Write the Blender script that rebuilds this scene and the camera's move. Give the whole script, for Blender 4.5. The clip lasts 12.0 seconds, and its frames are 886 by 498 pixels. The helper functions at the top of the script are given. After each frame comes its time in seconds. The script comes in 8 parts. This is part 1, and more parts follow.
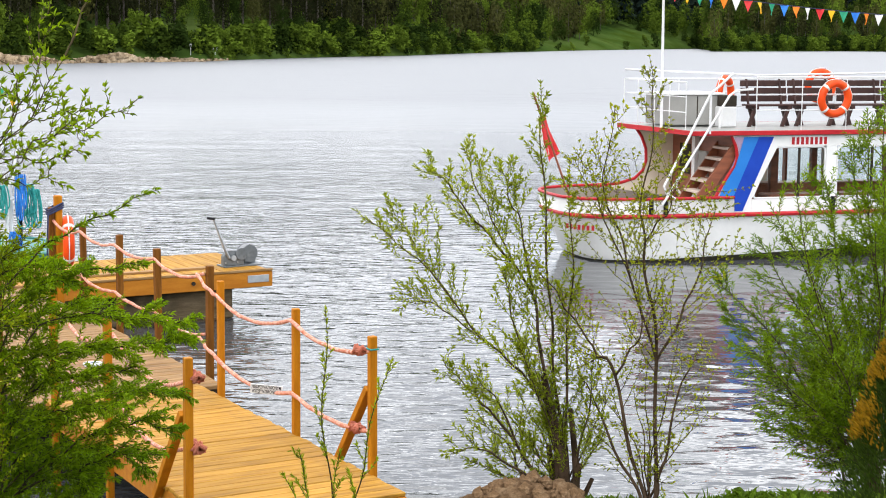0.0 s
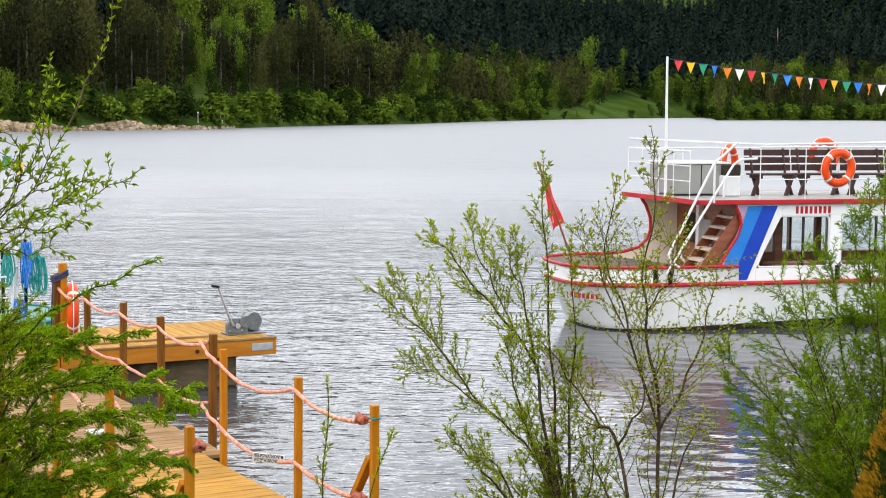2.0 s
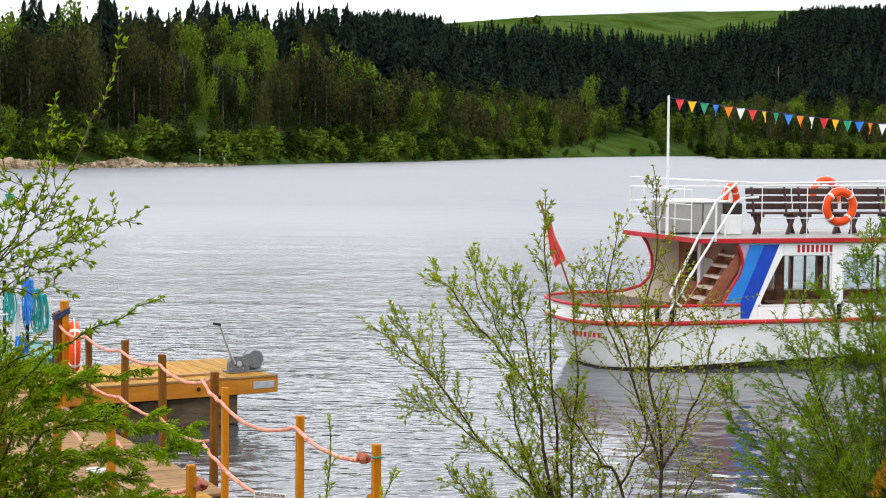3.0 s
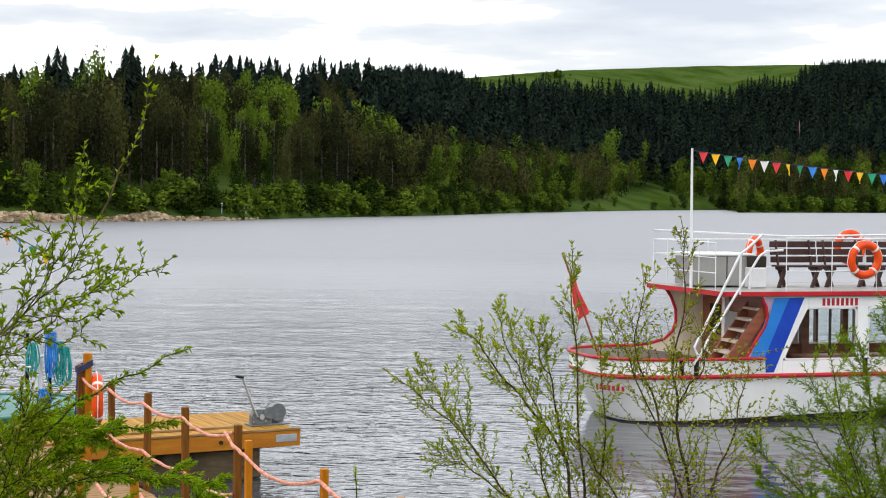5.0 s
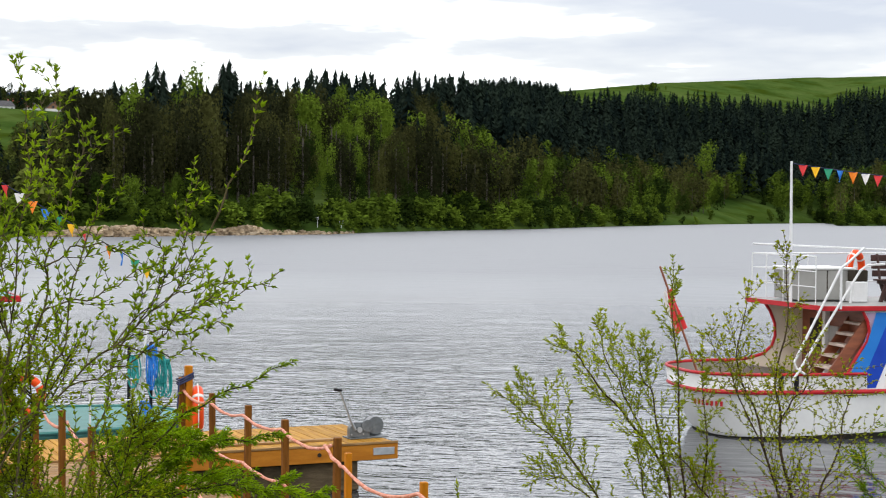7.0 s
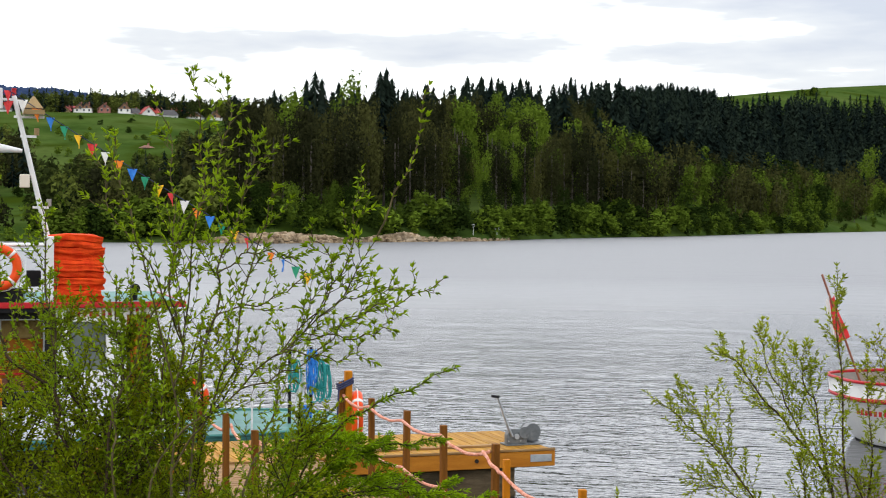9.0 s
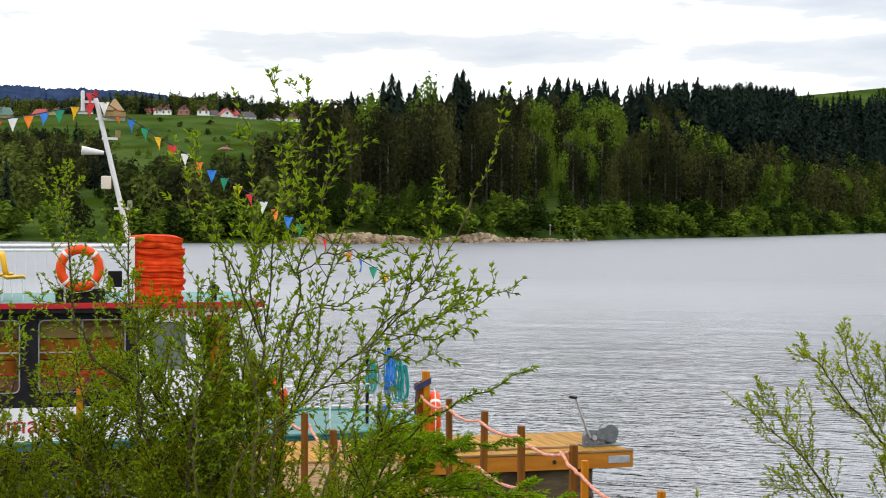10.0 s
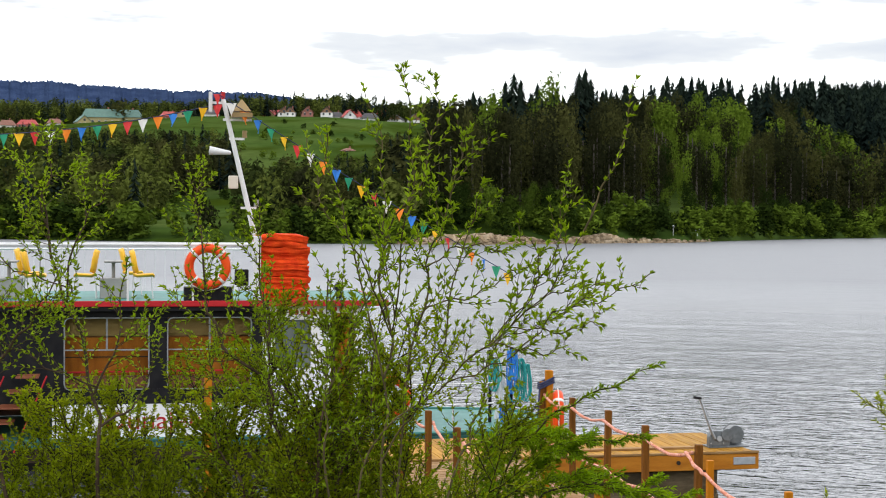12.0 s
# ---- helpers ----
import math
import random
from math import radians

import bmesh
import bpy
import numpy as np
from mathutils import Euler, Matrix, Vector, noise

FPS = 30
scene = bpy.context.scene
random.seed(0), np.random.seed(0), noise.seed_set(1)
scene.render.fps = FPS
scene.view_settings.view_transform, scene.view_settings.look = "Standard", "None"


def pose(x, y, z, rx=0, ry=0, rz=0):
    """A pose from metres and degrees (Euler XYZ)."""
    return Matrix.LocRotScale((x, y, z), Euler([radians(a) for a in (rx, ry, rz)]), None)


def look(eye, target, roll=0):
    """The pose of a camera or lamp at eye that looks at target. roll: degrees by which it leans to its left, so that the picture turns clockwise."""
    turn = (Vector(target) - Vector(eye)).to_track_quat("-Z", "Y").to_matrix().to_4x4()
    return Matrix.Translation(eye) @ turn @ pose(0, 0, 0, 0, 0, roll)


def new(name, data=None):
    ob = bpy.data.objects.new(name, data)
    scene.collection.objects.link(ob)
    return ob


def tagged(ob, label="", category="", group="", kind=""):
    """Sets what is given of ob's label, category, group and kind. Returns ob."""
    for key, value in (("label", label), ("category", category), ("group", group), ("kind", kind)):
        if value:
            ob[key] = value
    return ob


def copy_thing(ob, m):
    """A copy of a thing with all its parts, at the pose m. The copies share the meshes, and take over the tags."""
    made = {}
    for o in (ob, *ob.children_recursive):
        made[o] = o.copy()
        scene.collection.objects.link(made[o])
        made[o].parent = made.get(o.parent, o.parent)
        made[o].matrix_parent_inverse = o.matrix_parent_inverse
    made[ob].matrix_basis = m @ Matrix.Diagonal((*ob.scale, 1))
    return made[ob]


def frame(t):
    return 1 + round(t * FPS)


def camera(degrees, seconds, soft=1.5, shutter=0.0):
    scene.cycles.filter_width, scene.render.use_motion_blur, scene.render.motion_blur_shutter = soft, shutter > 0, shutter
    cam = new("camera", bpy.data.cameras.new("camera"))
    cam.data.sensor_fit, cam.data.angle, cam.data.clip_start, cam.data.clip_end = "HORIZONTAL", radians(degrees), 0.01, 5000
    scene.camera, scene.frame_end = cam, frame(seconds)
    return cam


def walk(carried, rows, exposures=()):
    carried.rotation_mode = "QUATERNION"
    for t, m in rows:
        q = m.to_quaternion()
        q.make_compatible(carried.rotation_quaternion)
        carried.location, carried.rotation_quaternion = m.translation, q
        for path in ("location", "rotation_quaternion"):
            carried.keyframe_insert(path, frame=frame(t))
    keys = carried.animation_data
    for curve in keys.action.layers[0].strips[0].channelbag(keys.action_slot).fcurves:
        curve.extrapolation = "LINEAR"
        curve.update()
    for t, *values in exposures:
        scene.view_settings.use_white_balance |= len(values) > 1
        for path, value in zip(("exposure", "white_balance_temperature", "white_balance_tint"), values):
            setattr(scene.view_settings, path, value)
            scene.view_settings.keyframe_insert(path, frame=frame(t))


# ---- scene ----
cam = camera(31.0, 12.0, soft=0.9, shutter=0.3)
cam.data.dof.use_dof, cam.data.dof.focus_distance, cam.data.dof.aperture_fstop = True, 10.5, 14.0
PATH = [
    (0, (-0.045, 1.284, 4.178), (-0.041, 3.267, 3.915), 0.4),
    (0.5, (-0.031, 1.254, 4.188), (-0.036, 3.239, 3.943), 0.3),
    (1, (-0.019, 1.252, 4.19), (-0.025, 3.24, 3.968), 0.4),
    (1.5, (-0.02, 1.255, 4.186), (-0.024, 3.244, 3.985), 0.5),
    (2, (-0.019, 1.259, 4.193), (-0.023, 3.251, 4.014), 0.5),
    (2.5, (-0.026, 1.26, 4.198), (-0.031, 3.254, 4.042), 0.6),
    (3, (-0.028, 1.25, 4.201), (-0.034, 3.246, 4.069), 0.6),
    (5, (-0.066, 1.318, 4.18), (-0.099, 3.317, 4.115), 0.6),
    (5.5, (-0.077, 1.339, 4.177), (-0.127, 3.337, 4.118), 0.6),
    (6, (-0.09, 1.336, 4.176), (-0.164, 3.334, 4.122), 0.5),
    (6.5, (-0.096, 1.287, 4.181), (-0.202, 3.284, 4.13), 0.5),
    (7, (-0.108, 1.293, 4.182), (-0.259, 3.287, 4.133), 0.5),
    (9, (-0.132, 1.232, 4.185), (-0.476, 3.202, 4.143), 0.5),
    (9.5, (-0.145, 1.249, 4.179), (-0.535, 3.21, 4.138), 0.5),
    (10, (-0.142, 1.229, 4.184), (-0.58, 3.18, 4.142), 0.4),
    (10.5, (-0.15, 1.208, 4.185), (-0.629, 3.15, 4.144), 0.5),
    (11, (-0.158, 1.177, 4.188), (-0.682, 3.107, 4.146), 0.5),
    (11.5, (-0.164, 1.196, 4.179), (-0.717, 3.118, 4.137), 0.4),
    (12, (-0.157, 1.191, 4.157), (-0.742, 3.103, 4.115), 0.4),
]
walk(cam, [(t, look(eye, target, roll)) for t, eye, target, roll in PATH],
     [(0.0, 0.0), (1.5, -0.08), (3.0, -0.25), (4.8, -0.48), (12.0, -0.52)])

# ---- light: a bright overcast sky with thin cloud, soft high sun ----
world = bpy.data.worlds.new("overcast_sky")
scene.world = world
world.use_nodes = True
wn, wl = world.node_tree.nodes, world.node_tree.links
wn.clear()
w_out = wn.new("ShaderNodeOutputWorld")
w_bg = wn.new("ShaderNodeBackground")
w_sky = wn.new("ShaderNodeTexSky")
w_sky.sky_type, w_sky.sun_disc = "NISHITA", False
w_sky.sun_elevation, w_sky.sun_rotation = radians(48), radians(215)
w_tc = wn.new("ShaderNodeTexCoord")
w_map = wn.new("ShaderNodeMapping")
w_map.inputs["Scale"].default_value = (1.6, 1.6, 9.0)
w_map.inputs["Rotation"].default_value = (0, 0, radians(8))
w_map.inputs["Location"].default_value = (1.1, 0.6, 0.3)
w_noise = wn.new("ShaderNodeTexNoise")
w_noise.inputs["Scale"].default_value, w_noise.inputs["Detail"].default_value = 2.3, 6.0
w_noise.inputs["Roughness"].default_value = 0.55
w_ramp = wn.new("ShaderNodeValToRGB")
w_ramp.color_ramp.elements[0].position, w_ramp.color_ramp.elements[0].color = 0.36, (3.5, 3.65, 4.1, 1)
w_ramp.color_ramp.elements[1].position, w_ramp.color_ramp.elements[1].color = 0.60, (12.4, 12.5, 12.7, 1)
w_ramp.color_ramp.elements.new(0.47).color = (4.5, 4.55, 4.7, 1)
w_mix = wn.new("ShaderNodeMix")
w_mix.data_type = "RGBA"
w_mix.inputs["Factor"].default_value = 0.88
wl.new(w_tc.outputs["Generated"], w_map.inputs["Vector"])
wl.new(w_map.outputs[0], w_noise.inputs["Vector"])
wl.new(w_noise.outputs["Fac"], w_ramp.inputs[0])
wl.new(w_sky.outputs[0], w_mix.inputs["A"])
wl.new(w_ramp.outputs[0], w_mix.inputs["B"])
# an overcast sky is brighter overhead than at the horizon
w_sep, w_rng, w_scale = wn.new("ShaderNodeSeparateXYZ"), wn.new("ShaderNodeMapRange"), wn.new("ShaderNodeVectorMath")
w_scale.operation = "SCALE"
w_rng.interpolation_type = "SMOOTHSTEP"
w_rng.inputs["From Min"].default_value, w_rng.inputs["From Max"].default_value = 0.11, 0.3
w_rng.inputs["To Min"].default_value, w_rng.inputs["To Max"].default_value = 2.45, 3.3
wl.new(w_tc.outputs["Generated"], w_sep.inputs[0])
wl.new(w_sep.outputs["Z"], w_rng.inputs["Value"])
wl.new(w_rng.outputs[0], w_scale.inputs["Scale"])
wl.new(w_mix.outputs["Result"], w_scale.inputs[0])
wl.new(w_scale.outputs[0], w_bg.inputs["Color"])
w_bg.inputs["Strength"].default_value = 0.116
wl.new(w_bg.outputs[0], w_out.inputs["Surface"])

sun = new("sun", bpy.data.lights.new("sun", "SUN"))
sun.data.energy, sun.data.angle, sun.data.color = 0.9, radians(14), (1.0, 0.95, 0.87)
SUN_AZ, SUN_EL = radians(215), radians(48)
sun.matrix_world = look((0, 0, 60), (-math.sin(SUN_AZ) * math.cos(SUN_EL), -math.cos(SUN_AZ) * math.cos(SUN_EL), 60 - math.sin(SUN_EL)))


# ---- materials ----
def mat(name, colors, scale=6.0, rough=0.6, metal=0.0, bump=0.0, bump_scale=None, stretch=(1, 1, 1), grain=0.0,
        stain=None, random_amount=0.0, island=0.0, spec=0.5, coord="Object", translucent=0.0, bump_dist=0.02):
    """A procedural surface: a ramp of colours over noise, finer grain, stains, relief, and a change from piece to piece."""
    m = bpy.data.materials.new(name)
    m.use_nodes = True
    n, l = m.node_tree.nodes, m.node_tree.links
    bsdf = n["Principled BSDF"]
    tc, mp = n.new("ShaderNodeTexCoord"), n.new("ShaderNodeMapping")
    mp.inputs["Scale"].default_value = stretch
    l.new(tc.outputs[coord], mp.inputs["Vector"])
    vec = mp.outputs[0]
    if random_amount:
        info, add = n.new("ShaderNodeObjectInfo"), n.new("ShaderNodeVectorMath")
        mul = n.new("ShaderNodeMath")
        mul.operation, mul.inputs[1].default_value = "MULTIPLY", 37.0
        l.new(info.outputs["Random"], mul.inputs[0])
        l.new(vec, add.inputs[0])
        l.new(mul.outputs[0], add.inputs[1])
        vec = add.outputs[0]
    ns = n.new("ShaderNodeTexNoise")
    ns.inputs["Scale"].default_value, ns.inputs["Detail"].default_value = scale, 5.0
    l.new(vec, ns.inputs["Vector"])
    ramp = n.new("ShaderNodeValToRGB")
    el = ramp.color_ramp.elements
    while len(el) < len(colors):
        el.new(0.5)
    for i, c in enumerate(colors):
        el[i].position = 0.3 + 0.4 * i / max(1, len(colors) - 1)
        el[i].color = (*c, 1)
    l.new(ns.outputs["Fac"], ramp.inputs[0])
    col = ramp.outputs[0]

    def value_shift(col, fac_socket, amount):
        hsv, rng = n.new("ShaderNodeHueSaturation"), n.new("ShaderNodeMapRange")
        rng.inputs["To Min"].default_value, rng.inputs["To Max"].default_value = 1 - amount, 1 + amount
        l.new(fac_socket, rng.inputs["Value"])
        l.new(rng.outputs[0], hsv.inputs["Value"])
        l.new(col, hsv.inputs["Color"])
        return hsv.outputs[0]

    if grain:
        fine = n.new("ShaderNodeTexNoise")
        fine.inputs["Scale"].default_value, fine.inputs["Detail"].default_value = scale * 9, 3.0
        l.new(vec, fine.inputs["Vector"])
        col = value_shift(col, fine.outputs["Fac"], grain)
    if random_amount:
        col = value_shift(col, info.outputs["Random"], random_amount)
    if island:
        geo = n.new("ShaderNodeNewGeometry")
        col = value_shift(col, geo.outputs["Random Per Island"], island)
    if stain:
        sn, sr, mx = n.new("ShaderNodeTexNoise"), n.new("ShaderNodeValToRGB"), n.new("ShaderNodeMix")
        sn.inputs["Scale"].default_value, sn.inputs["Detail"].default_value = stain[1], 6.0
        sr.color_ramp.elements[0].position, sr.color_ramp.elements[1].position = stain[2], stain[2] + 0.18
        mx.data_type = "RGBA"
        mx.inputs["B"].default_value = (*stain[0], 1)
        l.new(tc.outputs[coord], sn.inputs["Vector"])
        l.new(sn.outputs["Fac"], sr.inputs[0])
        l.new(sr.outputs[0], mx.inputs["Factor"])
        l.new(col, mx.inputs["A"])
        col = mx.outputs["Result"]
    l.new(col, bsdf.inputs["Base Color"])
    bsdf.inputs["Roughness"].default_value, bsdf.inputs["Metallic"].default_value = rough, metal
    bsdf.inputs["Specular IOR Level"].default_value = spec
    if bump:
        b, bn = n.new("ShaderNodeBump"), n.new("ShaderNodeTexNoise")
        bn.inputs["Scale"].default_value, bn.inputs["Detail"].default_value = bump_scale or scale * 4, 4.0
        l.new(vec, bn.inputs["Vector"])
        b.inputs["Strength"].default_value, b.inputs["Distance"].default_value = bump, bump_dist
        l.new(bn.outputs["Fac"], b.inputs["Height"])
        l.new(b.outputs[0], bsdf.inputs["Normal"])
    if translucent:
        tr, ms = n.new("ShaderNodeBsdfTranslucent"), n.new("ShaderNodeMixShader")
        ms.inputs[0].default_value = translucent
        l.new(col, tr.inputs["Color"])
        l.new(bsdf.outputs[0], ms.inputs[1])
        l.new(tr.outputs[0], ms.inputs[2])
        l.new(ms.outputs[0], n["Material Output"].inputs["Surface"])
    return m


def leaf_mat(name, lo, hi, translucent=0.48, rough=0.65):
    return mat(name, [lo, hi], scale=1.6, rough=rough, island=0.32, translucent=translucent, spec=0.18)


def tree_mat(name, lo, hi):
    """Foliage of far trees: colour from tree to tree by the tint attribute, and from clump to clump."""
    m = mat(name, [lo, hi], scale=0.12, rough=1.0, island=0.22, spec=0.0, translucent=0.18)
    n, l = m.node_tree.nodes, m.node_tree.links
    at = n.new("ShaderNodeAttribute")
    at.attribute_name = "tint"
    ramp = next(x for x in n if x.type == "VALTORGB")
    noise_node = next(x for x in n if x.type == "TEX_NOISE")
    add = n.new("ShaderNodeMix")
    add.inputs["Factor"].default_value = 0.75
    l.new(noise_node.outputs["Fac"], add.inputs["A"])
    l.new(at.outputs["Fac"], add.inputs["B"])
    l.new(add.outputs["Result"], ramp.inputs[0])
    return m


M_PLANK = mat("new_larch_planks", [(0.25, 0.118, 0.014), (0.36, 0.18, 0.022), (0.42, 0.228, 0.036)], scale=2.2, rough=0.65, spec=0.15, stretch=(1, 9, 9), grain=0.18, random_amount=0.16, bump=0.25, bump_dist=0.004, stain=((0.2, 0.1, 0.025), 2.5, 0.62))
M_PLANK_OLD = mat("weathered_planks", [(0.17, 0.085, 0.03), (0.25, 0.14, 0.05), (0.31, 0.19, 0.085)], scale=2.2, rough=0.7, spec=0.25, stretch=(1, 9, 9), grain=0.2, random_amount=0.18, bump=0.3, bump_dist=0.004)
M_POST = mat("orange_stained_post", [(0.35, 0.118, 0.003), (0.47, 0.176, 0.006)], scale=3.0, rough=0.6, spec=0.15, stretch=(8, 8, 1), grain=0.2, random_amount=0.12, bump=0.2, bump_dist=0.004)
M_POST_OLD = mat("brown_stained_post", [(0.10, 0.037, 0.005), (0.17, 0.066, 0.010)], scale=3.0, rough=0.65, spec=0.12, stretch=(8, 8, 1), grain=0.22, random_amount=0.14, bump=0.2, bump_dist=0.004)
M_BEAM = mat("orange_stained_beam", [(0.34, 0.115, 0.005), (0.44, 0.17, 0.012)], scale=2.0, rough=0.55, spec=0.25, stretch=(1, 6, 6), grain=0.2, bump=0.2, bump_dist=0.004)
M_ROPE = mat("faded_red_rope", [(0.44, 0.13, 0.075), (0.62, 0.27, 0.19), (0.74, 0.46, 0.38)], scale=34, rough=0.9, spec=0.1, grain=0.25, bump=0.8, bump_scale=90, bump_dist=0.01)
M_ROPE_DARK = mat("dark_red_rope_knot", [(0.34, 0.08, 0.045), (0.52, 0.19, 0.13)], scale=14, rough=0.9, spec=0.1, grain=0.25, bump=0.8, bump_scale=90)
M_CONCRETE = mat("wet_concrete", [(0.075, 0.055, 0.030), (0.16, 0.12, 0.072)], scale=3, rough=0.85, spec=0.12, grain=0.25, bump=0.4, stretch=(1, 1, 4), stain=((0.03, 0.026, 0.016), 1.5, 0.5))
M_STEEL = mat("galvanised_steel", [(0.30, 0.32, 0.34), (0.46, 0.48, 0.5)], scale=8, rough=0.45, metal=0.7, grain=0.1)
M_GREYPAINT = mat("grey_machine_paint", [(0.085, 0.095, 0.10), (0.16, 0.175, 0.185)], scale=8, rough=0.5, grain=0.15, stain=((0.04, 0.035, 0.03), 7, 0.58))
M_CABLE = mat("wound_steel_cable", [(0.16, 0.16, 0.165), (0.36, 0.37, 0.38)], scale=40, rough=0.5, metal=0.5, stretch=(1, 6, 1))
M_DARK = mat("blackened_timber", [(0.02, 0.017, 0.013), (0.05, 0.04, 0.03)], scale=4, rough=0.9, spec=0.12)
M_WHITE = mat("white_boat_paint", [(0.70, 0.70, 0.685), (0.79, 0.79, 0.775)], scale=1.5, rough=0.35, grain=0.05, spec=0.35, stain=((0.55, 0.50, 0.42), 2.2, 0.66))
M_WHITE_PLAIN = mat("white_enamel", [(0.62, 0.62, 0.62), (0.70, 0.70, 0.70)], scale=4, rough=0.35, spec=0.35, grain=0.05)
M_RED = mat("red_boat_paint", [(0.37, 0.010, 0.016), (0.47, 0.020, 0.025)], scale=3, rough=0.45, spec=0.25, grain=0.1)
M_BLUE = mat("deep_blue_paint", [(0.006, 0.040, 0.34), (0.010, 0.06, 0.44)], scale=2, rough=0.45, spec=0.25)
M_SKYBLUE = mat("mid_blue_paint", [(0.012, 0.15, 0.50), (0.025, 0.20, 0.6)], scale=2, rough=0.45, spec=0.25)
M_MAUVE = mat("mauve_paint", [(0.36, 0.25, 0.36), (0.42, 0.3, 0.42)], scale=2, rough=0.45)
M_BLACK = mat("black_paint", [(0.006, 0.006, 0.008), (0.016, 0.015, 0.016)], scale=6, rough=0.6, spec=0.15)
M_ANTIFOUL = mat("dark_hull_bottom", [(0.010, 0.009, 0.008), (0.026, 0.023, 0.014)], scale=3, rough=0.7, spec=0.15)
M_HULLSIDE = mat("dark_brown_hull_side", [(0.035, 0.022, 0.014), (0.08, 0.05, 0.032)], scale=2, rough=0.6, grain=0.2, stain=((0.14, 0.10, 0.07), 3, 0.6))
M_CREAM = mat("cream_panel_paint", [(0.58, 0.52, 0.42), (0.66, 0.60, 0.5)], scale=2, rough=0.5)
M_MAHOGANY = mat("brown_cabin_wood", [(0.16, 0.045, 0.02), (0.26, 0.08, 0.035)], scale=3, rough=0.45, stretch=(1, 1, 5), grain=0.12)
M_TEAK = mat("orange_varnished_wood", [(0.23, 0.062, 0.003), (0.33, 0.105, 0.006)], scale=3, rough=0.6, spec=0.15, stretch=(4, 4, 1), grain=0.15)
M_TAN = mat("tan_curtain_board", [(0.19, 0.115, 0.035), (0.26, 0.165, 0.055)], scale=2, rough=0.7, spec=0.15)
M_BENCH = mat("dark_brown_slats", [(0.032, 0.014, 0.012), (0.06, 0.03, 0.025)], scale=5, rough=0.5, spec=0.25, grain=0.15)
M_STEP = mat("worn_stair_tread", [(0.42, 0.32, 0.26), (0.55, 0.45, 0.38)], scale=6, rough=0.7)
M_ORANGE = mat("orange_lifebuoy_foam", [(0.68, 0.052, 0.004), (0.78, 0.085, 0.008)], scale=4, rough=0.5, spec=0.25, grain=0.06)
M_TAPE = mat("silver_reflective_tape", [(0.62, 0.58, 0.55), (0.74, 0.7, 0.66)], scale=8, rough=0.4)
M_VEST = mat("orange_vest_fabric", [(0.56, 0.030, 0.004), (0.74, 0.075, 0.008)], scale=7, rough=0.8, spec=0.15, grain=0.2, bump=0.6)
M_GREYCAB = mat("grey_locker_paint", [(0.24, 0.235, 0.22), (0.31, 0.305, 0.285)], scale=2, rough=0.5, spec=0.3, grain=0.06)
M_TEAL = mat("teal_deck_paint", [(0.04, 0.16, 0.14), (0.075, 0.23, 0.20)], scale=3, rough=0.5, spec=0.25, grain=0.1)
M_TEALROPE = mat("teal_rope", [(0.01, 0.22, 0.20), (0.03, 0.34, 0.32)], scale=20, rough=0.8)
M_BLUEROPE = mat("blue_rope", [(0.012, 0.12, 0.5), (0.03, 0.25, 0.7)], scale=20, rough=0.8)
M_TINT = mat("tinted_window", [(0.07, 0.085, 0.08), (0.17, 0.2, 0.185)], scale=1.5, rough=0.12)
M_NAVY = mat("navy_strap", [(0.015, 0.02, 0.06), (0.03, 0.04, 0.1)], scale=20, rough=0.8)
M_YELLOW = mat("yellow_plastic", [(0.78, 0.40, 0.01), (0.86, 0.48, 0.02)], scale=4, rough=0.4)
M_GOLD = mat("ochre_horn", [(0.22, 0.14, 0.05), (0.34, 0.23, 0.09)], scale=6, rough=0.5)
M_FLAG = {
    "red": mat("red_pennant", [(0.66, 0.03, 0.035), (0.74, 0.06, 0.06)], rough=0.6, translucent=0.35),
    "orange": mat("orange_pennant", [(0.85, 0.2, 0.01), (0.9, 0.26, 0.02)], rough=0.6, translucent=0.35),
    "yellow": mat("yellow_pennant", [(0.88, 0.46, 0.01), (0.92, 0.54, 0.02)], rough=0.6, translucent=0.35),
    "green": mat("green_pennant", [(0.015, 0.26, 0.13), (0.03, 0.34, 0.18)], rough=0.6, translucent=0.35),
    "blue": mat("blue_pennant", [(0.02, 0.16, 0.6), (0.05, 0.26, 0.72)], rough=0.6, translucent=0.35),
    "white": mat("white_pennant", [(0.78, 0.76, 0.72), (0.85, 0.83, 0.8)], rough=0.6, translucent=0.35),
}
M_BARK = mat("grey_brown_bark", [(0.03, 0.019, 0.011), (0.085, 0.055, 0.034)], scale=12, rough=0.9, spec=0.15, grain=0.25, bump=0.5, bump_dist=0.01)
M_TWIG_PALE = mat("lighter_olive_twig", [(0.04, 0.029, 0.013), (0.115, 0.09, 0.04)], scale=10, rough=0.85, spec=0.15)
M_TWIG = mat("olive_brown_twig", [(0.022, 0.016, 0.009), (0.055, 0.042, 0.018)], scale=10, rough=0.85, spec=0.15)
M_SOIL = mat("dug_brown_soil", [(0.06, 0.034, 0.017), (0.14, 0.085, 0.045), (0.22, 0.145, 0.085)], scale=9, rough=0.95, spec=0.1, grain=0.35, bump=0.8, bump_dist=0.03, island=0.2)
M_ROCK = mat("pale_shore_rock", [(0.11, 0.07, 0.038), (0.33, 0.245, 0.15), (0.47, 0.38, 0.27)], scale=0.9, island=0.25, rough=0.9, grain=0.25, bump=0.5, bump_dist=0.3)
M_LEAF_BUSH = leaf_mat("fresh_bush_leaf", (0.145, 0.23, 0.004), (0.29, 0.405, 0.008))
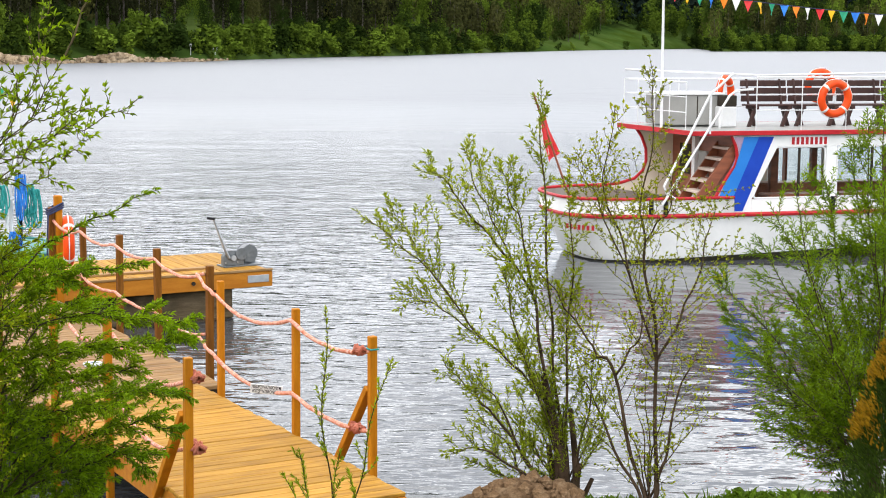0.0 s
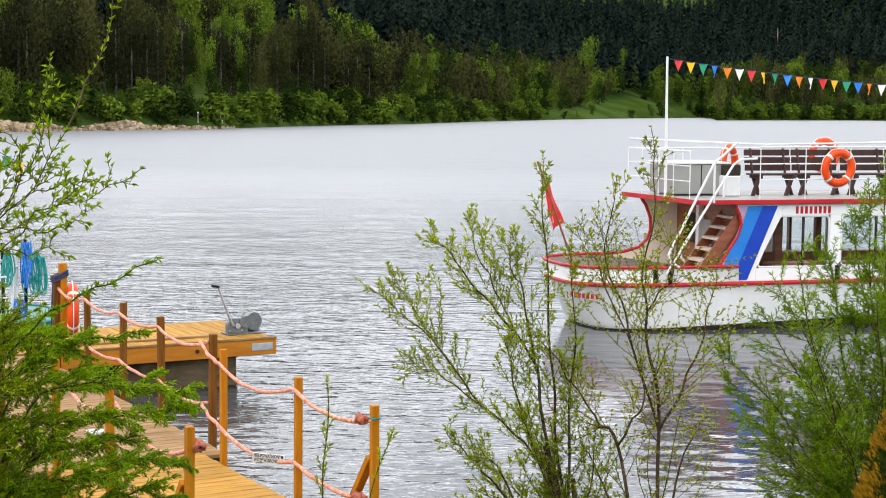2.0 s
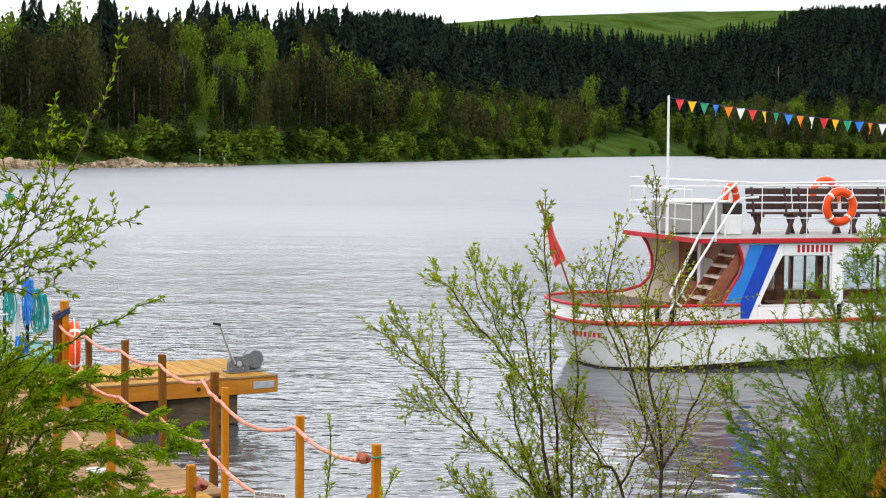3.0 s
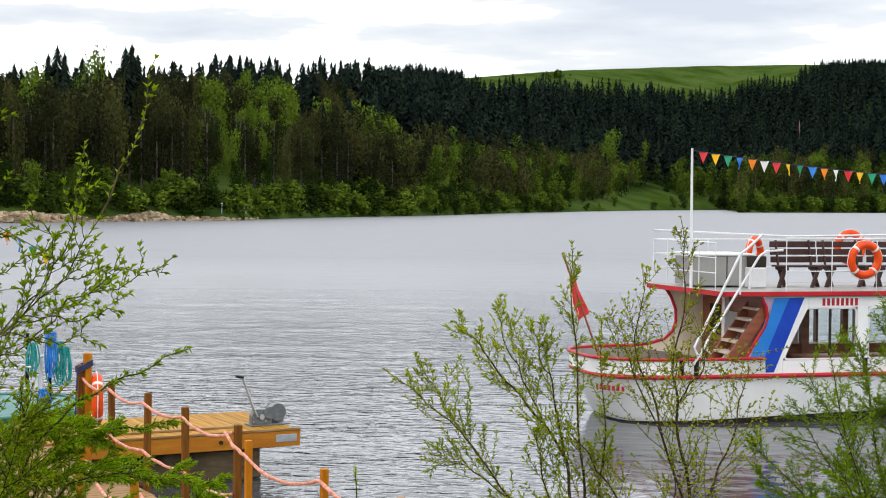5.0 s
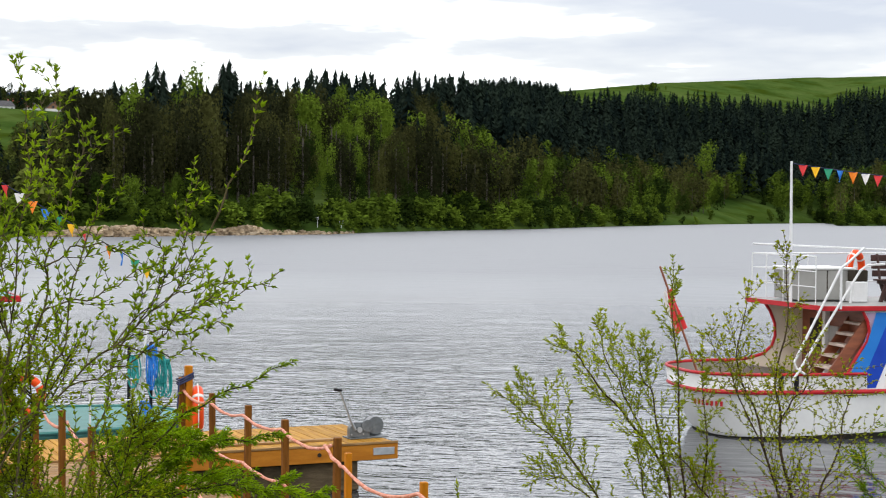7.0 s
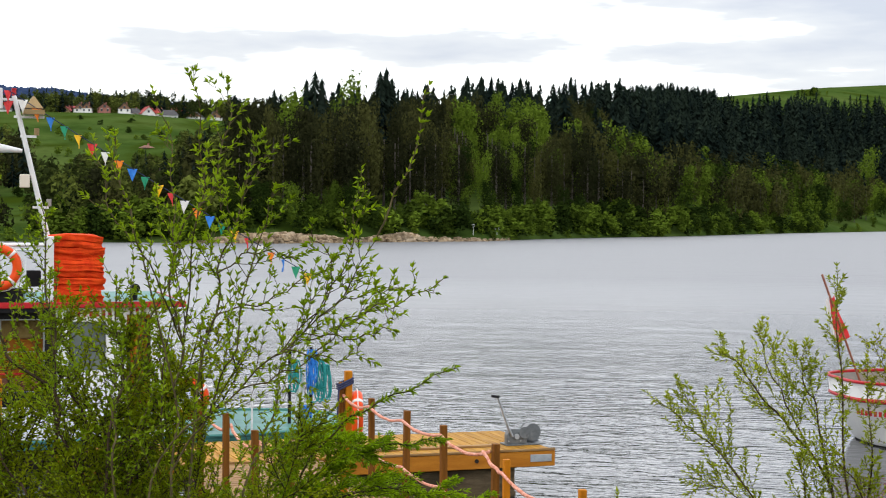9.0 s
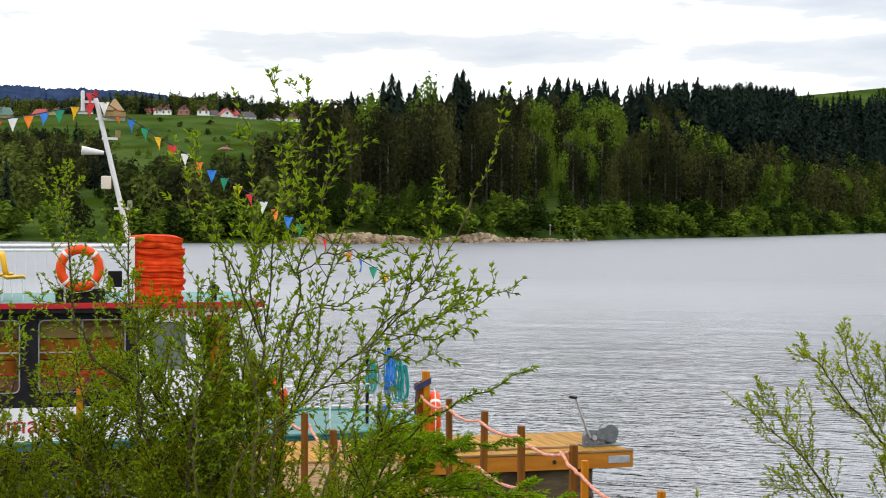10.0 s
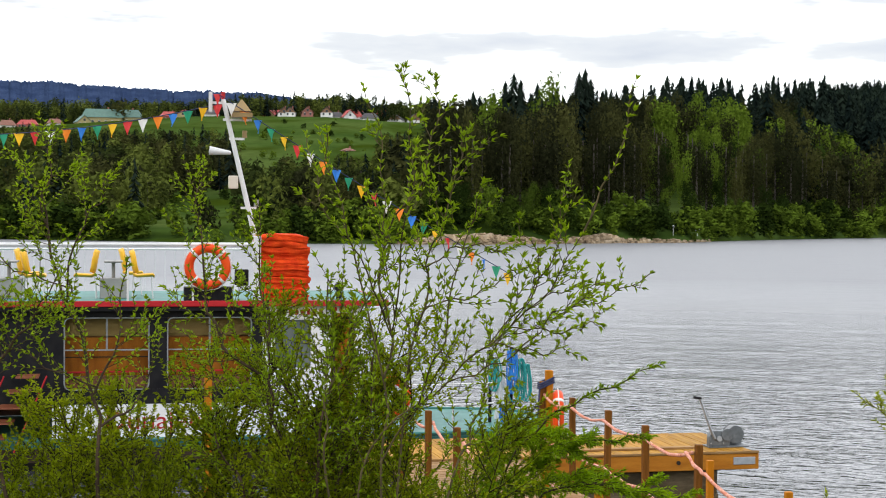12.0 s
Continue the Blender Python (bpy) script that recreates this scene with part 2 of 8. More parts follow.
M_LEAF_WILLOW = leaf_mat("grey_green_willow_leaf", (0.17, 0.225, 0.006), (0.36, 0.42, 0.02), 0.52)
M_LEAF_LOW = leaf_mat("green_low_shrub_leaf", (0.135, 0.186, 0.001), (0.30, 0.355, 0.003))
M_LEAF_YOUNG = leaf_mat("yellow_green_young_leaf", (0.20, 0.235, 0.004), (0.38, 0.41, 0.012), 0.52)
M_LEAF_FEATHER = leaf_mat("vivid_feathery_leaf", (0.105, 0.20, 0.001), (0.275, 0.41, 0.003))
M_LEAF_SPRAY = leaf_mat("bright_willow_spray", (0.10, 0.19, 0.002), (0.25, 0.37, 0.006))
M_LEAF_THUJA = leaf_mat("bronze_thuja_spray", (0.03, 0.06, 0.006), (0.06, 0.09, 0.008))
M_LEAF_BRONZE = leaf_mat("orange_thuja_tip", (0.24, 0.13, 0.006), (0.42, 0.235, 0.012))
M_LEAF_GRASS = leaf_mat("green_bank_weeds", (0.05, 0.10, 0.004), (0.13, 0.21, 0.010))
M_SPRUCE = tree_mat("dark_spruce_needles", (0.007, 0.0125, 0.0105), (0.017, 0.026, 0.018))
M_BROAD = tree_mat("spring_broadleaf", (0.018, 0.032, 0.006), (0.100, 0.152, 0.016))
M_SLOPE = tree_mat("olive_slope_foliage", (0.027, 0.037, 0.010), (0.095, 0.116, 0.023))
M_OLIVE = tree_mat("budding_olive_crown", (0.019, 0.0215, 0.009), (0.058, 0.061, 0.018))
M_TRUNK = mat("grey_far_trunk", [(0.04, 0.032, 0.025), (0.10, 0.085, 0.068)], scale=0.5, rough=0.9)


# ---- building helpers ----
def part(name, bm, material, parent=None, label="", smooth=False):
    """Links a bmesh as one mesh object under a thing or part."""
    me = bpy.data.meshes.new(name)
    bm.to_mesh(me)
    bm.free()
    return part_mesh(name, me, material, parent, label, smooth)


def part_mesh(name, me, material, parent=None, label="", smooth=False):
    if material and not me.materials:
        me.materials.append(material)
    if smooth:
        me.shade_smooth()
    ob = new(name, me)
    ob.parent = parent
    if label:
        tagged(ob, label)
    return ob


def thing(name, m, label, category, group="", kind=""):
    ob = new(name)
    ob.matrix_world = m
    ob.empty_display_size = 0.2
    return tagged(ob, label, category, group, kind)


def mesh_from(name, verts, faces):
    me = bpy.data.meshes.new(name)
    me.from_pydata([tuple(v) for v in verts], [], [tuple(f) for f in faces])
    return me


def tri_mesh(name, verts, tris, tint=None):
    """A big triangle mesh from arrays."""
    me = bpy.data.meshes.new(name)
    nv, nf = len(verts), len(tris)
    me.vertices.add(nv)
    me.vertices.foreach_set("co", np.asarray(verts, np.float32).ravel())
    me.loops.add(nf * 3)
    me.loops.foreach_set("vertex_index", np.asarray(tris, np.int32).ravel())
    me.polygons.add(nf)
    me.polygons.foreach_set("loop_start", np.arange(0, nf * 3, 3, dtype=np.int32))
    me.update(calc_edges=True)
    if tint is not None:
        a = me.attributes.new("tint", "FLOAT", "POINT")
        a.data.foreach_set("value", np.asarray(tint, np.float32))
    return me


def box(bm, x0, x1, y0, y1, z0, z1, m=None, bevel=0.0):
    r = bmesh.ops.create_cube(bm, size=1)
    t = Matrix.Translation(((x0 + x1) / 2, (y0 + y1) / 2, (z0 + z1) / 2)) @ Matrix.Diagonal((x1 - x0, y1 - y0, z1 - z0, 1))
    bmesh.ops.transform(bm, matrix=(m @ t) if m else t, verts=r["verts"])
    if bevel:
        edges = list({e for v in r["verts"] for e in v.link_edges})
        bmesh.ops.bevel(bm, geom=edges, offset=bevel, segments=1, affect="EDGES")
    return bm


def boxed(x0, x1, y0, y1, z0, z1, bevel=0.0, m=None):
    return box(bmesh.new(), x0, x1, y0, y1, z0, z1, m, bevel)


def tube(points, radius, sides=8, bm=None, closed=False):
    """A tube along points; radius is one number or one for each point."""
    bm = bm or bmesh.new()
    pts = [Vector(p) for p in points]
    n = len(pts)
    rad = [radius] * n if isinstance(radius, (int, float)) else list(radius)
    rings, side = [], None
    for i, p in enumerate(pts):
        a = pts[(i - 1) % n] if (closed or i) else p
        b = pts[(i + 1) % n] if (closed or i < n - 1) else p
        d = (b - a).normalized()
        if side is None:
            side = d.orthogonal().normalized()
        side = (side - d * side.dot(d)).normalized()
        up = d.cross(side)
        rings.append([bm.verts.new(p + (side * math.cos(2 * math.pi * k / sides) + up * math.sin(2 * math.pi * k / sides)) * rad[i]) for k in range(sides)])
    for i in range(n if closed else n - 1):
        r0, r1 = rings[i], rings[(i + 1) % n]
        for k in range(sides):
            bm.faces.new((r0[k], r0[(k + 1) % sides], r1[(k + 1) % sides], r1[k]))
    if not closed:
        bm.faces.new(list(reversed(rings[0])))
        bm.faces.new(rings[-1])
    return bm


def disc(bm, x, y, z, r, h, axis="z", sides=20):
    res = bmesh.ops.create_cone(bm, cap_ends=True, segments=sides, radius1=r, radius2=r, depth=h)
    rot = {"z": Matrix(), "x": Matrix.Rotation(math.pi / 2, 4, "Y"), "y": Matrix.Rotation(math.pi / 2, 4, "X")}[axis]
    bmesh.ops.transform(bm, matrix=Matrix.Translation((x, y, z)) @ rot, verts=res["verts"])
    return bm


def prism(bm, outline, y0, y1):
    """An outline in x, z drawn out from y0 to y1."""
    a = [bm.verts.new((x, y0, z)) for x, z in outline]
    b = [bm.verts.new((x, y1, z)) for x, z in outline]
    n = len(a)
    bm.faces.new(a)
    bm.faces.new(list(reversed(b)))
    for i in range(n):
        bm.faces.new((a[i], b[i], b[(i + 1) % n], a[(i + 1) % n]))
    bmesh.ops.recalc_face_normals(bm, faces=bm.faces[:])
    return bm


def sag(a, b, drop, n=10):
    a, b = Vector(a), Vector(b)
    return [a.lerp(b, i / n) - Vector((0, 0, drop * 4 * (i / n) * (1 - i / n))) for i in range(n + 1)]


# ---- the land: one sheet from the near bank under the lake to the hills ----
EYE_X, EYE_Y = 0.0, 1.2
SHORE_A = [-180, -75, -45, -14, -9.5, -9.2, -3.3, 1.1, 7.4, 8.4, 13, 16, 24.7, 32.5, 50, 80, 180]
SHORE_R = [500, 560, 600, 612, 545, 690, 489, 363, 280, 263, 242, 228, 230, 257, 300, 320, 400]
HILL_D = [0, 12, 60, 150, 300, 600, 1200]
HILL_A = [-60, -14, -9, -3, 1, 4, 10, 15.5, 17.5, 21, 26, 33, 60]
HILL_H = [
    [0, 2, 8, 22, 56, 105, 90], [0, 2, 9, 26, 64, 110, 80], [0, 2, 8, 22, 54, 113, 80], [0, 1.5, 4, 15, 43, 91.5, 75],
    [0, 3, 8, 19, 39, 76, 75], [0, 4, 10, 27, 32, 60, 70], [0, 4, 10, 20, 16, 30, 60], [0, 4, 9, 15, 16, 35, 60],
    [0, 3, 8, 15, 34, 46, 60], [0, 2, 5, 11, 36, 48, 50], [0, 1.5, 4, 10, 36, 46, 50], [0, 2, 6, 12, 32, 42, 50],
    [0, 2, 7, 15, 30, 50, 60],
]


def shore(a):
    return float(np.interp(a, SHORE_A, SHORE_R))


def promontory(a):
    """How far the wooded point at the right reaches out before the hills' foot."""
    return max(0.0, float(np.interp(a, [-45, -14, -9.2, -8], [600, 640, 690, 650])) - shore(a)) if a < -9.2 else 0.0


def hill(a, d):
    """Height of the far land d metres behind the shore, at a degrees to the left."""
    d -= promontory(a) * min(1.0, max(0.0, (d - 60) / 150))
    rows = [np.interp(d, HILL_D, h) for h in HILL_H]
    return float(np.interp(a, HILL_A, rows))


def place(a, r):
    return EYE_X - math.sin(radians(a)) * r, EYE_Y + math.cos(radians(a)) * r


def bank_edge(x):
    """Where the near bank meets the water, as y for each x."""
    return float(np.interp(x, [-30, -6, -3.2, -1.5, 0, 1.2, 3.2, 6, 30], [13.5, 12.5, 12.3, 12.6, 13.0, 13.5, 13.9, 14.6, 16]))


def bank(x, y):
    """Height of the near bank."""
    e = bank_edge(x)
    u = e - y
    z = float(np.interp(u, [-4, -1.2, -0.35, 0.0, 0.35, 1.2, 6, 12.5, 40], [-2.5, -1.4, -0.35, 0.22, 0.62, 0.74, 1.5, 2.6, 4.5]))
    return z + 0.05 * noise.noise(Vector((x * 1.3, y * 1.3, 0))) * (1 if u > 0 else 0)


def land_height(x, y):
    r = math.hypot(x - EYE_X, y - EYE_Y)
    a = math.degrees(math.atan2(-(x - EYE_X), y - EYE_Y))
    s = shore(a)
    if r > s - 12:
        return hill(a, r - s)
    return bank(x, y) if y < bank_edge(x) + 4 else -2.5


def build_land():
    az = np.concatenate([np.arange(-180, -48, 6), np.arange(-48, 48, 0.4), np.arange(48, 180, 6)])
    near = [0.6, 1.5, 3, 5, 7, 8.5, 10, 10.6, 11, 11.3, 11.6, 11.8, 12, 12.2, 12.4, 12.6, 12.8, 13, 13.3, 13.7, 14.2, 15, 16.5, 19, 30, 60, 120, 180]
    off = [-12, -4, -0.8, 0.6, 2, 5, 12, 22, 35, 50, 65, 85, 110, 130, 150, 180, 210, 240, 270, 300, 350, 400, 450, 500, 560, 620, 700, 850, 1200, 2200, 3600]
    verts, faces = [(EYE_X, EYE_Y, land_height(EYE_X, EYE_Y))], []
    n = len(near) + len(off)
    for a in az:
        s = shore(a)
        for i, r in enumerate(near + [s + o + (promontory(a) if o >= 300 else 0) for o in off]):
            x, y = place(a, r)
            if i < len(near):
                z = land_height(x, y) if r < 40 else (-3.0 if abs(a) < 72 else 2.0 + r * 0.02)
            else:
                o = off[i - len(near)]
                if o <= -4:
                    z = -2.5 if abs(a) < 72 else 6
                elif o < 0:
                    z = -0.5
                else:
                    z = hill(a, r - s) + 0.25 + min(o, 60) * (0.03 if o < 280 else 0.008) * noise.noise(Vector((x * 0.03, y * 0.03, 3)))
            verts.append((x, y, z))
    m = len(az)
    for j in range(m):
        j2 = (j + 1) % m
        faces.append((0, 1 + j2 * n, 1 + j * n))
        for i in range(n - 1):
            p, q = 1 + j * n + i, 1 + j2 * n + i
            faces.append((p, q, q + 1, p + 1))
    me = mesh_from("ground", verts, faces)
    ob = part_mesh("ground", me, M_LAND, None, smooth=True)
    tagged(ob, "green sloping meadows and grassy bank round the lake", "ground", kind="structure")


def land_material():
    """Meadow green with paler strips, browner soil near the shores."""
    m = mat("meadow_grass", [(0.025, 0.049, 0.009), (0.043, 0.073, 0.015), (0.062, 0.090, 0.022)], scale=0.035, rough=1.0, grain=0.3, spec=0.0, stain=((0.026, 0.042, 0.004), 0.05, 0.5))
    return m


M_LAND = land_material()
build_land()


# ---- the lake ----
def water_material():
    m = bpy.data.materials.new("rippled_lake_water")
    m.use_nodes = True
    n, l = m.node_tree.nodes, m.node_tree.links
    b = n["Principled BSDF"]
    b.inputs["IOR"].default_value = 1.43
    tc = n.new("ShaderNodeTexCoord")
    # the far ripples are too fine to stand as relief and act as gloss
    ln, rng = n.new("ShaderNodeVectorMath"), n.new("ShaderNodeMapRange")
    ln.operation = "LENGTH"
    rng.inputs["From Min"].default_value, rng.inputs["From Max"].default_value = 20, 110
    rng.inputs["To Min"].default_value, rng.inputs["To Max"].default_value = 0.02, 0.45
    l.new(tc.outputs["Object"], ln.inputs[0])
    l.new(ln.outputs["Value"], rng.inputs["Value"])
    l.new(rng.outputs[0], b.inputs["Roughness"])
    # depth ramps with distance: far base colour is paled, standing in for reflected sky
    depth, painted_sky = n.new("ShaderNodeMapRange"), n.new("ShaderNodeMix")
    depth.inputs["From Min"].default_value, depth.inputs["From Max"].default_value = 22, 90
    painted_sky.data_type = "RGBA"
    painted_sky.inputs["A"].default_value, painted_sky.inputs["B"].default_value = (0.050, 0.052, 0.055, 1), (0.160, 0.165, 0.176, 1)
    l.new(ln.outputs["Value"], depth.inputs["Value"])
    l.new(depth.outputs[0], painted_sky.inputs["Factor"])
    l.new(painted_sky.outputs["Result"], b.inputs["Base Color"])
    sep, lee, near = n.new("ShaderNodeSeparateXYZ"), n.new("ShaderNodeMapRange"), n.new("ShaderNodeMapRange")
    l.new(tc.outputs["Object"], sep.inputs[0])
    lee.inputs["From Min"].default_value, lee.inputs["From Max"].default_value = -2.5, 2.5
    lee.inputs["To Min"].default_value, lee.inputs["To Max"].default_value = 1.0, 0.2
    l.new(sep.outputs["X"], lee.inputs["Value"])
    near.inputs["From Min"].default_value, near.inputs["From Max"].default_value = 30, 45
    l.new(ln.outputs["Value"], near.inputs["Value"])
    calm = n.new("ShaderNodeMath")
    calm.operation = "MAXIMUM"
    l.new(lee.outputs[0], calm.inputs[0])
    l.new(near.outputs[0], calm.inputs[1])
    # relief of the ripples eases off with the distance from the bank
    fade, eased = n.new("ShaderNodeMapRange"), n.new("ShaderNodeMath")
    fade.inputs["From Min"].default_value, fade.inputs["From Max"].default_value = 24, 75
    fade.inputs["To Min"].default_value, fade.inputs["To Max"].default_value = 1.0, 0.65
    eased.operation = "MULTIPLY"
    l.new(ln.outputs["Value"], fade.inputs["Value"])
    l.new(calm.outputs[0], eased.inputs[0])
    l.new(fade.outputs[0], eased.inputs[1])
    last = None
    for scale, stretch, dist, detail in ((0.06, (0.5, 1.0, 1), 0.12, 3), (1.3, (0.38, 1.0, 1), 0.018, 4), (4.4, (0.42, 1.0, 1), 0.036, 2)):
        mp, ns, bp = n.new("ShaderNodeMapping"), n.new("ShaderNodeTexNoise"), n.new("ShaderNodeBump")
        mp.inputs["Scale"].default_value = stretch
        mp.inputs["Rotation"].default_value = (0, 0, radians(9))
        ns.inputs["Scale"].default_value, ns.inputs["Detail"].default_value = scale, detail
        bp.inputs["Strength"].default_value, bp.inputs["Distance"].default_value = 1.0, dist
        l.new(eased.outputs[0], bp.inputs["Strength"])
        l.new(tc.outputs["Object"], mp.inputs["Vector"])
        l.new(mp.outputs[0], ns.inputs["Vector"])
        l.new(ns.outputs["Fac"], bp.inputs["Height"])
        if last:
            l.new(last.outputs[0], bp.inputs["Normal"])
        last = bp
    l.new(last.outputs[0], b.inputs["Normal"])
    return m


def wave_field(seed, waves, lo, hi, spread):
    """Random wind waves: directions, lengths, phases and heights."""
    rng = np.random.default_rng(seed)
    lam = np.exp(rng.uniform(np.log(lo), np.log(hi), waves))
    ang = radians(-80) + rng.normal(0, spread, waves)
    k = 2 * np.pi / lam
    return k * np.cos(ang), k * np.sin(ang), rng.uniform(0, 6.28, waves), lam


def build_water():
    """One sheet: fine waves near the bank, flat farther out."""
    r = [10.5]
    while r[-1] < 300:
        r.append(r[-1] + max(0.055, 0.0042 * r[-1]))
    r += [320, 360, 420, 560, 720]
    az = np.concatenate([[-85, -70, -56, -46, -40, -34, -28, -24], np.arange(-21, 37.0, 0.27), [40, 44, 50, 58, 70, 85]])
    rr, aa = np.meshgrid(np.array(r), np.radians(az), indexing="ij")
    x, y = EYE_X - np.sin(aa) * rr, EYE_Y + np.cos(aa) * rr
    z = np.zeros_like(x)
    fade = np.clip((320 - rr) / 40, 0, 1)
    for seed, n, lo, hi, steep, far in ((1, 36, 0.26, 0.58, 0.0036, 0), (2, 24, 0.8, 2.0, 0.0010, 0), (3, 10, 2.6, 7.0, 0.0006, 0), (4, 22, 1.2, 3.5, 0.0010, 1)):
        kx, ky, ph, lam = wave_field(seed, n, lo, hi, 0.75)
        for a, b, c, L in zip(kx, ky, ph, lam):
            ok = np.clip((L / (rr * 0.0042 + 0.03) - 2.2) / 2, 0, 1)
            z += steep * L * np.sin(a * x + b * y + c) * ok * (np.clip((rr - 45) / 60, 0, 1) if far else 1)
    patch = np.array([[0.55 + 0.75 * max(0.0, 0.5 + noise.noise(Vector((u * 0.09, v * 0.16, 7)))) for u, v in zip(rx[::8], ry[::8])] for rx, ry in zip(x, y)])
    patch = np.repeat(patch, 8, axis=1)[:, :x.shape[1]]
    lee = np.maximum(np.clip(1 - (x + 2.5) / 5 * 0.7, 0.5, 1), np.clip((rr - 30) / 15, 0, 1))
    z *= fade * patch * lee
    nr, na = x.shape
    idx = np.arange(nr * na).reshape(nr, na)
    a, b, c, d = idx[:-1, :-1].ravel(), idx[:-1, 1:].ravel(), idx[1:, 1:].ravel(), idx[1:, :-1].ravel()
    tris = np.concatenate([np.stack([a, d, c], 1), np.stack([a, c, b], 1)])
    v = np.stack([x.ravel(), y.ravel(), z.ravel()], 1)
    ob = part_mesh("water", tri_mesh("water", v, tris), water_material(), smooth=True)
    tagged(ob, "grey lake water with wind ripples", "water", kind="structure")


build_water()


# ---- far woods ----
def spruce_proto(rng, blades=170, low=0.0):
    """A unit spruce, height 1: drooping fans set at random up the stem, from the height low; vertices and triangles."""
    v, f = [], []
    for t in range(blades):
        u = low + (1 - low) * (t + rng.random()) / blades
        z = 0.08 + 0.9 * u ** 0.9
        a = rng.uniform(0, 6.283)
        rr = (0.19 * (1 - u) ** 0.8 + 0.016) * rng.uniform(0.45, 1.3)
        w = (0.17 * rr + 0.004) * (170 * (1 - low) / blades) ** 0.5
        ca, sa = math.cos(a), math.sin(a)
        i = len(v)
        drop = (0.45 * rr + 0.012) * rng.uniform(0.5, 1.4)
        v += [(0, 0, z + 0.035), (ca * rr * 0.65 - sa * w, sa * rr * 0.65 + ca * w, z - drop * 0.5),
              (ca * rr, sa * rr, z - drop), (ca * rr * 0.65 + sa * w, sa * rr * 0.65 - ca * w, z - drop * 0.5)]
        f += [(i, i + 1, i + 2), (i, i + 2, i + 3)]
    i = len(v)
    v += [(-0.006, 0, 0.9), (0.006, 0, 0.9), (0, 0, 1.03)]
    f += [(i, i + 1, i + 2)]
    return np.array(v), np.array(f)


def broad_proto(rng, lobes=11, per=68, size=0.044, slim=1.0):
    """A unit broadleaf crown, height 1: small leaf clumps over several lobes."""
    v, f = [], []
    cs = [(0, 0, 0.62, 0.22)]
    for _ in range(lobes):
        a, r, z = rng.uniform(0, 6.28), rng.uniform(0.05, 0.2), rng.uniform(0.16, 0.9)
        cs.append((math.cos(a) * r, math.sin(a) * r, z, rng.uniform(0.09, 0.18) * (1.15 - 0.7 * abs(z - 0.45))))
    for cx, cy, cz, cr in cs:
        for _ in range(per):
            d = Vector((rng.gauss(0, 1), rng.gauss(0, 1), rng.gauss(0.2, 1))).normalized()
            c = Vector((cx, cy, cz)) + Vector((d.x, d.y, d.z * 1.25)) * cr * rng.uniform(0.6, 1.2)
            q = (d + Vector((rng.gauss(0, 0.7), rng.gauss(0, 0.7), rng.gauss(0.2, 0.7)))).normalized()
            s1 = q.orthogonal().normalized()
            s1.rotate(Matrix.Rotation(rng.uniform(0, 6.28), 3, q))
            s2 = q.cross(s1)
            h = size * rng.uniform(0.5, 1.2)
            i = len(v)
            v += [tuple(c - s1 * h * 0.6 - s2 * h * 0.5), tuple(c + s1 * h), tuple(c + s2 * h * 0.7 - s1 * h * 0.4)]
            f += [(i, i + 1, i + 2)]
    return np.array(v) * [slim, slim, 1], np.array(f)


def stem_proto():
    v, f = [], []
    for a in range(4):
        v += [(0.012 * math.cos(a * 1.571), 0.012 * math.sin(a * 1.571), -0.04), (0.004 * math.cos(a * 1.571), 0.004 * math.sin(a * 1.571), 0.8)]
    for a in range(4):
        p, q = 2 * a, 2 * ((a + 1) % 4)
        f += [(p, q, q + 1), (p, q + 1, p + 1)]
    return np.array(v), np.array(f)


def scatter(protos, spots, rng):
    """One mesh's arrays from unit trees at spots (x, y, z, height, spread, tint)."""
    vs, fs, ts, base = [], [], [], 0
    for x, y, z, h, w, tint in spots:
        v, f = protos[rng.randrange(len(protos))]
        a = rng.uniform(0, 6.283)
        c, s = math.cos(a), math.sin(a)
        p = np.empty_like(v)
        p[:, 0] = (v[:, 0] * c - v[:, 1] * s) * h * w + x
        p[:, 1] = (v[:, 0] * s + v[:, 1] * c) * h * w + y
        p[:, 2] = v[:, 2] * h + z
        vs.append(p)
        fs.append(f + base)
        ts.append(np.full(len(v), tint))
        base += len(v)
    return np.concatenate(vs), np.concatenate(fs), np.concatenate(ts)


CANOPY_A = [-16, -13.3, -12.4, -11.8, -11, -9.9, -9.1, -8.5, -7.4, -6.2, -5, -4.2, -2.2, -0.6, 0.2, 1.2, 2.2, 3.9, 5.9, 7.7, 8.9, 9.5, 10.1, 11.7, 13.2, 14.8, 15.7, 16.7, 17.6, 18.2, 19.4, 20.6, 21.8, 24, 26, 30, 36]
CANOPY_E = [4.95, 4.95, 4.9, 4.75, 4.6, 4.45, 4.15, 4.0, 3.95, 4.2, 4.55, 4.5, 4.36, 4.38, 4.47, 4.62, 4.76, 4.88, 4.88, 4.78, 4.9, 4.7, 4.48, 4.5, 4.4, 4.5, 4.3, 4.1, 4.1, 4.1, 4.2, 4.35, 4.3, 4.2, 4.0, 3.95, 3.7]


def room(a, r, z):
    """How tall a tree may stand before it breaks the woods' skyline."""
    return 4.2 + math.tan(radians(float(np.interp(a, CANOPY_A, CANOPY_E)))) * r - z


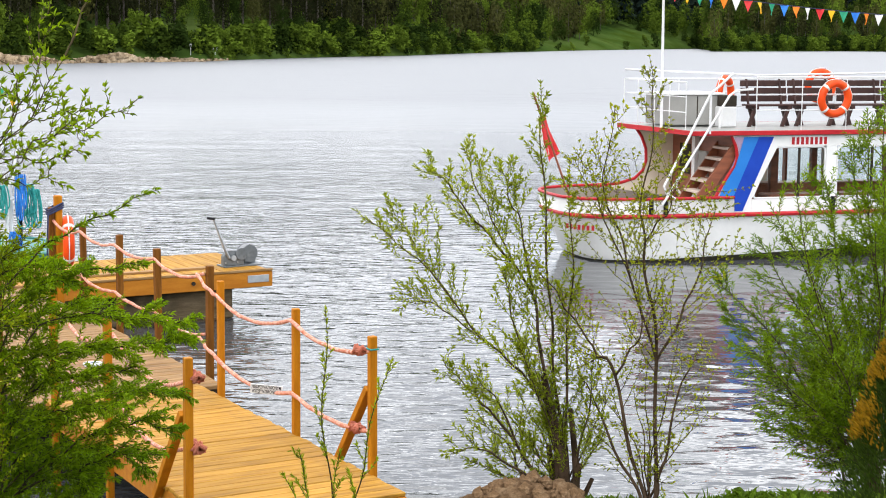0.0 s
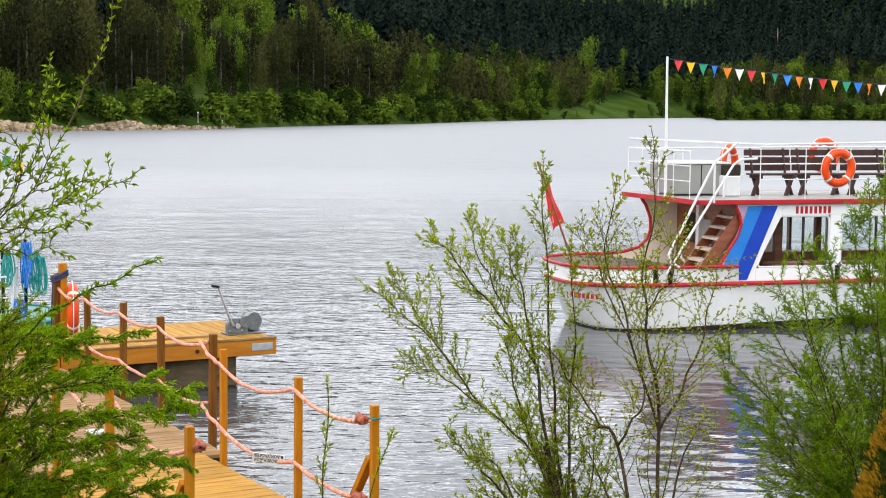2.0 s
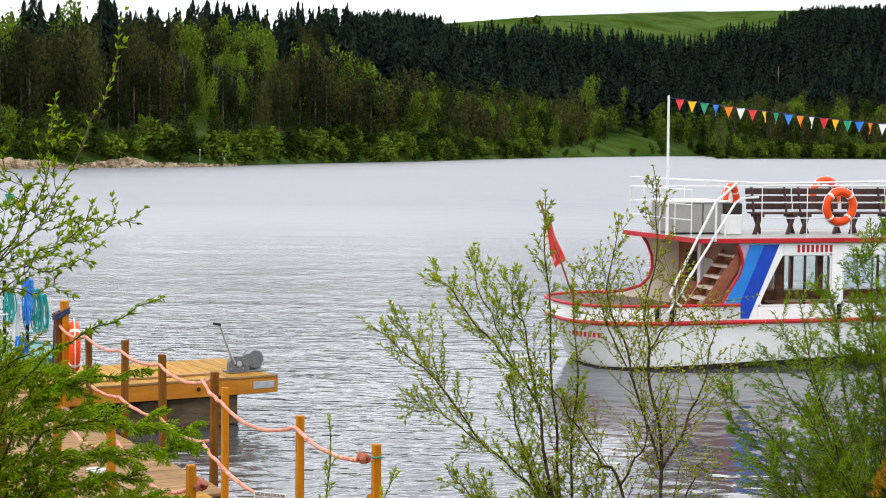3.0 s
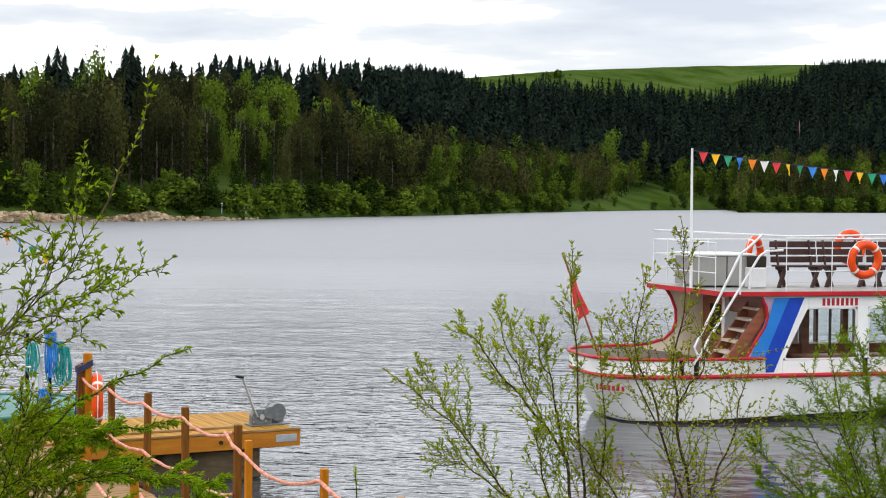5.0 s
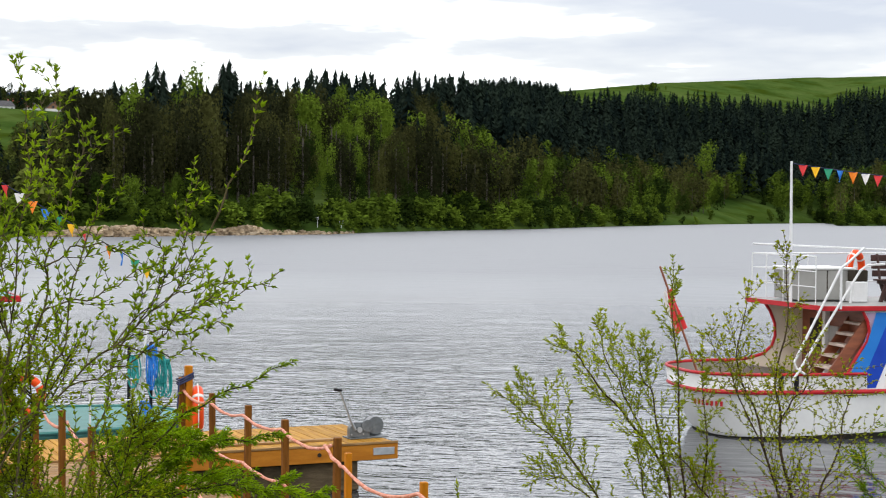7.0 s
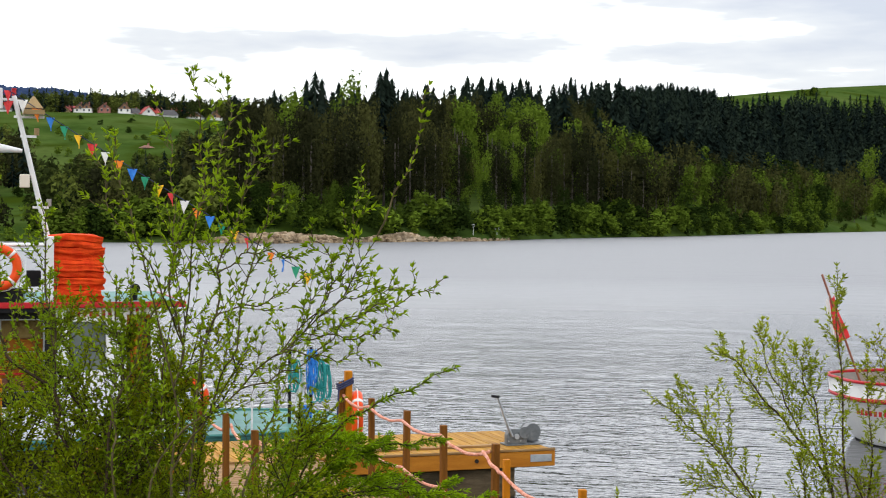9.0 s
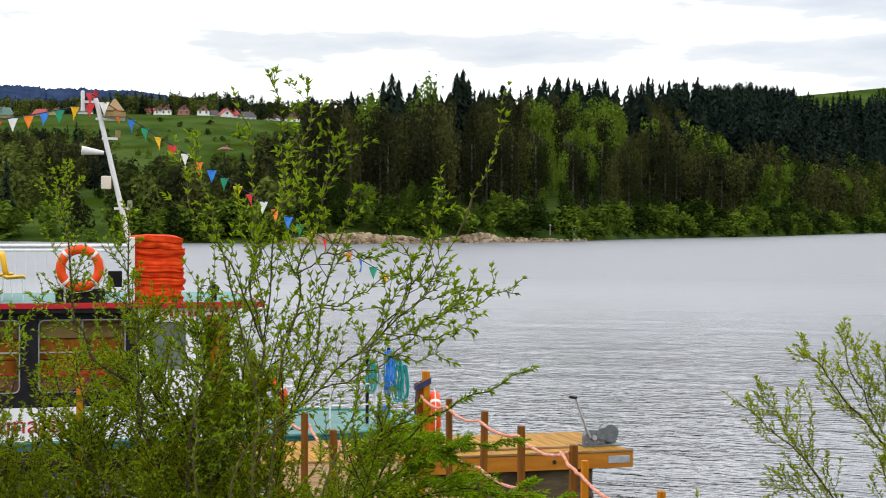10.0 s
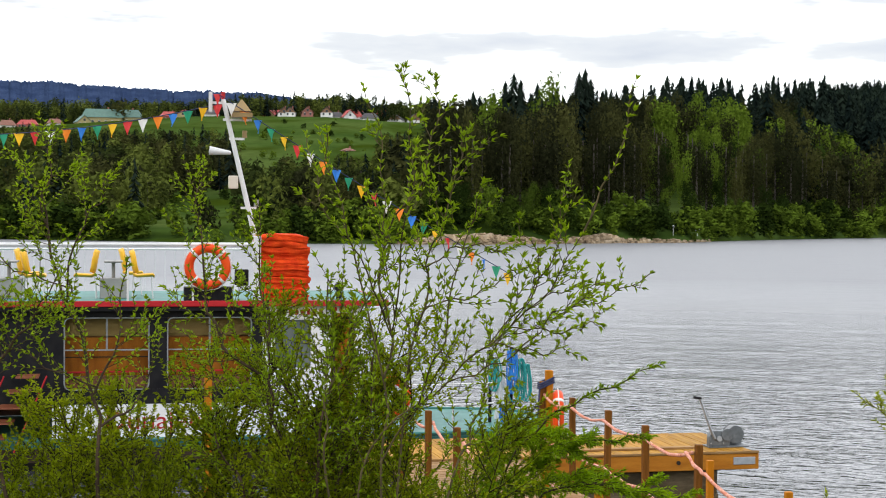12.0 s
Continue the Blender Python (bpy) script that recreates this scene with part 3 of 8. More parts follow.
def meadow_here(a, d):
    """Open grass among the woods."""
    if -8.9 < a < -3.3 and d < np.interp(a, [-8.9, -7.6, -6.6, -5.9, -5.0, -3.3], [5, 26, 66, 66, 24, 6]):
        return True
    if a < 0.3 and d - promontory(a) > 342 + 16 * math.sin(a * 1.7) and a > -11.5:
        return True
    if 19.3 < a < 24.4 and 168 + 14 * math.sin(a * 2.3) < d < 345:
        return True
    if 26.6 <= a and 312 < d < 330:
        return True
    if 21.8 < a < 27.7 and np.interp(a, [22, 23.4, 24.1], [100, 60, 3]) < d < np.interp(a, [21.8, 23.5, 25, 26.5, 27.8], [140, 142, 122, 80, 20]) + 8 * math.sin(a * 5):
        return noise.noise(Vector((a * 1.3, d * 0.035, 2))) < 0.5
    return False


def plant_woods():
    rng = random.Random(7)
    spruces = [spruce_proto(rng, 240) for _ in range(5)]
    tops = [spruce_proto(rng, 80, 0.15) for _ in range(7)]
    broads = [broad_proto(rng, 13, 95, 0.031) for _ in range(6)]
    far_broads = [broad_proto(rng, 10, 50, 0.046) for _ in range(6)]
    shrubs = [broad_proto(rng, 6, 41, 0.074) for _ in range(5)]
    stem = [stem_proto()]
    groves = [broad_proto(rng, 10, 27, 0.064) for _ in range(8)]
    sp, tp, br, fb, ol, fo, sh, st, sl, so = [], [], [], [], [], [], [], [], [], []

    def grow(a, d):
        r = shore(a) + d
        x, y = place(a, r)
        z = hill(a, d) - 0.2
        patch = noise.noise(Vector((x * 0.02, y * 0.02, 5.0)))
        patch2 = noise.noise(Vector((x * 0.045, y * 0.045, 9.0)))
        free = room(a, r, z)
        if a < 3.6:   # the long dark slope across the lake, fresh broadleaf trees at its foot
            if (d - 84) / 45 + patch * 0.9 + (0.35 if a > 1 else 0) > rng.uniform(-0.3, 0.3):
                tall = min(rng.triangular(12, 21, 18), free * rng.triangular(0.74, 1.13, 0.95))
                if tall > 3:
                    tp.append((x, y, z, tall, rng.uniform(1.0, 1.5), rng.random()))
            elif patch2 + rng.uniform(-0.15, 0.15) > 0.14:
                fo.append((x, y, z, rng.uniform(9, 17), rng.uniform(0.55, 0.85), rng.random()))
                st.append((x, y, z, 14, 1, 0))
            else:
                fb.append((x, y, z, rng.uniform(8, 15) if d > 25 else rng.uniform(4, 9), rng.uniform(0.6, 1.0), min(1, max(0, 0.52 + patch2 * 0.6 + rng.gauss(0, 0.3)))))
        elif a < 17.5:   # the steep wooded point: brown pines, spruces along the top, a fresh green clearing
            fresh = 6.4 < a < 9.5 and 46 < d < 96
            if 6.2 < a < 9.7 and d <= 46:
                free = min(free, 4.2 + math.tan(radians(2.7)) * r - z)
            dark = (d - 88) / 50 + patch * 1.1 + (0.8 if rng.random() < 0.2 and d > 12 else -0.1)
            if fresh and rng.random() < 0.85:
                br.append((x, y, z, rng.uniform(9, 12) + (d - 46) * 0.11, rng.uniform(0.5, 0.8), rng.uniform(0.55, 1.0)))
            elif dark > rng.uniform(-0.3, 0.3):
                tall = min(rng.triangular(13, 23, 19), free * rng.triangular(0.68, 1.1, 0.96))
                if tall > 3:
                    sp.append((x, y, z, tall, rng.uniform(0.95, 1.45), rng.random()))
            elif rng.random() < 0.78 and d > 9:
                ol.append((x, y, z, min(rng.uniform(11, 18), free * 0.95), rng.uniform(0.42, 0.7), rng.random() ** 1.4))
                st.append((x, y, z, 15, 1.5, 0))
            else:
                br.append((x, y, z, min(free, rng.uniform(9, 14) if d > 25 else rng.uniform(4, 8)), rng.uniform(0.5, 0.85), rng.random() ** 1.6))
        else:   # the village slope: mixed groves
            tall = min(rng.uniform(6.5, 12.5), (free if d > 335 else 4.2 + math.tan(radians(2.95 if a < 19.3 else 2.05 if a < 24.4 else 3.0)) * r - z) * rng.uniform(0.72, 1.08))
            if tall < 1.5:
                return
            kind = rng.random() + patch * 0.5
            if kind < 0.12 or (d > 345 and kind < 0.4):
                tp.append((x, y, z, tall * 1.1, rng.uniform(0.8, 1.2), rng.random()))
            elif kind < 0.4:
                so.append((x, y, z - 0.3, tall, rng.uniform(0.75, 1.1), rng.random()))
            else:
                sl.append((x, y, z - 0.3, tall, rng.uniform(0.75, 1.15), min(1.0, max(0.0, 0.5 + patch2 * 0.8 + rng.gauss(0, 0.28)))))
            if rng.random() < 0.12:
                st.append((x, y, z, tall * 1.1, 1, 0))

    for lo, hi, d1, wide, deep in ((-16.5, 3.6, 560, 4.1, 7.4), (3.6, 17.5, 200, 4.4, 5.2), (17.5, 36.0, 450, 5.4, 5.9)):
        d = 5.0
        while d < d1:
            r = shore((lo + hi) / 2) + d
            da = math.degrees((wide if d > 75 or lo > 0 else 6.0) / r)
            a = lo
            while a < hi:
                aa, dd = a + rng.uniform(-0.45, 0.45) * da, d + rng.uniform(-0.5, 0.5) * deep
                if not meadow_here(aa, dd):
                    if not (aa > 17.5 and dd > 330 and rng.random() < 0.2):
                        grow(aa, dd)
                a += da
            d += deep * (1.0 + d / 500)
    # shrubs along the water's edge
    a = -16.0
    while a < 36:
        r = shore(a)
        for _ in range(5):
            aa, dd = a + rng.uniform(-0.2, 0.2), -0.4 + 10.4 * rng.random() ** 1.7
            if not (meadow_here(aa, dd) or meadow_here(aa, dd + 12)) or rng.random() < 0.04:
                if not (8.3 < aa < 18.5 and dd < 1.6) and not (7.85 < aa < 8.15 and dd < 4) and not (8.75 < aa < 8.95 and dd < 4):
                    x, y = place(aa, shore(aa) + dd)
                    sh.append((x, y, hill(aa, dd) - 0.3, rng.uniform(2.5, 6.5), rng.uniform(1.0, 1.7), rng.random()))
        a += math.degrees(2.4 / r)
    # hedges and lone shrubs on the open grass
    for _ in range(520):
        aa, dd = rng.uniform(19, 33), rng.uniform(3, 300)
        if meadow_here(aa, dd) and noise.noise(Vector((aa * 2, dd * 0.06, 1))) > 0.05:
            x, y = place(aa, shore(aa) + dd)
            sh.append((x, y, hill(aa, dd) - 0.2, rng.uniform(1.2, 3.2), rng.uniform(1.2, 1.8), rng.random()))
    for _ in range(420):
        aa, dd = rng.uniform(17.3, 33), rng.uniform(349, 420)
        r = shore(aa) + dd
        x, y = place(aa, r)
        z = hill(aa, dd)
        tall = room(aa, r, z) * rng.triangular(0.55, 1.12, 0.85)
        if tall > 2.5:
            if rng.random() < 0.35:
                tp.append((x, y, z, tall, rng.uniform(0.8, 1.2), rng.random()))
            else:
                sl.append((x, y, z - 0.3, tall, rng.uniform(0.7, 1.0), rng.random()))
    for _ in range(16):
        aa = rng.gauss(-2.85, 0.28)
        x, y = place(aa, shore(aa) + 520 + rng.uniform(-6, 6))
        sh.append((x, y, hill(aa, 520), rng.uniform(3, 6.5), 1.0, rng.random()))
    for name, protos, spots, material, label in (
            ("spruce_forest", tops, tp, M_SPRUCE, "dark green spruce forest covering the hills"),
            ("spruce_woods", spruces, sp, M_SPRUCE, "dark spruces along the top of the wooded point"),
            ("broadleaf_woods", broads, br, M_BROAD, "fresh green broadleaf trees on the wooded point"),
            ("broadleaf_woods", far_broads, fb, M_BROAD, "fresh green broadleaf trees at the foot of the far slope"),
            ("budding_woods", broads, ol, M_OLIVE, "olive brown budding trees on the wooded point"),
            ("budding_woods", far_broads, fo, M_OLIVE, "olive brown budding trees on the far slope"),
            ("slope_groves", groves, sl, M_SLOPE, "olive and fresh green groves on the village slope"),
            ("slope_groves", groves, so, M_OLIVE, "brownish budding groves on the village slope"),
            ("shore_shrubs", shrubs, sh, M_BROAD, "green shrubs along the far shore"),
            ("forest_trunks", stem, st, M_TRUNK, "thin grey trunks in the far woods")):
        v, f, t = scatter(protos, spots, rng)
        ob = part_mesh(name, tri_mesh(name, v, f, t), material)
        tagged(ob, label, "forest", kind="stuff")
    return broads


BROADS = plant_woods()
FINE_SPRUCES = [spruce_proto(random.Random(40 + k), 620) for k in range(4)]


def lone_tree(a, d, height, spread, tint, spruce=True):
    """A tree that stands out from the woods, with trunk and crown of its own."""
    x, y = place(a, shore(a) + d)
    z = hill(a, d) - 0.2
    t = thing("spruce_tree" if spruce else "broadleaf_tree", pose(x, y, z), "tall dark spruce rising above the forest" if spruce else "fresh light green broadleaf tree on the slope", "tree", "trees standing out of the woods")
    rng = random.Random(int(a * 100))
    v, f = (FINE_SPRUCES if spruce else BROADS)[rng.randrange(4)]
    spread *= 1.25 if spruce else 1.0
    v = v * [height * spread, height * spread, height]
    part_mesh("crown", tri_mesh("crown", v, f, np.full(len(v), tint)), M_SPRUCE if spruce else M_BROAD, t)
    part("trunk", tube([(0, 0, -0.4), (0, 0, height * 0.4), (0, 0, height * 0.8)], [height * 0.014, height * 0.01, height * 0.004], 6), M_TRUNK, t)


for a, d, tip, w in ((14.55, 66, 5.1, 1.0), (14.3, 64, 4.85, 0.9), (14.85, 68, 4.8, 0.9), (12.22, 66, 5.12, 0.95), (12.0, 67, 5.22, 1.0), (11.8, 70, 4.9, 0.9), (13.7, 70, 4.72, 0.9), (13.0, 74, 4.6, 0.85), (9.1, 90, 5.0, 0.9), (8.6, 95, 4.98, 0.9), (8.0, 96, 4.95, 0.85), (7.2, 110, 4.95, 0.9), (5.4, 112, 5.0, 0.9), (10.6, 95, 4.7, 0.9), (16.0, 64, 4.45, 0.9)):
    lone_tree(a, d, 4.4 + math.tan(radians(tip)) * (shore(a) + d) - hill(a, d), w, 0.6)
for a, d, h, w, ti in ((13.5, 64, 20.5, 0.62, 1.0), (15.6, 40, 17.5, 0.72, 0.95), (9.2, 62, 18, 0.7, 1.0), (3.8, 42, 18, 0.7, 1.0), (8.5, 16, 11, 0.5, 1.0), (7.5, 20, 12, 0.5, 1.0), (5.2, 50, 17, 0.6, 1.0), (-1.5, 22, 13, 0.6, 1.0), (-4.9, 90, 22, 0.75, 1.0), (-6.1, 100, 17, 0.6, 0.95), (6.6, 64, 18, 0.7, 0.95), (-12.2, 40, 17, 0.8, 0.9)):
    lone_tree(a, d, h, w, ti, False)


# ---- pale rock bank on the far shore ----
def rock_bank():
    """A low eroded bank of pale layered rock, with broken blocks along its foot."""
    v, f = [], []
    cols, rows = 900, 8
    ramp_a, ramp_h = [7.4, 8.0, 9.5, 10.6, 11.2, 12.0, 13.2, 14, 15.5, 17, 18.9], [0.2, 0.5, 0.7, 0.8, 1.7, 1.2, 0.6, 1.1, 1.7, 1.5, 0.3]
    for i in range(cols + 1):
        a = 7.4 + 11.5 * i / cols
        top = np.interp(a, ramp_a, ramp_h) * (1 + 0.35 * noise.noise(Vector((a * 4.0, 0, 1))))
        for j in range(rows + 1):
            u = j / rows
            x, y = place(a, shore(a) - 1.2 + 2.8 * u)
            nz = noise.noise(Vector((a * 6, u * 2.0, 0.0))) * 0.5 + noise.noise(Vector((a * 17, u * 5.0, 4.0))) * 0.35
            step = u + 0.5 * (round(u * 4 + nz) / 4 - u)
            v.append((x + nz * 0.3, y + nz * 0.7, -0.3 + (0.95 * top + 0.3) * step ** 0.7 + nz * 0.12 * top))
    for i in range(cols):
        for j in range(rows):
            p = i * (rows + 1) + j
            f.append((p, p + 1, p + rows + 2, p + rows + 1))
    rng = random.Random(77)
    for _ in range(420):
        a = rng.uniform(7.5, 18.8)
        top = float(np.interp(a, ramp_a, ramp_h))
        u = rng.random()
        s = rng.uniform(0.12, 0.5) * (0.5 + 0.35 * top)
        c = Vector((*place(a, shore(a) - 1.6 + 2.2 * u), -0.1 + top * u ** 0.8 * 0.9))
        turn = Matrix.Rotation(rng.uniform(0, 6.28), 3, "Z")
        i = len(v)
        for sx, sy, sz in [(p, q, w) for p in (-1, 1) for q in (-1, 1) for w in (-1, 1)]:
            v.append(tuple(c + turn @ Vector((sx * s * rng.uniform(0.6, 1.5), sy * s * rng.uniform(0.5, 1), sz * s * rng.uniform(0.3, 0.8)))))
        f += [(i + q[0], i + q[1], i + q[2], i + q[3]) for q in ((0, 1, 3, 2), (4, 6, 7, 5), (0, 4, 5, 1), (2, 3, 7, 6), (0, 2, 6, 4), (1, 5, 7, 3))]
    tagged(part_mesh("rock_bank", mesh_from("rock_bank", v, f), M_ROCK), "pale eroded rock along the far waterline", "rocks", kind="stuff")


rock_bank()


# ---- blue hills at the back ----
def blue_hills():
    v, f = [], []
    cols = 2600
    for i in range(cols + 1):
        a = -50 + 110 * i / cols
        el = np.interp(a, [-50, -16, 0, 15, 20, 24, 28, 32, 36, 60], [2, 2.4, 2.6, 3.2, 4.0, 4.3, 4.4, 4.55, 4.4, 4.0])
        el += 0.10 * noise.noise(Vector((a * 0.7, 0, 0))) + 0.05 * noise.noise(Vector((a * 4.0, 2, 0))) + 0.05 * noise.noise(Vector((a * 15.0, 2, 0))) + 0.07 * noise.noise(Vector((a * 22.0, 5, 0))) + 0.06 * max(0.0, noise.noise(Vector((a * 47.0, 5, 0))))
        for r, k in ((2700, 0.3), (3300, 1.0), (3800, 0.6)):
            x, y = place(a, r)
            v.append((x, y, 4 + k * r * math.tan(radians(el)) * (3300 / r if k < 1 else 1)))
    for i in range(cols):
        for j in range(2):
            p = i * 3 + j
            f.append((p, p + 1, p + 4, p + 3))
    # the blue of distance haze is painted into the forest's base colour
    m = mat("haze_painted_forest", [(0.016, 0.028, 0.066), (0.036, 0.056, 0.11)], scale=0.03, rough=1.0, spec=0.0, grain=0.45)
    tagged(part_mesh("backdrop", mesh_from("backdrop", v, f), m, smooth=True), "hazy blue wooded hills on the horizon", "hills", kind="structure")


blue_hills()


def dead_tree(a, d, height):
    x, y = place(a, shore(a) + d)
    t = thing("dead_tree", pose(x, y, hill(a, d) - 0.5), "tall bare reddish dead trunk standing among spruces", "tree")
    part("trunk", tube([(0, 0, 0), (0.2, 0, height * 0.5), (0.1, 0, height)], [0.42, 0.34, 0.16], 7), M_DEAD, t)
    rng = random.Random(4)
    for k in range(9):
        z, g = height * rng.uniform(0.35, 0.95), rng.uniform(0, 6.28)
        part("snag", tube([(0.15, 0, z), (0.15 + math.cos(g) * 1.4, math.sin(g) * 1.4, z - 0.3)], [0.09, 0.03], 5), M_DEAD, t)


M_DEAD = mat("bare_reddish_trunk", [(0.16, 0.09, 0.065), (0.26, 0.16, 0.12)], scale=0.5, rough=0.9)
dead_tree(-11.55, 235, 21)


# ---- pier: frame along the walkway, u = along it away from the bank, w = to its right ----
PIER = Matrix.Translation((-0.57, 13.6, 0)) @ Matrix.Rotation(radians(29.6), 4, "Z")  # local y runs along the pier, x to the right
DECK = 0.75


def plank_mesh(length, width, thick):
    bm = boxed(-length / 2, length / 2, -width / 2, width / 2, -thick, 0, 0.006)
    me = bpy.data.meshes.new("plank")
    bm.to_mesh(me)
    bm.free()
    return me


def lay_planks(parent, n, start, pitch, x, z, me, material, rng, along="y"):
    if not me.materials:
        me.materials.append(material)
    for i in range(n):
        ob = new("plank", me)
        ob.parent = parent
        p = start + pitch * i
        j = rng.uniform(-0.012, 0.012)
        if along == "y":
            ob.matrix_basis = pose(x + j, p, z + rng.uniform(-0.003, 0.003), 0, 0, rng.uniform(-0.3, 0.3))
        else:
            ob.matrix_basis = pose(p, x + j, z + rng.uniform(-0.003, 0.003), 0, 0, 90 + rng.uniform(-0.3, 0.3))


def post_bm(h, s=0.032):
    return boxed(-s, s, -s, s, 0, h, 0.006)


RNG = random.Random(3)
gangway = thing("gangway", PIER @ pose(-0.07, 0, 0), "new yellow larch plank gangway with rope handrails, lying on the bank", "pier")
GW = 1.44   # deck width
part("side_beam", boxed(-0.02, 0.05, -0.55, 3.72, DECK - 0.20, DECK - 0.032, 0.006), M_BEAM, gangway)
part("side_beam", boxed(-GW - 0.05, -GW + 0.02, -0.55, 3.72, DECK - 0.20, DECK - 0.032, 0.006), M_BEAM, gangway)
part("middle_beam", boxed(-GW / 2 - 0.05, -GW / 2 + 0.05, -0.5, 3.65, DECK - 0.20, DECK - 0.034), M_BEAM, gangway)
part("end_beam", boxed(-GW - 0.05, 0.05, -0.62, -0.55, DECK - 0.18, DECK - 0.032, 0.006), M_BEAM, gangway)


def handrail_post(parent, x, y, h, material, brace=0):
    p = part("post", post_bm(h, 0.031 if material == M_POST else 0.036), material, parent)
    p.matrix_basis = pose(x, y, 0, RNG.uniform(-0.6, 0.6), RNG.uniform(-0.6, 0.6), RNG.uniform(-3, 3))
    if brace:
        bm = bmesh.new()
        a, b = Vector((x - 0.005, y + 0.66, DECK - 0.1)), Vector((x - 0.005, y + 0.05, DECK + 0.68))
        d = b - a
        m = Matrix.Translation((a + b) / 2) @ d.to_track_quat("Z", "X").to_matrix().to_4x4()
        box(bm, -0.028, 0.028, -0.036, 0.036, -d.length / 2, d.length / 2, m, 0.005)
        part("brace", bm, material, parent)


for u in (0.0, 1.465, 3.2):
    handrail_post(gangway, 0.075, u, DECK + 1.1, M_POST, u == 0.0)
for u in (-0.12, 1.72, 3.3):
    handrail_post(gangway, -GW - 0.075, u, DECK + 1.1, M_POST, u < 0.0)


def rope(parent, points, drops, r=0.018, material=None, name="rope"):
    pts = []
    for (a, b), d in zip(zip(points, points[1:]), drops):
        pts += sag(a, b, d, 9)[:-1]
    pts.append(Vector(points[-1]))
    bm = bmesh.new()
    fine = [p + Vector((RNG.uniform(-1, 1), RNG.uniform(-1, 1), RNG.uniform(-1, 1))) * 0.006 for p in pts]
    tube(fine, [r * RNG.uniform(0.85, 1.15) for _ in fine], 7, bm)
    return part(name, bm, material or M_ROPE, parent, smooth=True)


def knot(parent, x, y, z, r=0.05):
    bm = bmesh.new()
    pts = [(x + r * 0.6 * math.cos(i * 1.9), y + (i - 7) * 0.011, z + r * 0.6 * math.sin(i * 1.9)) for i in range(15)]
    tube(pts, 0.022, 7, bm)
    part("knot", bm, M_ROPE_DARK, parent, "tight knot of faded red rope", True)


# ropes along both sides of the gangway, carried on to the platform posts
X_R, X_L = 0.03, -GW - 0.03
top_r = [(X_R + 0.03, 0.0, DECK + 0.98), (X_R, 1.465, DECK + 1.0), (X_R, 3.2, DECK + 0.97), (0.26, 4.29, DECK + 1.01), (0.12, 5.93, DECK + 0.93), (0.12, 7.3, DECK + 0.93), (0.14, 8.65, DECK + 0.97)]
rope(gangway, top_r[:4], (0.10, 0.13, 0.03))
low_r = [(X_R + 0.02, 0.0, DECK + 0.34), (X_R, 1.465, DECK + 0.36), (X_R, 3.2, DECK + 0.36), (0.26, 4.29, DECK + 0.38), (0.12, 5.93, DECK + 0.40), (0.12, 7.3, DECK + 0.42)]
rope(gangway, low_r[:4], (0.06, 0.10, 0.02))
rope(gangway, [(X_L, -0.12, DECK + 0.45), (X_L, 1.72, DECK + 0.5), (X_L, 3.3, DECK + 0.5)], (0.22, 0.2))
rope(gangway, [(X_L, -0.12, DECK + 0.95), (X_L, 1.72, DECK + 0.97), (X_L, 3.3, DECK + 0.97)], (0.2, 0.18))
knot(gangway, X_R, 0.14, DECK + 0.97)
knot(gangway, X_R, 0.2, DECK + 0.33, 0.06)
knot(gangway, X_L + 0.03, -0.12, DECK + 0.95, 0.06)
knot(gangway, X_L + 0.03, -0.12, DECK + 0.42, 0.07)
bm = bmesh.new()
tube([(0.075 + 0.034 * c, 0.034 * s, DECK + 1.0) for c, s in ((1, 1), (-1, 1), (-1, -1), (1, -1))], 0.007, 6, bm, True)
part("twine", bm, M_TEALROPE, gangway, "green twine round the post")

# weathered platform beyond the gangway
platform = thing("platform", PIER, "weathered brown plank platform with brown posts and faded ropes", "pier")
part("side_beam", boxed(0.18, 0.25, 3.80, 10.75, DECK - 0.26, DECK - 0.075, 0.006), M_DARK, platform)
part("side_beam", boxed(-1.75, -1.68, 3.80, 10.75, DECK - 0.26, DECK - 0.075, 0.006), M_DARK, platform)
part("end_beam", boxed(-1.75, 0.25, 3.74, 3.80, DECK - 0.26, DECK - 0.075), M_DARK, platform)
part("float", boxed(-1.55, 0.0, 4.1, 10.5, -0.3, DECK - 0.27, 0.03), M_DARK, platform)
for u in (4.29, 5.79, 7.18, 8.52):
    handrail_post(platform, 0.31, u, DECK + 1.09, M_POST_OLD)
for u in (4.46, 6.0, 7.5, 9.0):
    handrail_post(platform, -1.8, u, DECK + 1.09, M_POST_OLD)
rope(platform, [(0.26, 4.29, DECK + 1.01), (0.26, 5.79, DECK + 0.98), (0.26, 7.18, DECK + 0.98), (0.26, 8.52, DECK + 0.99), (0.28, 9.8, DECK + 1.0)], (0.1, 0.06, 0.07, 0.08))
rope(platform, [(0.26, 4.29, DECK + 0.38), (0.26, 5.79, DECK + 0.40), (0.26, 7.18, DECK + 0.42), (0.26, 8.52, DECK + 0.44), (0.28, 9.8, DECK + 0.42)], (0.08, 0.05, 0.06, 0.07))
rope(platform, [(-1.75, 4.46, DECK + 0.95), (-1.75, 6.0, DECK + 0.95), (-1.75, 7.5, DECK + 0.95), (-1.75, 9.0, DECK + 0.95)], (0.15, 0.14, 0.14))

# no-entry board on the lower rope
board = thing("sign_board", PIER @ pose(0.0, 1.98, DECK + 0.325, 0, 0, -42) @ pose(0.015, -0.18, 0.0, 0, 2, 0) @ Matrix.Scale(0.66, 4), "small white no-entry board hung on the rope", "sign")
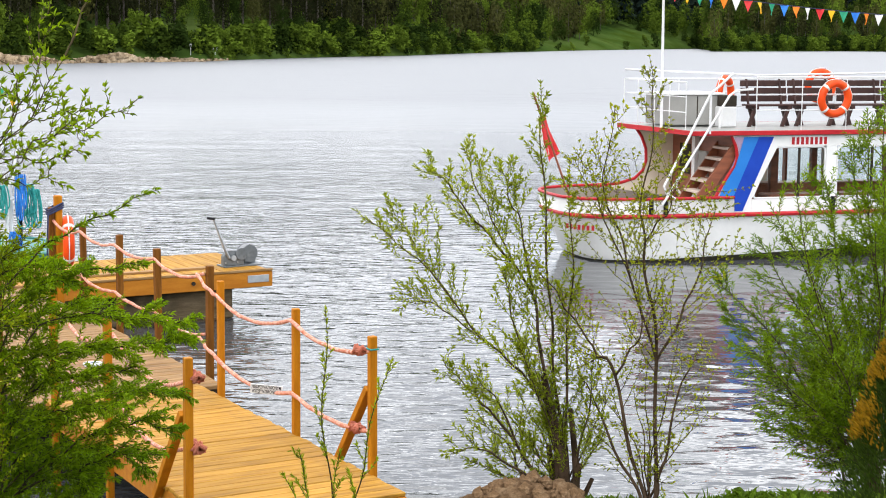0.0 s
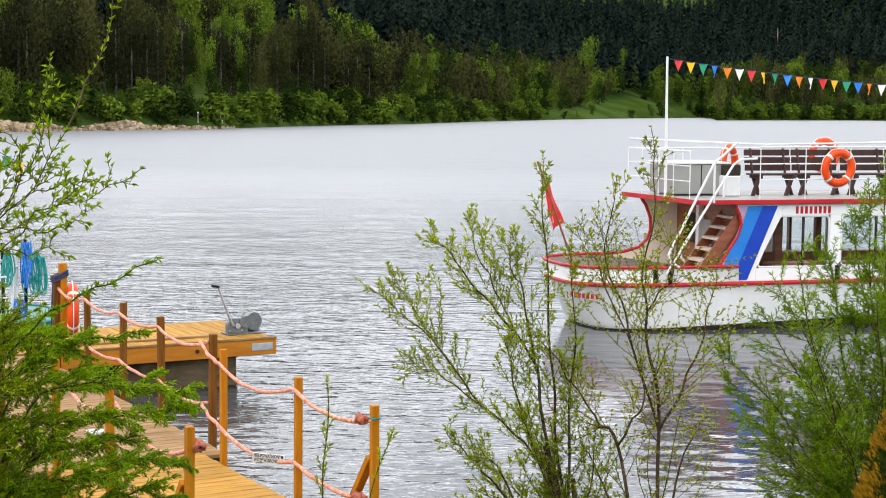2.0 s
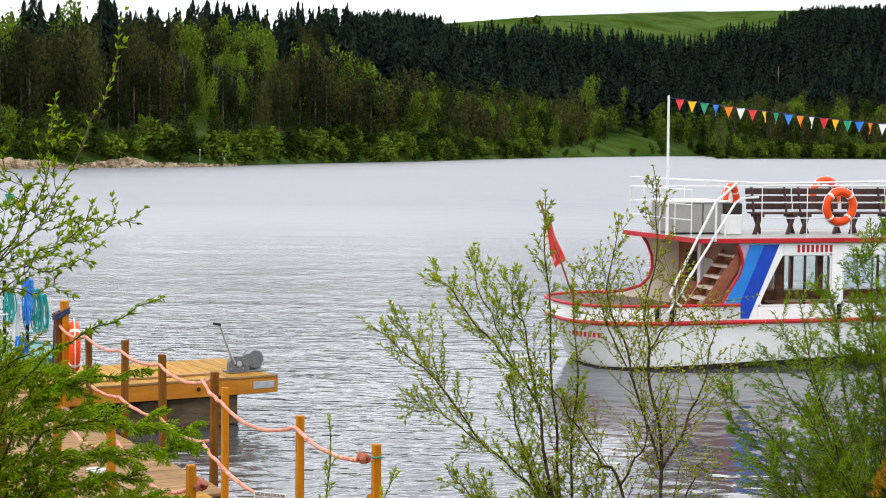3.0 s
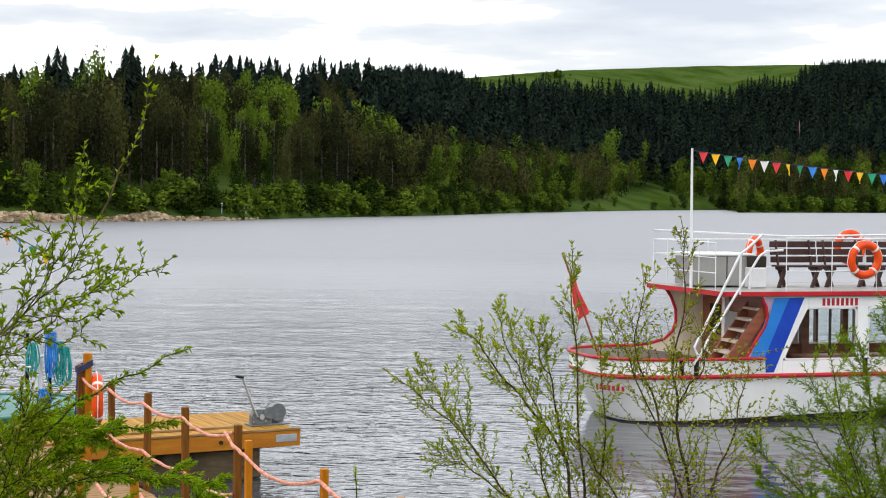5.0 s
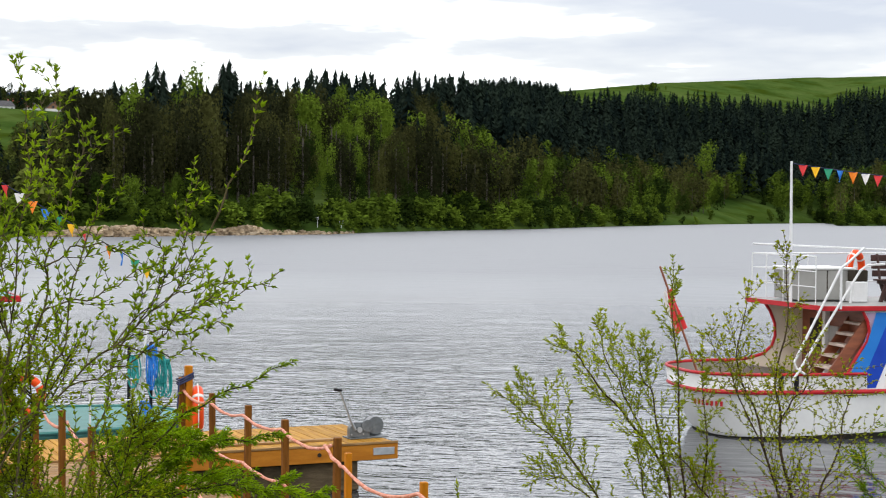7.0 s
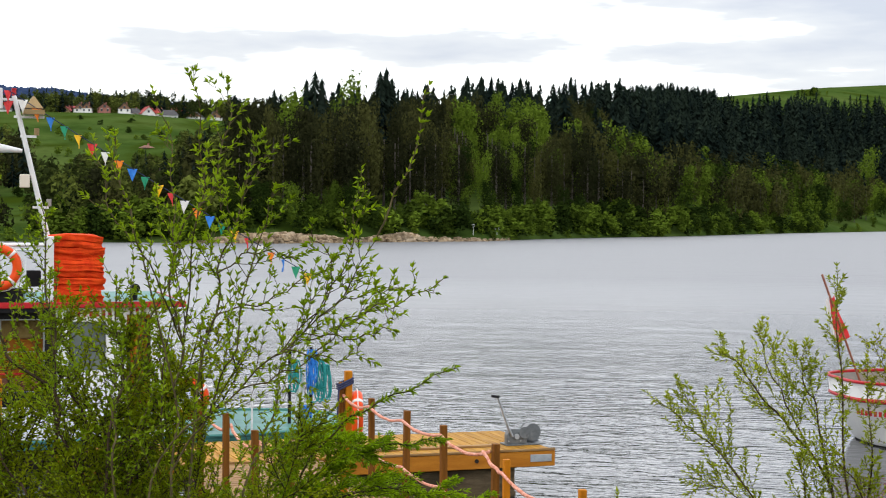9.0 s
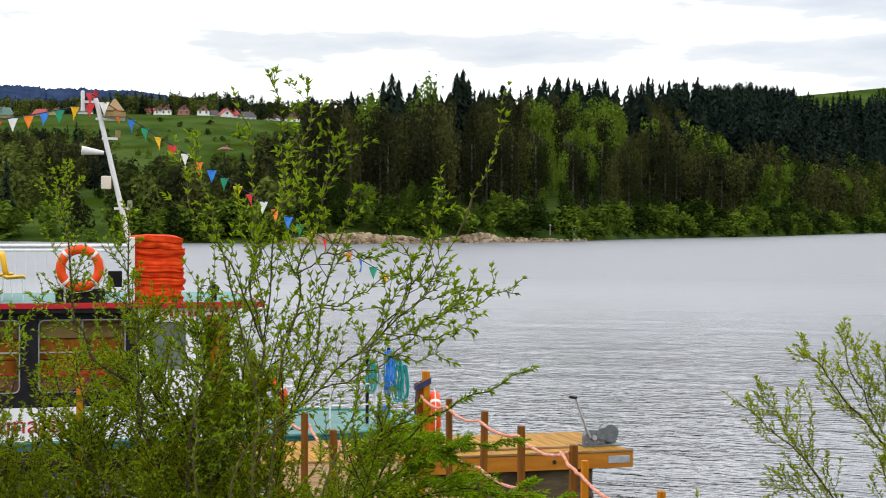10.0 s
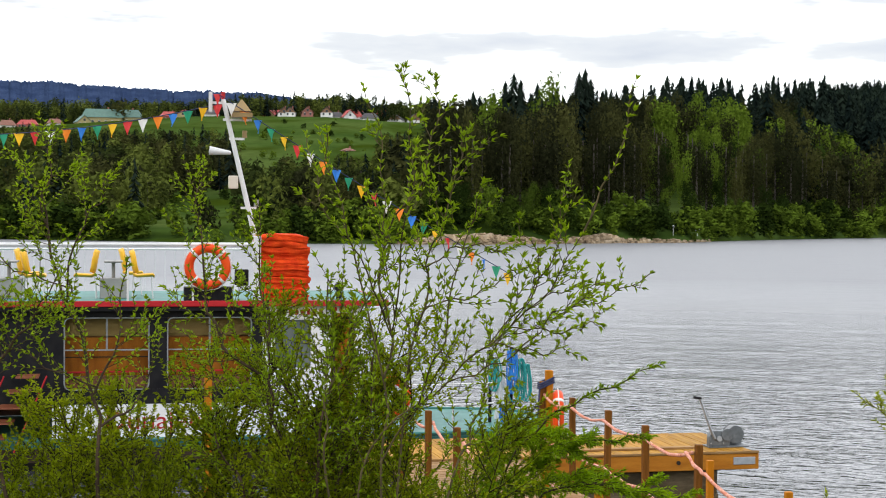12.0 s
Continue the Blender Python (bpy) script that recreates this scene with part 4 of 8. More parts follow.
part("panel", boxed(-0.225, 0.225, -0.006, 0.006, -0.062, 0.062, 0.003), M_WHITE_PLAIN, board)


def lettering(parent, text, size, material, m, name="lettering", depth=0.002, width=None, align="CENTER", bold=0.0):
    cu = bpy.data.curves.new(name, "FONT")
    cu.body, cu.size, cu.align_x, cu.align_y, cu.extrude = text, size, align, "CENTER", depth
    cu.offset = bold
    tmp = new("text_source", cu)
    dg = bpy.context.evaluated_depsgraph_get()
    dg.update()
    me = bpy.data.meshes.new_from_object(tmp.evaluated_get(dg))
    bpy.data.objects.remove(tmp)
    if width:
        xs = [v.co.x for v in me.vertices]
        k = width / (max(xs) - min(xs))
        me.transform(Matrix.Diagonal((k, 1, 1, 1)))
    me.materials.clear()
    ob = part_mesh(name, me, material, parent)
    ob.matrix_basis = m
    return ob


lettering(board, "NIEUPOWAŻNIONYM", 0.068, M_BLACK, pose(0, -0.0075, 0.028, 90, 0, 0), width=0.41, bold=0.001)
lettering(board, "WSTĘP WZBRONIONY", 0.068, M_BLACK, pose(0, -0.0075, -0.030, 90, 0, 0), width=0.41, bold=0.001)

# far dock across the pier's end
DOCK = PIER @ Matrix.Translation((0, 10.78, 0))
dock = thing("dock", DOCK, "yellow plank mooring dock with orange edge beams on a concrete block", "dock")
DW = 1.95
D0, D1 = -3.2, 3.85
part("front_beam", boxed(D0, D1, -0.02, 0.06, DECK - 0.27, DECK - 0.042, 0.008), M_BEAM, dock)
part("back_beam", boxed(D0, D1, DW - 0.06, DW + 0.02, DECK - 0.27, DECK - 0.042, 0.008), M_BEAM, dock)
part("end_beam", boxed(D1 - 0.06, D1, 0.06, DW - 0.06, DECK - 0.27, DECK - 0.042, 0.008), M_BEAM, dock)
part("bracket", boxed(D1 - 0.40, D1 - 0.06, -0.032, -0.02, DECK - 0.2, DECK - 0.09, 0.004), M_STEEL, dock, "galvanised steel corner plate")
for x in (-1.6, 0.3, 2.6):
    part("bolt", disc(bmesh.new(), x, -0.03, DECK - 0.15, 0.03, 0.02, "y", 10), M_DARK, dock)
part("bolt", tube([(D1 - 0.15, 0.02, DECK - 0.15), (D1 + 0.12, 0.02, DECK - 0.15)], 0.018), M_STEEL, dock)
part("edge_strip", boxed(D0, D1, -0.03, 0.01, DECK - 0.038, DECK - 0.004, 0.004), M_PLANK_OLD, dock)
pontoon = part("concrete_block", boxed(-1.3, 3.3, 0.2, DW - 0.2, -0.6, DECK - 0.30, 0.02), M_CONCRETE, dock, "dark wet concrete float")
part("ledge", boxed(-1.35, 3.3, 0.16, 0.2, 0.02, 0.1, 0.01), M_CONCRETE, pontoon)
part("concrete_block", boxed(-3.1, -2.0, 0.2, DW - 0.2, -0.6, DECK - 0.30, 0.02), M_CONCRETE, dock, "dark wet concrete float")
pile = thing("mooring_pile", DOCK @ pose(-4.15, 0.09, 0), "slim orange timber pile standing in the water beside the boat", "post")
part("timber", boxed(-0.05, 0.05, -0.05, 0.05, -1.2, DECK + 1.22, 0.008), M_POST, pile)
part("loose_board", boxed(0.7, 3.0, 0.28, 0.40, DECK, DECK + 0.03, 0.004), M_PLANK_OLD, dock, "narrow grey board lying on the deck")

# winch on the dock's corner
winch = thing("winch", DOCK @ pose(3.50, 0.45, DECK, 0, 0, 2) @ Matrix.Scale(0.69, 4), "grey hand winch with a cable drum and long crank lever", "winch")
part("base_plate", boxed(-0.42, 0.5, -0.2, 0.22, 0.0, 0.03, 0.004), M_GREYPAINT, winch)
bm = bmesh.new()
prism(bm, [(-0.42, 0.03), (0.06, 0.03), (0.06, 0.26), (-0.05, 0.36), (-0.34, 0.36), (-0.42, 0.24)], -0.17, -0.02)
bmesh.ops.bevel(bm, geom=bm.edges[:], offset=0.012, segments=1, affect="EDGES")
part("gear_case", bm, M_GREYPAINT, winch)
part("side_plate", prism(bmesh.new(), [(0.02, 0.03), (0.5, 0.03), (0.42, 0.3), (0.3, 0.44), (0.16, 0.44)], 0.20, 0.22), M_GREYPAINT, winch)
bm = disc(bmesh.new(), 0.24, 0.08, 0.26, 0.17, 0.26, "y", 24)
part("drum", bm, M_DARK, winch, "dark drum core", True)
for k in range(8):
    ring = [(0.24 + 0.168 * math.cos(i * 0.2618), -0.03 + 0.029 * k, 0.26 + 0.168 * math.sin(i * 0.2618)) for i in range(24)]
    part("cable_turn", tube(ring, 0.0145, 6, None, True), M_CABLE, winch, "", True)
part("motor", disc(bmesh.new(), -0.2, 0.1, 0.2, 0.1, 0.22, "y", 18), M_GREYPAINT, winch)
for x, z in ((-0.38, 0.1), (-0.1, 0.1), (-0.38, 0.3), (-0.06, 0.32)):
    part("bolt", disc(bmesh.new(), x, -0.175, z, 0.018, 0.02, "y", 8), M_STEEL, winch)
for y in (-0.06, 0.2):
    part("flange", disc(bmesh.new(), 0.24, y, 0.26, 0.19, 0.018, "y", 26), M_GREYPAINT, winch)
part("gear_wheel", disc(bmesh.new(), -0.02, -0.2, 0.28, 0.13, 0.03, "y", 22), M_GREYPAINT, winch)
part("gear_wheel", disc(bmesh.new(), -0.2, -0.2, 0.2, 0.06, 0.03, "y", 16), M_STEEL, winch)
lever = part("lever", tube([(-0.3, -0.19, 0.2), (-0.40, -0.19, 0.4), (-0.66, -0.19, 1.08)], [0.034, 0.030, 0.024], 8), M_STEEL, winch)
part("grip", tube([(-0.63, -0.19, 1.07), (-0.80, -0.19, 1.1)], 0.03, 8), M_BLACK, lever)
part("rope", tube(sag((0.24, 0.2, 0.4), (4.2, 4.5, -0.72), 0.1), 0.008, 5), M_CABLE, winch)

# mooring post with a lifebuoy and straps at the pier's end
mpost = thing("mooring_post", PIER @ pose(0.36, 9.8, 0), "tall orange timber mooring post bound with a navy strap", "post")
part("timber", boxed(-0.048, 0.048, -0.048, 0.048, -0.6, DECK + 1.32, 0.01), M_POST, mpost)
part("timber", boxed(-0.13, -0.062, -0.04, 0.04, -0.6, DECK + 1.17, 0.01), M_POST_OLD, mpost)
bm = bmesh.new()
for k in range(3):
    tube([(0.1 * c - 0.045, 0.06 * s, DECK + 1.12 + 0.03 * k + 0.045 * c) for c, s in ((1, 1), (-1, 1), (-1, -1), (1, -1))], 0.013, 6, bm, True)
tube([(-0.15, -0.06, DECK + 1.1), (-0.17, -0.08, DECK + 0.8), (-0.18, -0.06, DECK + 0.35)], 0.011, 6, bm)
part("strap", bm, M_NAVY, mpost, "navy strap wound round the post")


def lifebuoy(m, label, r=0.29, thick=0.075, group="lifebuoys"):
    b = thing("lifebuoy", m, label, "lifebuoy", group)
    n = 28
    bm = tube([(r * math.cos(2 * math.pi * i / n), 0, r * math.sin(2 * math.pi * i / n)) for i in range(n)], thick, 12, None, True)
    part("ring", bm, M_ORANGE, b, smooth=True)
    for q in range(4):
        a0 = math.pi / 4 + q * math.pi / 2
        bm = tube([(r * math.cos(a0 + d), 0, r * math.sin(a0 + d)) for d in (-0.075, -0.025, 0.025, 0.075)], thick + 0.004, 12)
        part("band", bm, M_TAPE, b, "silver reflective tape", True)
    rr = r + thick + 0.012
    bm = tube([(rr * math.cos(2 * math.pi * i / 40) * (1 + 0.02 * math.sin(i * 1.57)), 0, rr * math.sin(2 * math.pi * i / 40) * (1 + 0.02 * math.sin(i * 1.57))) for i in range(40)], 0.008, 5, None, True)
    part("grab_line", bm, M_TAPE, b)
    return b


lifebuoy(PIER @ pose(0.50, 9.85, DECK + 0.7, 0, 0, 76), "orange lifebuoy with silver bands hung on the mooring post", 0.27)

plate_lid = thing("white_lid", PIER @ pose(-0.62, 5.26, DECK - 0.033, 0, 0, 20), "small white plastic lid lying on the platform", "lid")
part("disc", disc(bmesh.new(), 0, 0, 0.012, 0.1, 0.024, "z", 22), M_WHITE_PLAIN, plate_lid)
part("mark", boxed(-0.05, 0.05, -0.015, 0.015, 0.0245, 0.027), M_NAVY, plate_lid)


# ---- boats ----
def hull_outline(stern, bow, half, round_aft, round_fore, mid, n=12):
    """Plan of a hull: from the bow along the near side, round the stern, and back along the far side."""
    near = []
    for i in range(n + 1):
        a = math.pi / 2 * i / n
        near.append((bow - round_fore + round_fore * math.cos(a), mid - half * math.sin(a) ** 0.8))
    for i in range(n + 1):
        a = math.pi / 2 * i / n
        near.append((stern + round_aft - round_aft * math.sin(a), mid - half * max(0.0, math.cos(a)) ** 0.55))
    far = [(x, 2 * mid - y) for x, y in reversed(near[1:-1])]
    return near + far


def hull_band(levels):
    """A closed band of hull plating through outlines at several heights."""
    bm = bmesh.new()
    rings = [[bm.verts.new((x, y, level[1] + (level[2] * (x + 4.4) if len(level) > 2 else 0))) for x, y in level[0]] for level in levels]
    n = len(rings[0])
    for r0, r1 in zip(rings, rings[1:]):
        for k in range(n):
            bm.faces.new((r0[k], r0[(k + 1) % n], r1[(k + 1) % n], r1[k]))
    bmesh.ops.remove_doubles(bm, verts=bm.verts[:], dist=0.001)
    bmesh.ops.recalc_face_normals(bm, faces=bm.faces[:])
    return bm


def plate(outline, z0, z1):
    bm = bmesh.new()
    a = [bm.verts.new((x, y, z0)) for x, y in outline]
    b = [bm.verts.new((x, y, z1)) for x, y in outline]
    n = len(a)
    bm.faces.new(a)
    bm.faces.new(list(reversed(b)))
    for i in range(n):
        bm.faces.new((a[i], b[i], b[(i + 1) % n], a[(i + 1) % n]))
    bmesh.ops.recalc_face_normals(bm, faces=bm.faces[:])
    return bm


def glass_material():
    m = bpy.data.materials.new("window_glass")
    m.use_nodes = True
    b = m.node_tree.nodes["Principled BSDF"]
    b.inputs["Base Color"].default_value = (0.9, 0.95, 0.95, 1)
    b.inputs["Transmission Weight"].default_value, b.inputs["Roughness"].default_value, b.inputs["IOR"].default_value = 1.0, 0.02, 1.02
    return m


M_GLASS = glass_material()


def window(parent, pts, y, frame_material, bar=None):
    """A window in a side wall: rounded frame and a pane."""
    w = part("window_frame", tube([(x, y, z) for x, z in pts], 0.022, 6, None, True), frame_material, parent)
    bm = bmesh.new()
    prism(bm, pts, y + 0.004, y + 0.01)
    g = part("pane", bm, M_GLASS, w)
    g.visible_shadow = False
    if bar:
        for x in bar:
            zs = [p[1] for p in pts]
            part("bar", boxed(x - 0.02, x + 0.02, y - 0.015, y + 0.02, min(zs), max(zs)), M_DARK, w)
    return w


def rounded(x0, x1, z0, z1, r=0.1, slant=0.0):
    out = []
    for cx, cz, a0 in ((x1 - r, z1 - r, 0), (x0 + r, z1 - r, 90), (x0 + r, z0 + r, 180), (x1 - r, z0 + r, 270)):
        for k in range(4):
            a = radians(a0 + 30 * k)
            x, z = cx + r * math.cos(a), cz + r * math.sin(a)
            if a0 in (90, 180):
                x += slant * (z - z0) / (z1 - z0)
            out.append((x, z))
    return out


def railing(parent, path, heights, posts, z, r=0.010, r_top=0.016):
    for h in heights:
        part("rail", tube([(x, y, z + h) for x, y in path], r_top if h == max(heights) else r, 7), M_WHITE_PLAIN, parent)
    for x, y in posts:
        part("stanchion", tube([(x, y, z), (x, y, z + max(heights))], r, 7), M_WHITE_PLAIN, parent)


def bars(parent, x, z, y, n, w, h, gap, material, rng):
    """A line of writing that is not to be read, as plain bars."""
    for i in range(n):
        part("marking", boxed(x + i * gap, x + i * gap + w, y - 0.003, y, z, z + h * rng.choice((0.85, 1.0, 1.0))), material, parent)


def pennant(parent, x, y, z, color, w, h, rng, heading):
    bm = bmesh.new()
    sway, turn = rng.uniform(-0.3, 0.3) * h, rng.uniform(-0.7, 0.7)
    c, s = math.cos(heading + turn), math.sin(heading + turn)
    cols, rows = 4, 5
    grid = []
    for j in range(rows + 1):
        v = j / rows
        row = []
        for i in range(cols + 1):
            u = (i / cols - 0.5) * w * (1 - v)
            bulge = 0.10 * w * math.sin(i / cols * 5 + v * 3 + turn * 4) + sway * v * v * 0.6
            row.append(bm.verts.new((x + u * c - bulge * s, y + u * s + bulge * c, z - h * v)))
        grid.append(row)
    for j in range(rows):
        for i in range(cols):
            bm.faces.new((grid[j][i], grid[j + 1][i], grid[j + 1][i + 1], grid[j][i + 1]))
    bmesh.ops.remove_doubles(bm, verts=bm.verts[:], dist=0.0005)
    return part("pennant", bm, M_FLAG[color], parent, color + " triangular pennant", True)


def bunting(points, colors, spacing, label, seed, first, count=99, w=0.17, h=0.22):
    rng = random.Random(seed)
    b = thing("bunting", Matrix.Translation(points[0]), label, "bunting", "strings of pennants")
    o = Vector(points[0])
    pts = [Vector(p) - o for p in points]
    part("cord", tube(pts, 0.008, 5), M_NAVY, b)
    k, dist, want = 0, 0.0, first
    for a, c in zip(pts, pts[1:]):
        seg = (c - a).length
        while want <= dist + seg and k < count:
            p = a.lerp(c, (want - dist) / seg)
            d = c - a
            pennant(b, p.x, p.y, p.z - 0.005, colors[k % len(colors)], w, h, rng, math.atan2(d.y, d.x))
            k += 1
            want += spacing
        dist += seg
    return b


BOAT_R = Matrix.Translation((7.0, 31.8, 0)) @ Matrix.Rotation(radians(16), 4, "Z")


def white_boat():
    b = thing("passenger_boat", BOAT_R, "white two-deck excursion boat with red trim and blue stripes, afloat", "boat")
    rng = random.Random(5)
    mid, half = 1.45, 1.5

    def o(stern, k, ra=1.75):
        return hull_outline(stern, 11.5 - (1 - k) * 3, half * k, ra, 4.5, mid)

    part("hull_bottom", hull_band([(o(-3.7, 0.80), -0.5), (o(-4.15, 0.92), -0.06), (o(-4.22, 0.935), 0.02, 0.03)]), M_ANTIFOUL, b, "dark weedy hull bottom", True)
    part("hull", hull_band([(o(-4.22, 0.935), 0.02, 0.03), (o(-4.3, 0.95), 0.10, 0.026), (o(-4.62, 0.99), 0.86), (o(-4.66, 1.0), 0.92)]), M_WHITE, b, "white painted hull", True)
    part("rub_rail", tube([(x, y, 0.89) for x, y in o(-4.69, 1.02)], 0.042, 8, None, True), M_RED, b, "red rubbing strake")
    aft = [p for p in o(-4.71, 1.0) if p[0] < -1.6]
    aft = [(-1.55, mid - half)] + aft + [(-1.55, mid + half)]
    bm = bmesh.new()
    lo = [bm.verts.new((x, y, 0.9)) for x, y in aft]
    hi = [bm.verts.new((x * 1.008, y, 1.20)) for x, y in aft]
    for i in range(len(aft) - 1):
        bm.faces.new((lo[i], lo[i + 1], hi[i + 1], hi[i]))
    bmesh.ops.solidify(bm, geom=bm.faces[:], thickness=0.05)
    part("bulwark", bm, M_WHITE, b, "", True)
    part("bulwark_cap", tube([(x * 1.008, y, 1.215) for x, y in aft], 0.03, 7), M_RED, b, "red cap rail")
    part("main_deck", plate(o(-4.6, 0.97), 0.80, 0.88), M_STEP, b)
    # cabin sides with openings
    win = [(-0.98, 0.36, 0.42), (0.62, 1.9, 0.0), (2.16, 3.44, 0.0), (3.7, 4.98, 0.0)]
    for y0, y1, side in ((0.0, 0.06, "near"), (2.84, 2.9, "far")):
        start = -1.62 if side == "near" else -2.25
        wall_bm = bmesh.new()
        # aft wing with a curved edge, up to the first window's slanted edge
        wing = [(start - 0.48, 0.9), (-1.18, 0.9), (-1.18, 1.16), (-0.66, 2.17), (-0.66, 2.37), (start, 2.37), (start + 0.10, 2.18), (start + 0.13, 2.0), (start + 0.07, 1.8), (start - 0.13, 1.5)]
        if side == "far":
            wing = [(start - 0.95, 1.2), (-1.18, 0.9), (-1.18, 1.16), (-0.66, 2.17), (-0.66, 2.37), (start - 0.1, 2.37), (start + 0.02, 2.2), (start + 0.12, 1.95), (start + 0.13, 1.7), (start + 0.06, 1.5), (start - 0.12, 1.34), (start - 0.45, 1.25)]
        prism(wall_bm, wing, y0, y1)
        box(wall_bm, -1.175, 7.5, y0, y1, 0.9, 1.16)
        box(wall_bm, -0.655, 7.5, y0, y1, 2.17, 2.37)
        for i, (x0, x1, sl) in enumerate(win):
            nx = win[i + 1][0] if i + 1 < len(win) else 7.5
            box(wall_bm, x1 + 0.02, nx - 0.02 if i + 1 < len(win) else nx, y0, y1, 1.162, 2.168)
        part("cabin_wall", wall_bm, M_WHITE if side == "near" else M_CREAM, b)
        edge = [(x, z) for x, z in reversed(wing[5:] + wing[:1])]
        part("edge_trim", tube([(x - 0.01, y0 + 0.012, z) for x, z in edge], 0.032, 7), M_RED, b, "red edge trim")
        for x0, x1, sl in win:
            window(b, rounded(x0 - (0.18 if sl else 0), x1, 1.18, 2.15, 0.09, sl), y0 + 0.02, M_WHITE_PLAIN, ((x0 + x1) / 2 + 0.12,) if side == "near" else None)
    # stripes on the near wing
    mauve = [(-2.08, 0.945), (-1.98, 0.945), (-1.37, 2.35), (-1.58, 2.35), (-1.50, 2.18), (-1.47, 2.0), (-1.53, 1.8), (-1.73, 1.5)]
    part("mauve_stripe", prism(bmesh.new(), mauve, -0.006, 0.0), M_MAUVE, b)
    for name, m, (t0, t1, b0, b1) in (("mid_blue_stripe", M_SKYBLUE, (-1.37, -1.06, -1.98, -1.68)), ("deep_blue_stripe", M_BLUE, (-1.06, -0.75, -1.68, -1.36))):
        part(name, prism(bmesh.new(), [(b0, 0.945), (b1, 0.945), (t1, 2.35), (t0, 2.35)], -0.006, 0.0), m, b)
    # aft bulkhead with a door, and side panels
    part("bulkhead", boxed(-1.55, -1.49, 0.07, 2.83, 0.88, 2.36), M_MAHOGANY, b, "brown wooden aft bulkhead")
    d = part("door", boxed(-1.60, -1.56, 1.75, 2.45, 0.9, 2.25, 0.01), M_MAHOGANY, b)
    part("door_glass", boxed(-1.612, -1.602, 1.85, 2.35, 1.5, 2.1), M_DARK, d)
    part("notice_panel", boxed(-1.605, -1.56, 1.1, 1.5, 1.5, 2.0), M_GREYCAB, b)
    part("aft_pillar", boxed(-1.66, -1.56, 1.55, 1.68, 0.9, 2.34), M_WHITE_PLAIN, b)
    # upper deck
    part("upper_deck", plate([(-2.43, -0.06), (7.6, -0.06), (7.6, 2.95), (-2.68, 2.95)], 2.375, 2.47), M_GREYCAB, b)
    part("fascia", boxed(-2.43, 7.6, -0.085, -0.062, 2.385, 2.472, 0.006), M_RED, b, "red deck edge")
    part("fascia", boxed(-2.72, 7.6, 2.952, 2.975, 2.385, 2.472, 0.006), M_RED, b, "red deck edge")
    part("fascia", plate([(-2.47, -0.085), (-2.433, -0.085), (-2.69, 2.975), (-2.73, 2.975)], 2.385, 2.472), M_RED, b, "red deck edge")
    # registration marks as bars
    bars(b, -0.37, 2.195, 0.0, 8, 0.06, 0.14, 0.098, M_RED, rng)
    bars(b, 0.02, 2.19, 2.95, 8, 0.05, 0.11, 0.083, M_RED, rng)
    # company lettering on the stern, unreadable, as bars
    for i in range(7):
        m = pose(-2.93 - 1.70 * math.sin(radians(52 + i * 4.2)), mid - 1.5 * math.cos(radians(52 + i * 4.2)) ** 0.55 - 0.02, 0.66, 0, 0, -52 - i * 4)
        t = part("marking", boxed(-0.022, 0.022, -0.03, 0.0, -0.045, 0.045), M_RED, b)
        t.matrix_basis = m
    # railings of the upper deck
    near = [(-1.15, -0.03), (7.5, -0.03)]
    railing(b, near, (0.38, 0.68, 1.0), [(-1.15 + 0.95 * i, -0.03) for i in range(10)], 2.47)
    aft_path = [(-2.42, 0.35), (-2.61, 2.9), (7.5, 2.9)]
    railing(b, aft_path, (0.33, 0.62, 0.9), [(-2.42, 0.35), (-2.47, 1.0), (-2.52, 1.6), (-2.57, 2.3)] + [(-2.62 + 1.2 * i, 2.9) for i in range(9)], 2.47)
    part("awning_rail", tube([(-2.61, 2.9, 3.56), (-0.9, 0.3, 3.5), (7.5, 0.1, 3.66)], 0.019, 7), M_WHITE_PLAIN, b)
    # stair with treads and tall handrails
    st = part("stair", bmesh.new(), M_MAHOGANY, b)
    steps = 7
    for i in range(steps):
        u = (i + 0.5) / steps
        x, z = -2.46 + 1.05 * u, 0.98 + 1.42 * u
        part("tread", boxed(x - 0.03, x + 0.2, 0.12, 0.74, z, z + 0.05, 0.006), M_STEP, st)
    for y in (0.075, 0.745):
        part("stringer", prism(bmesh.new(), [(-2.53, 0.9), (-2.27, 0.9), (-1.17, 2.4), (-1.43, 2.4)], y, y + 0.04), M_MAHOGANY, st)
    for y, pts in ((-0.125, ((-2.81, 1.22), (-2.98, 1.32), (-3.04, 1.45), (-2.14, 3.18), (-2.0, 3.28), (-1.69, 3.55))), (-0.125, ((-3.07, 1.1), (-2.12, 2.58))),
                   (-0.125, ((-2.14, 2.42), (-2.14, 3.18))), (0.80, ((-2.22, 1.16), (-2.35, 1.3), (-2.38, 1.45), (-1.3, 3.1), (-1.15, 3.2), (-0.8, 3.22))), (0.80, ((-1.5, 2.45), (-1.5, 2.85)))):
        part("handrail", tube([(x, y, z) for x, z in pts], 0.024, 8), M_WHITE_PLAIN, st)
    # bollards on the side deck, mast, flag staff
    for x in (-3.25, -2.98, 0.50, 3.2):
        part("bollard", disc(bmesh.new(), x, mid - half * 1.02 - 0.02 if x > -3.1 else mid - half * 0.99, 1.06, 0.045, 0.28, "z", 12), M_BLACK, b)
    part("mast", tube([(-2.54, 1.2, 2.36), (-2.56, 1.2, 5.17)], [0.034, 0.024], 8), M_WHITE_PLAIN, b, "slim white flag mast")
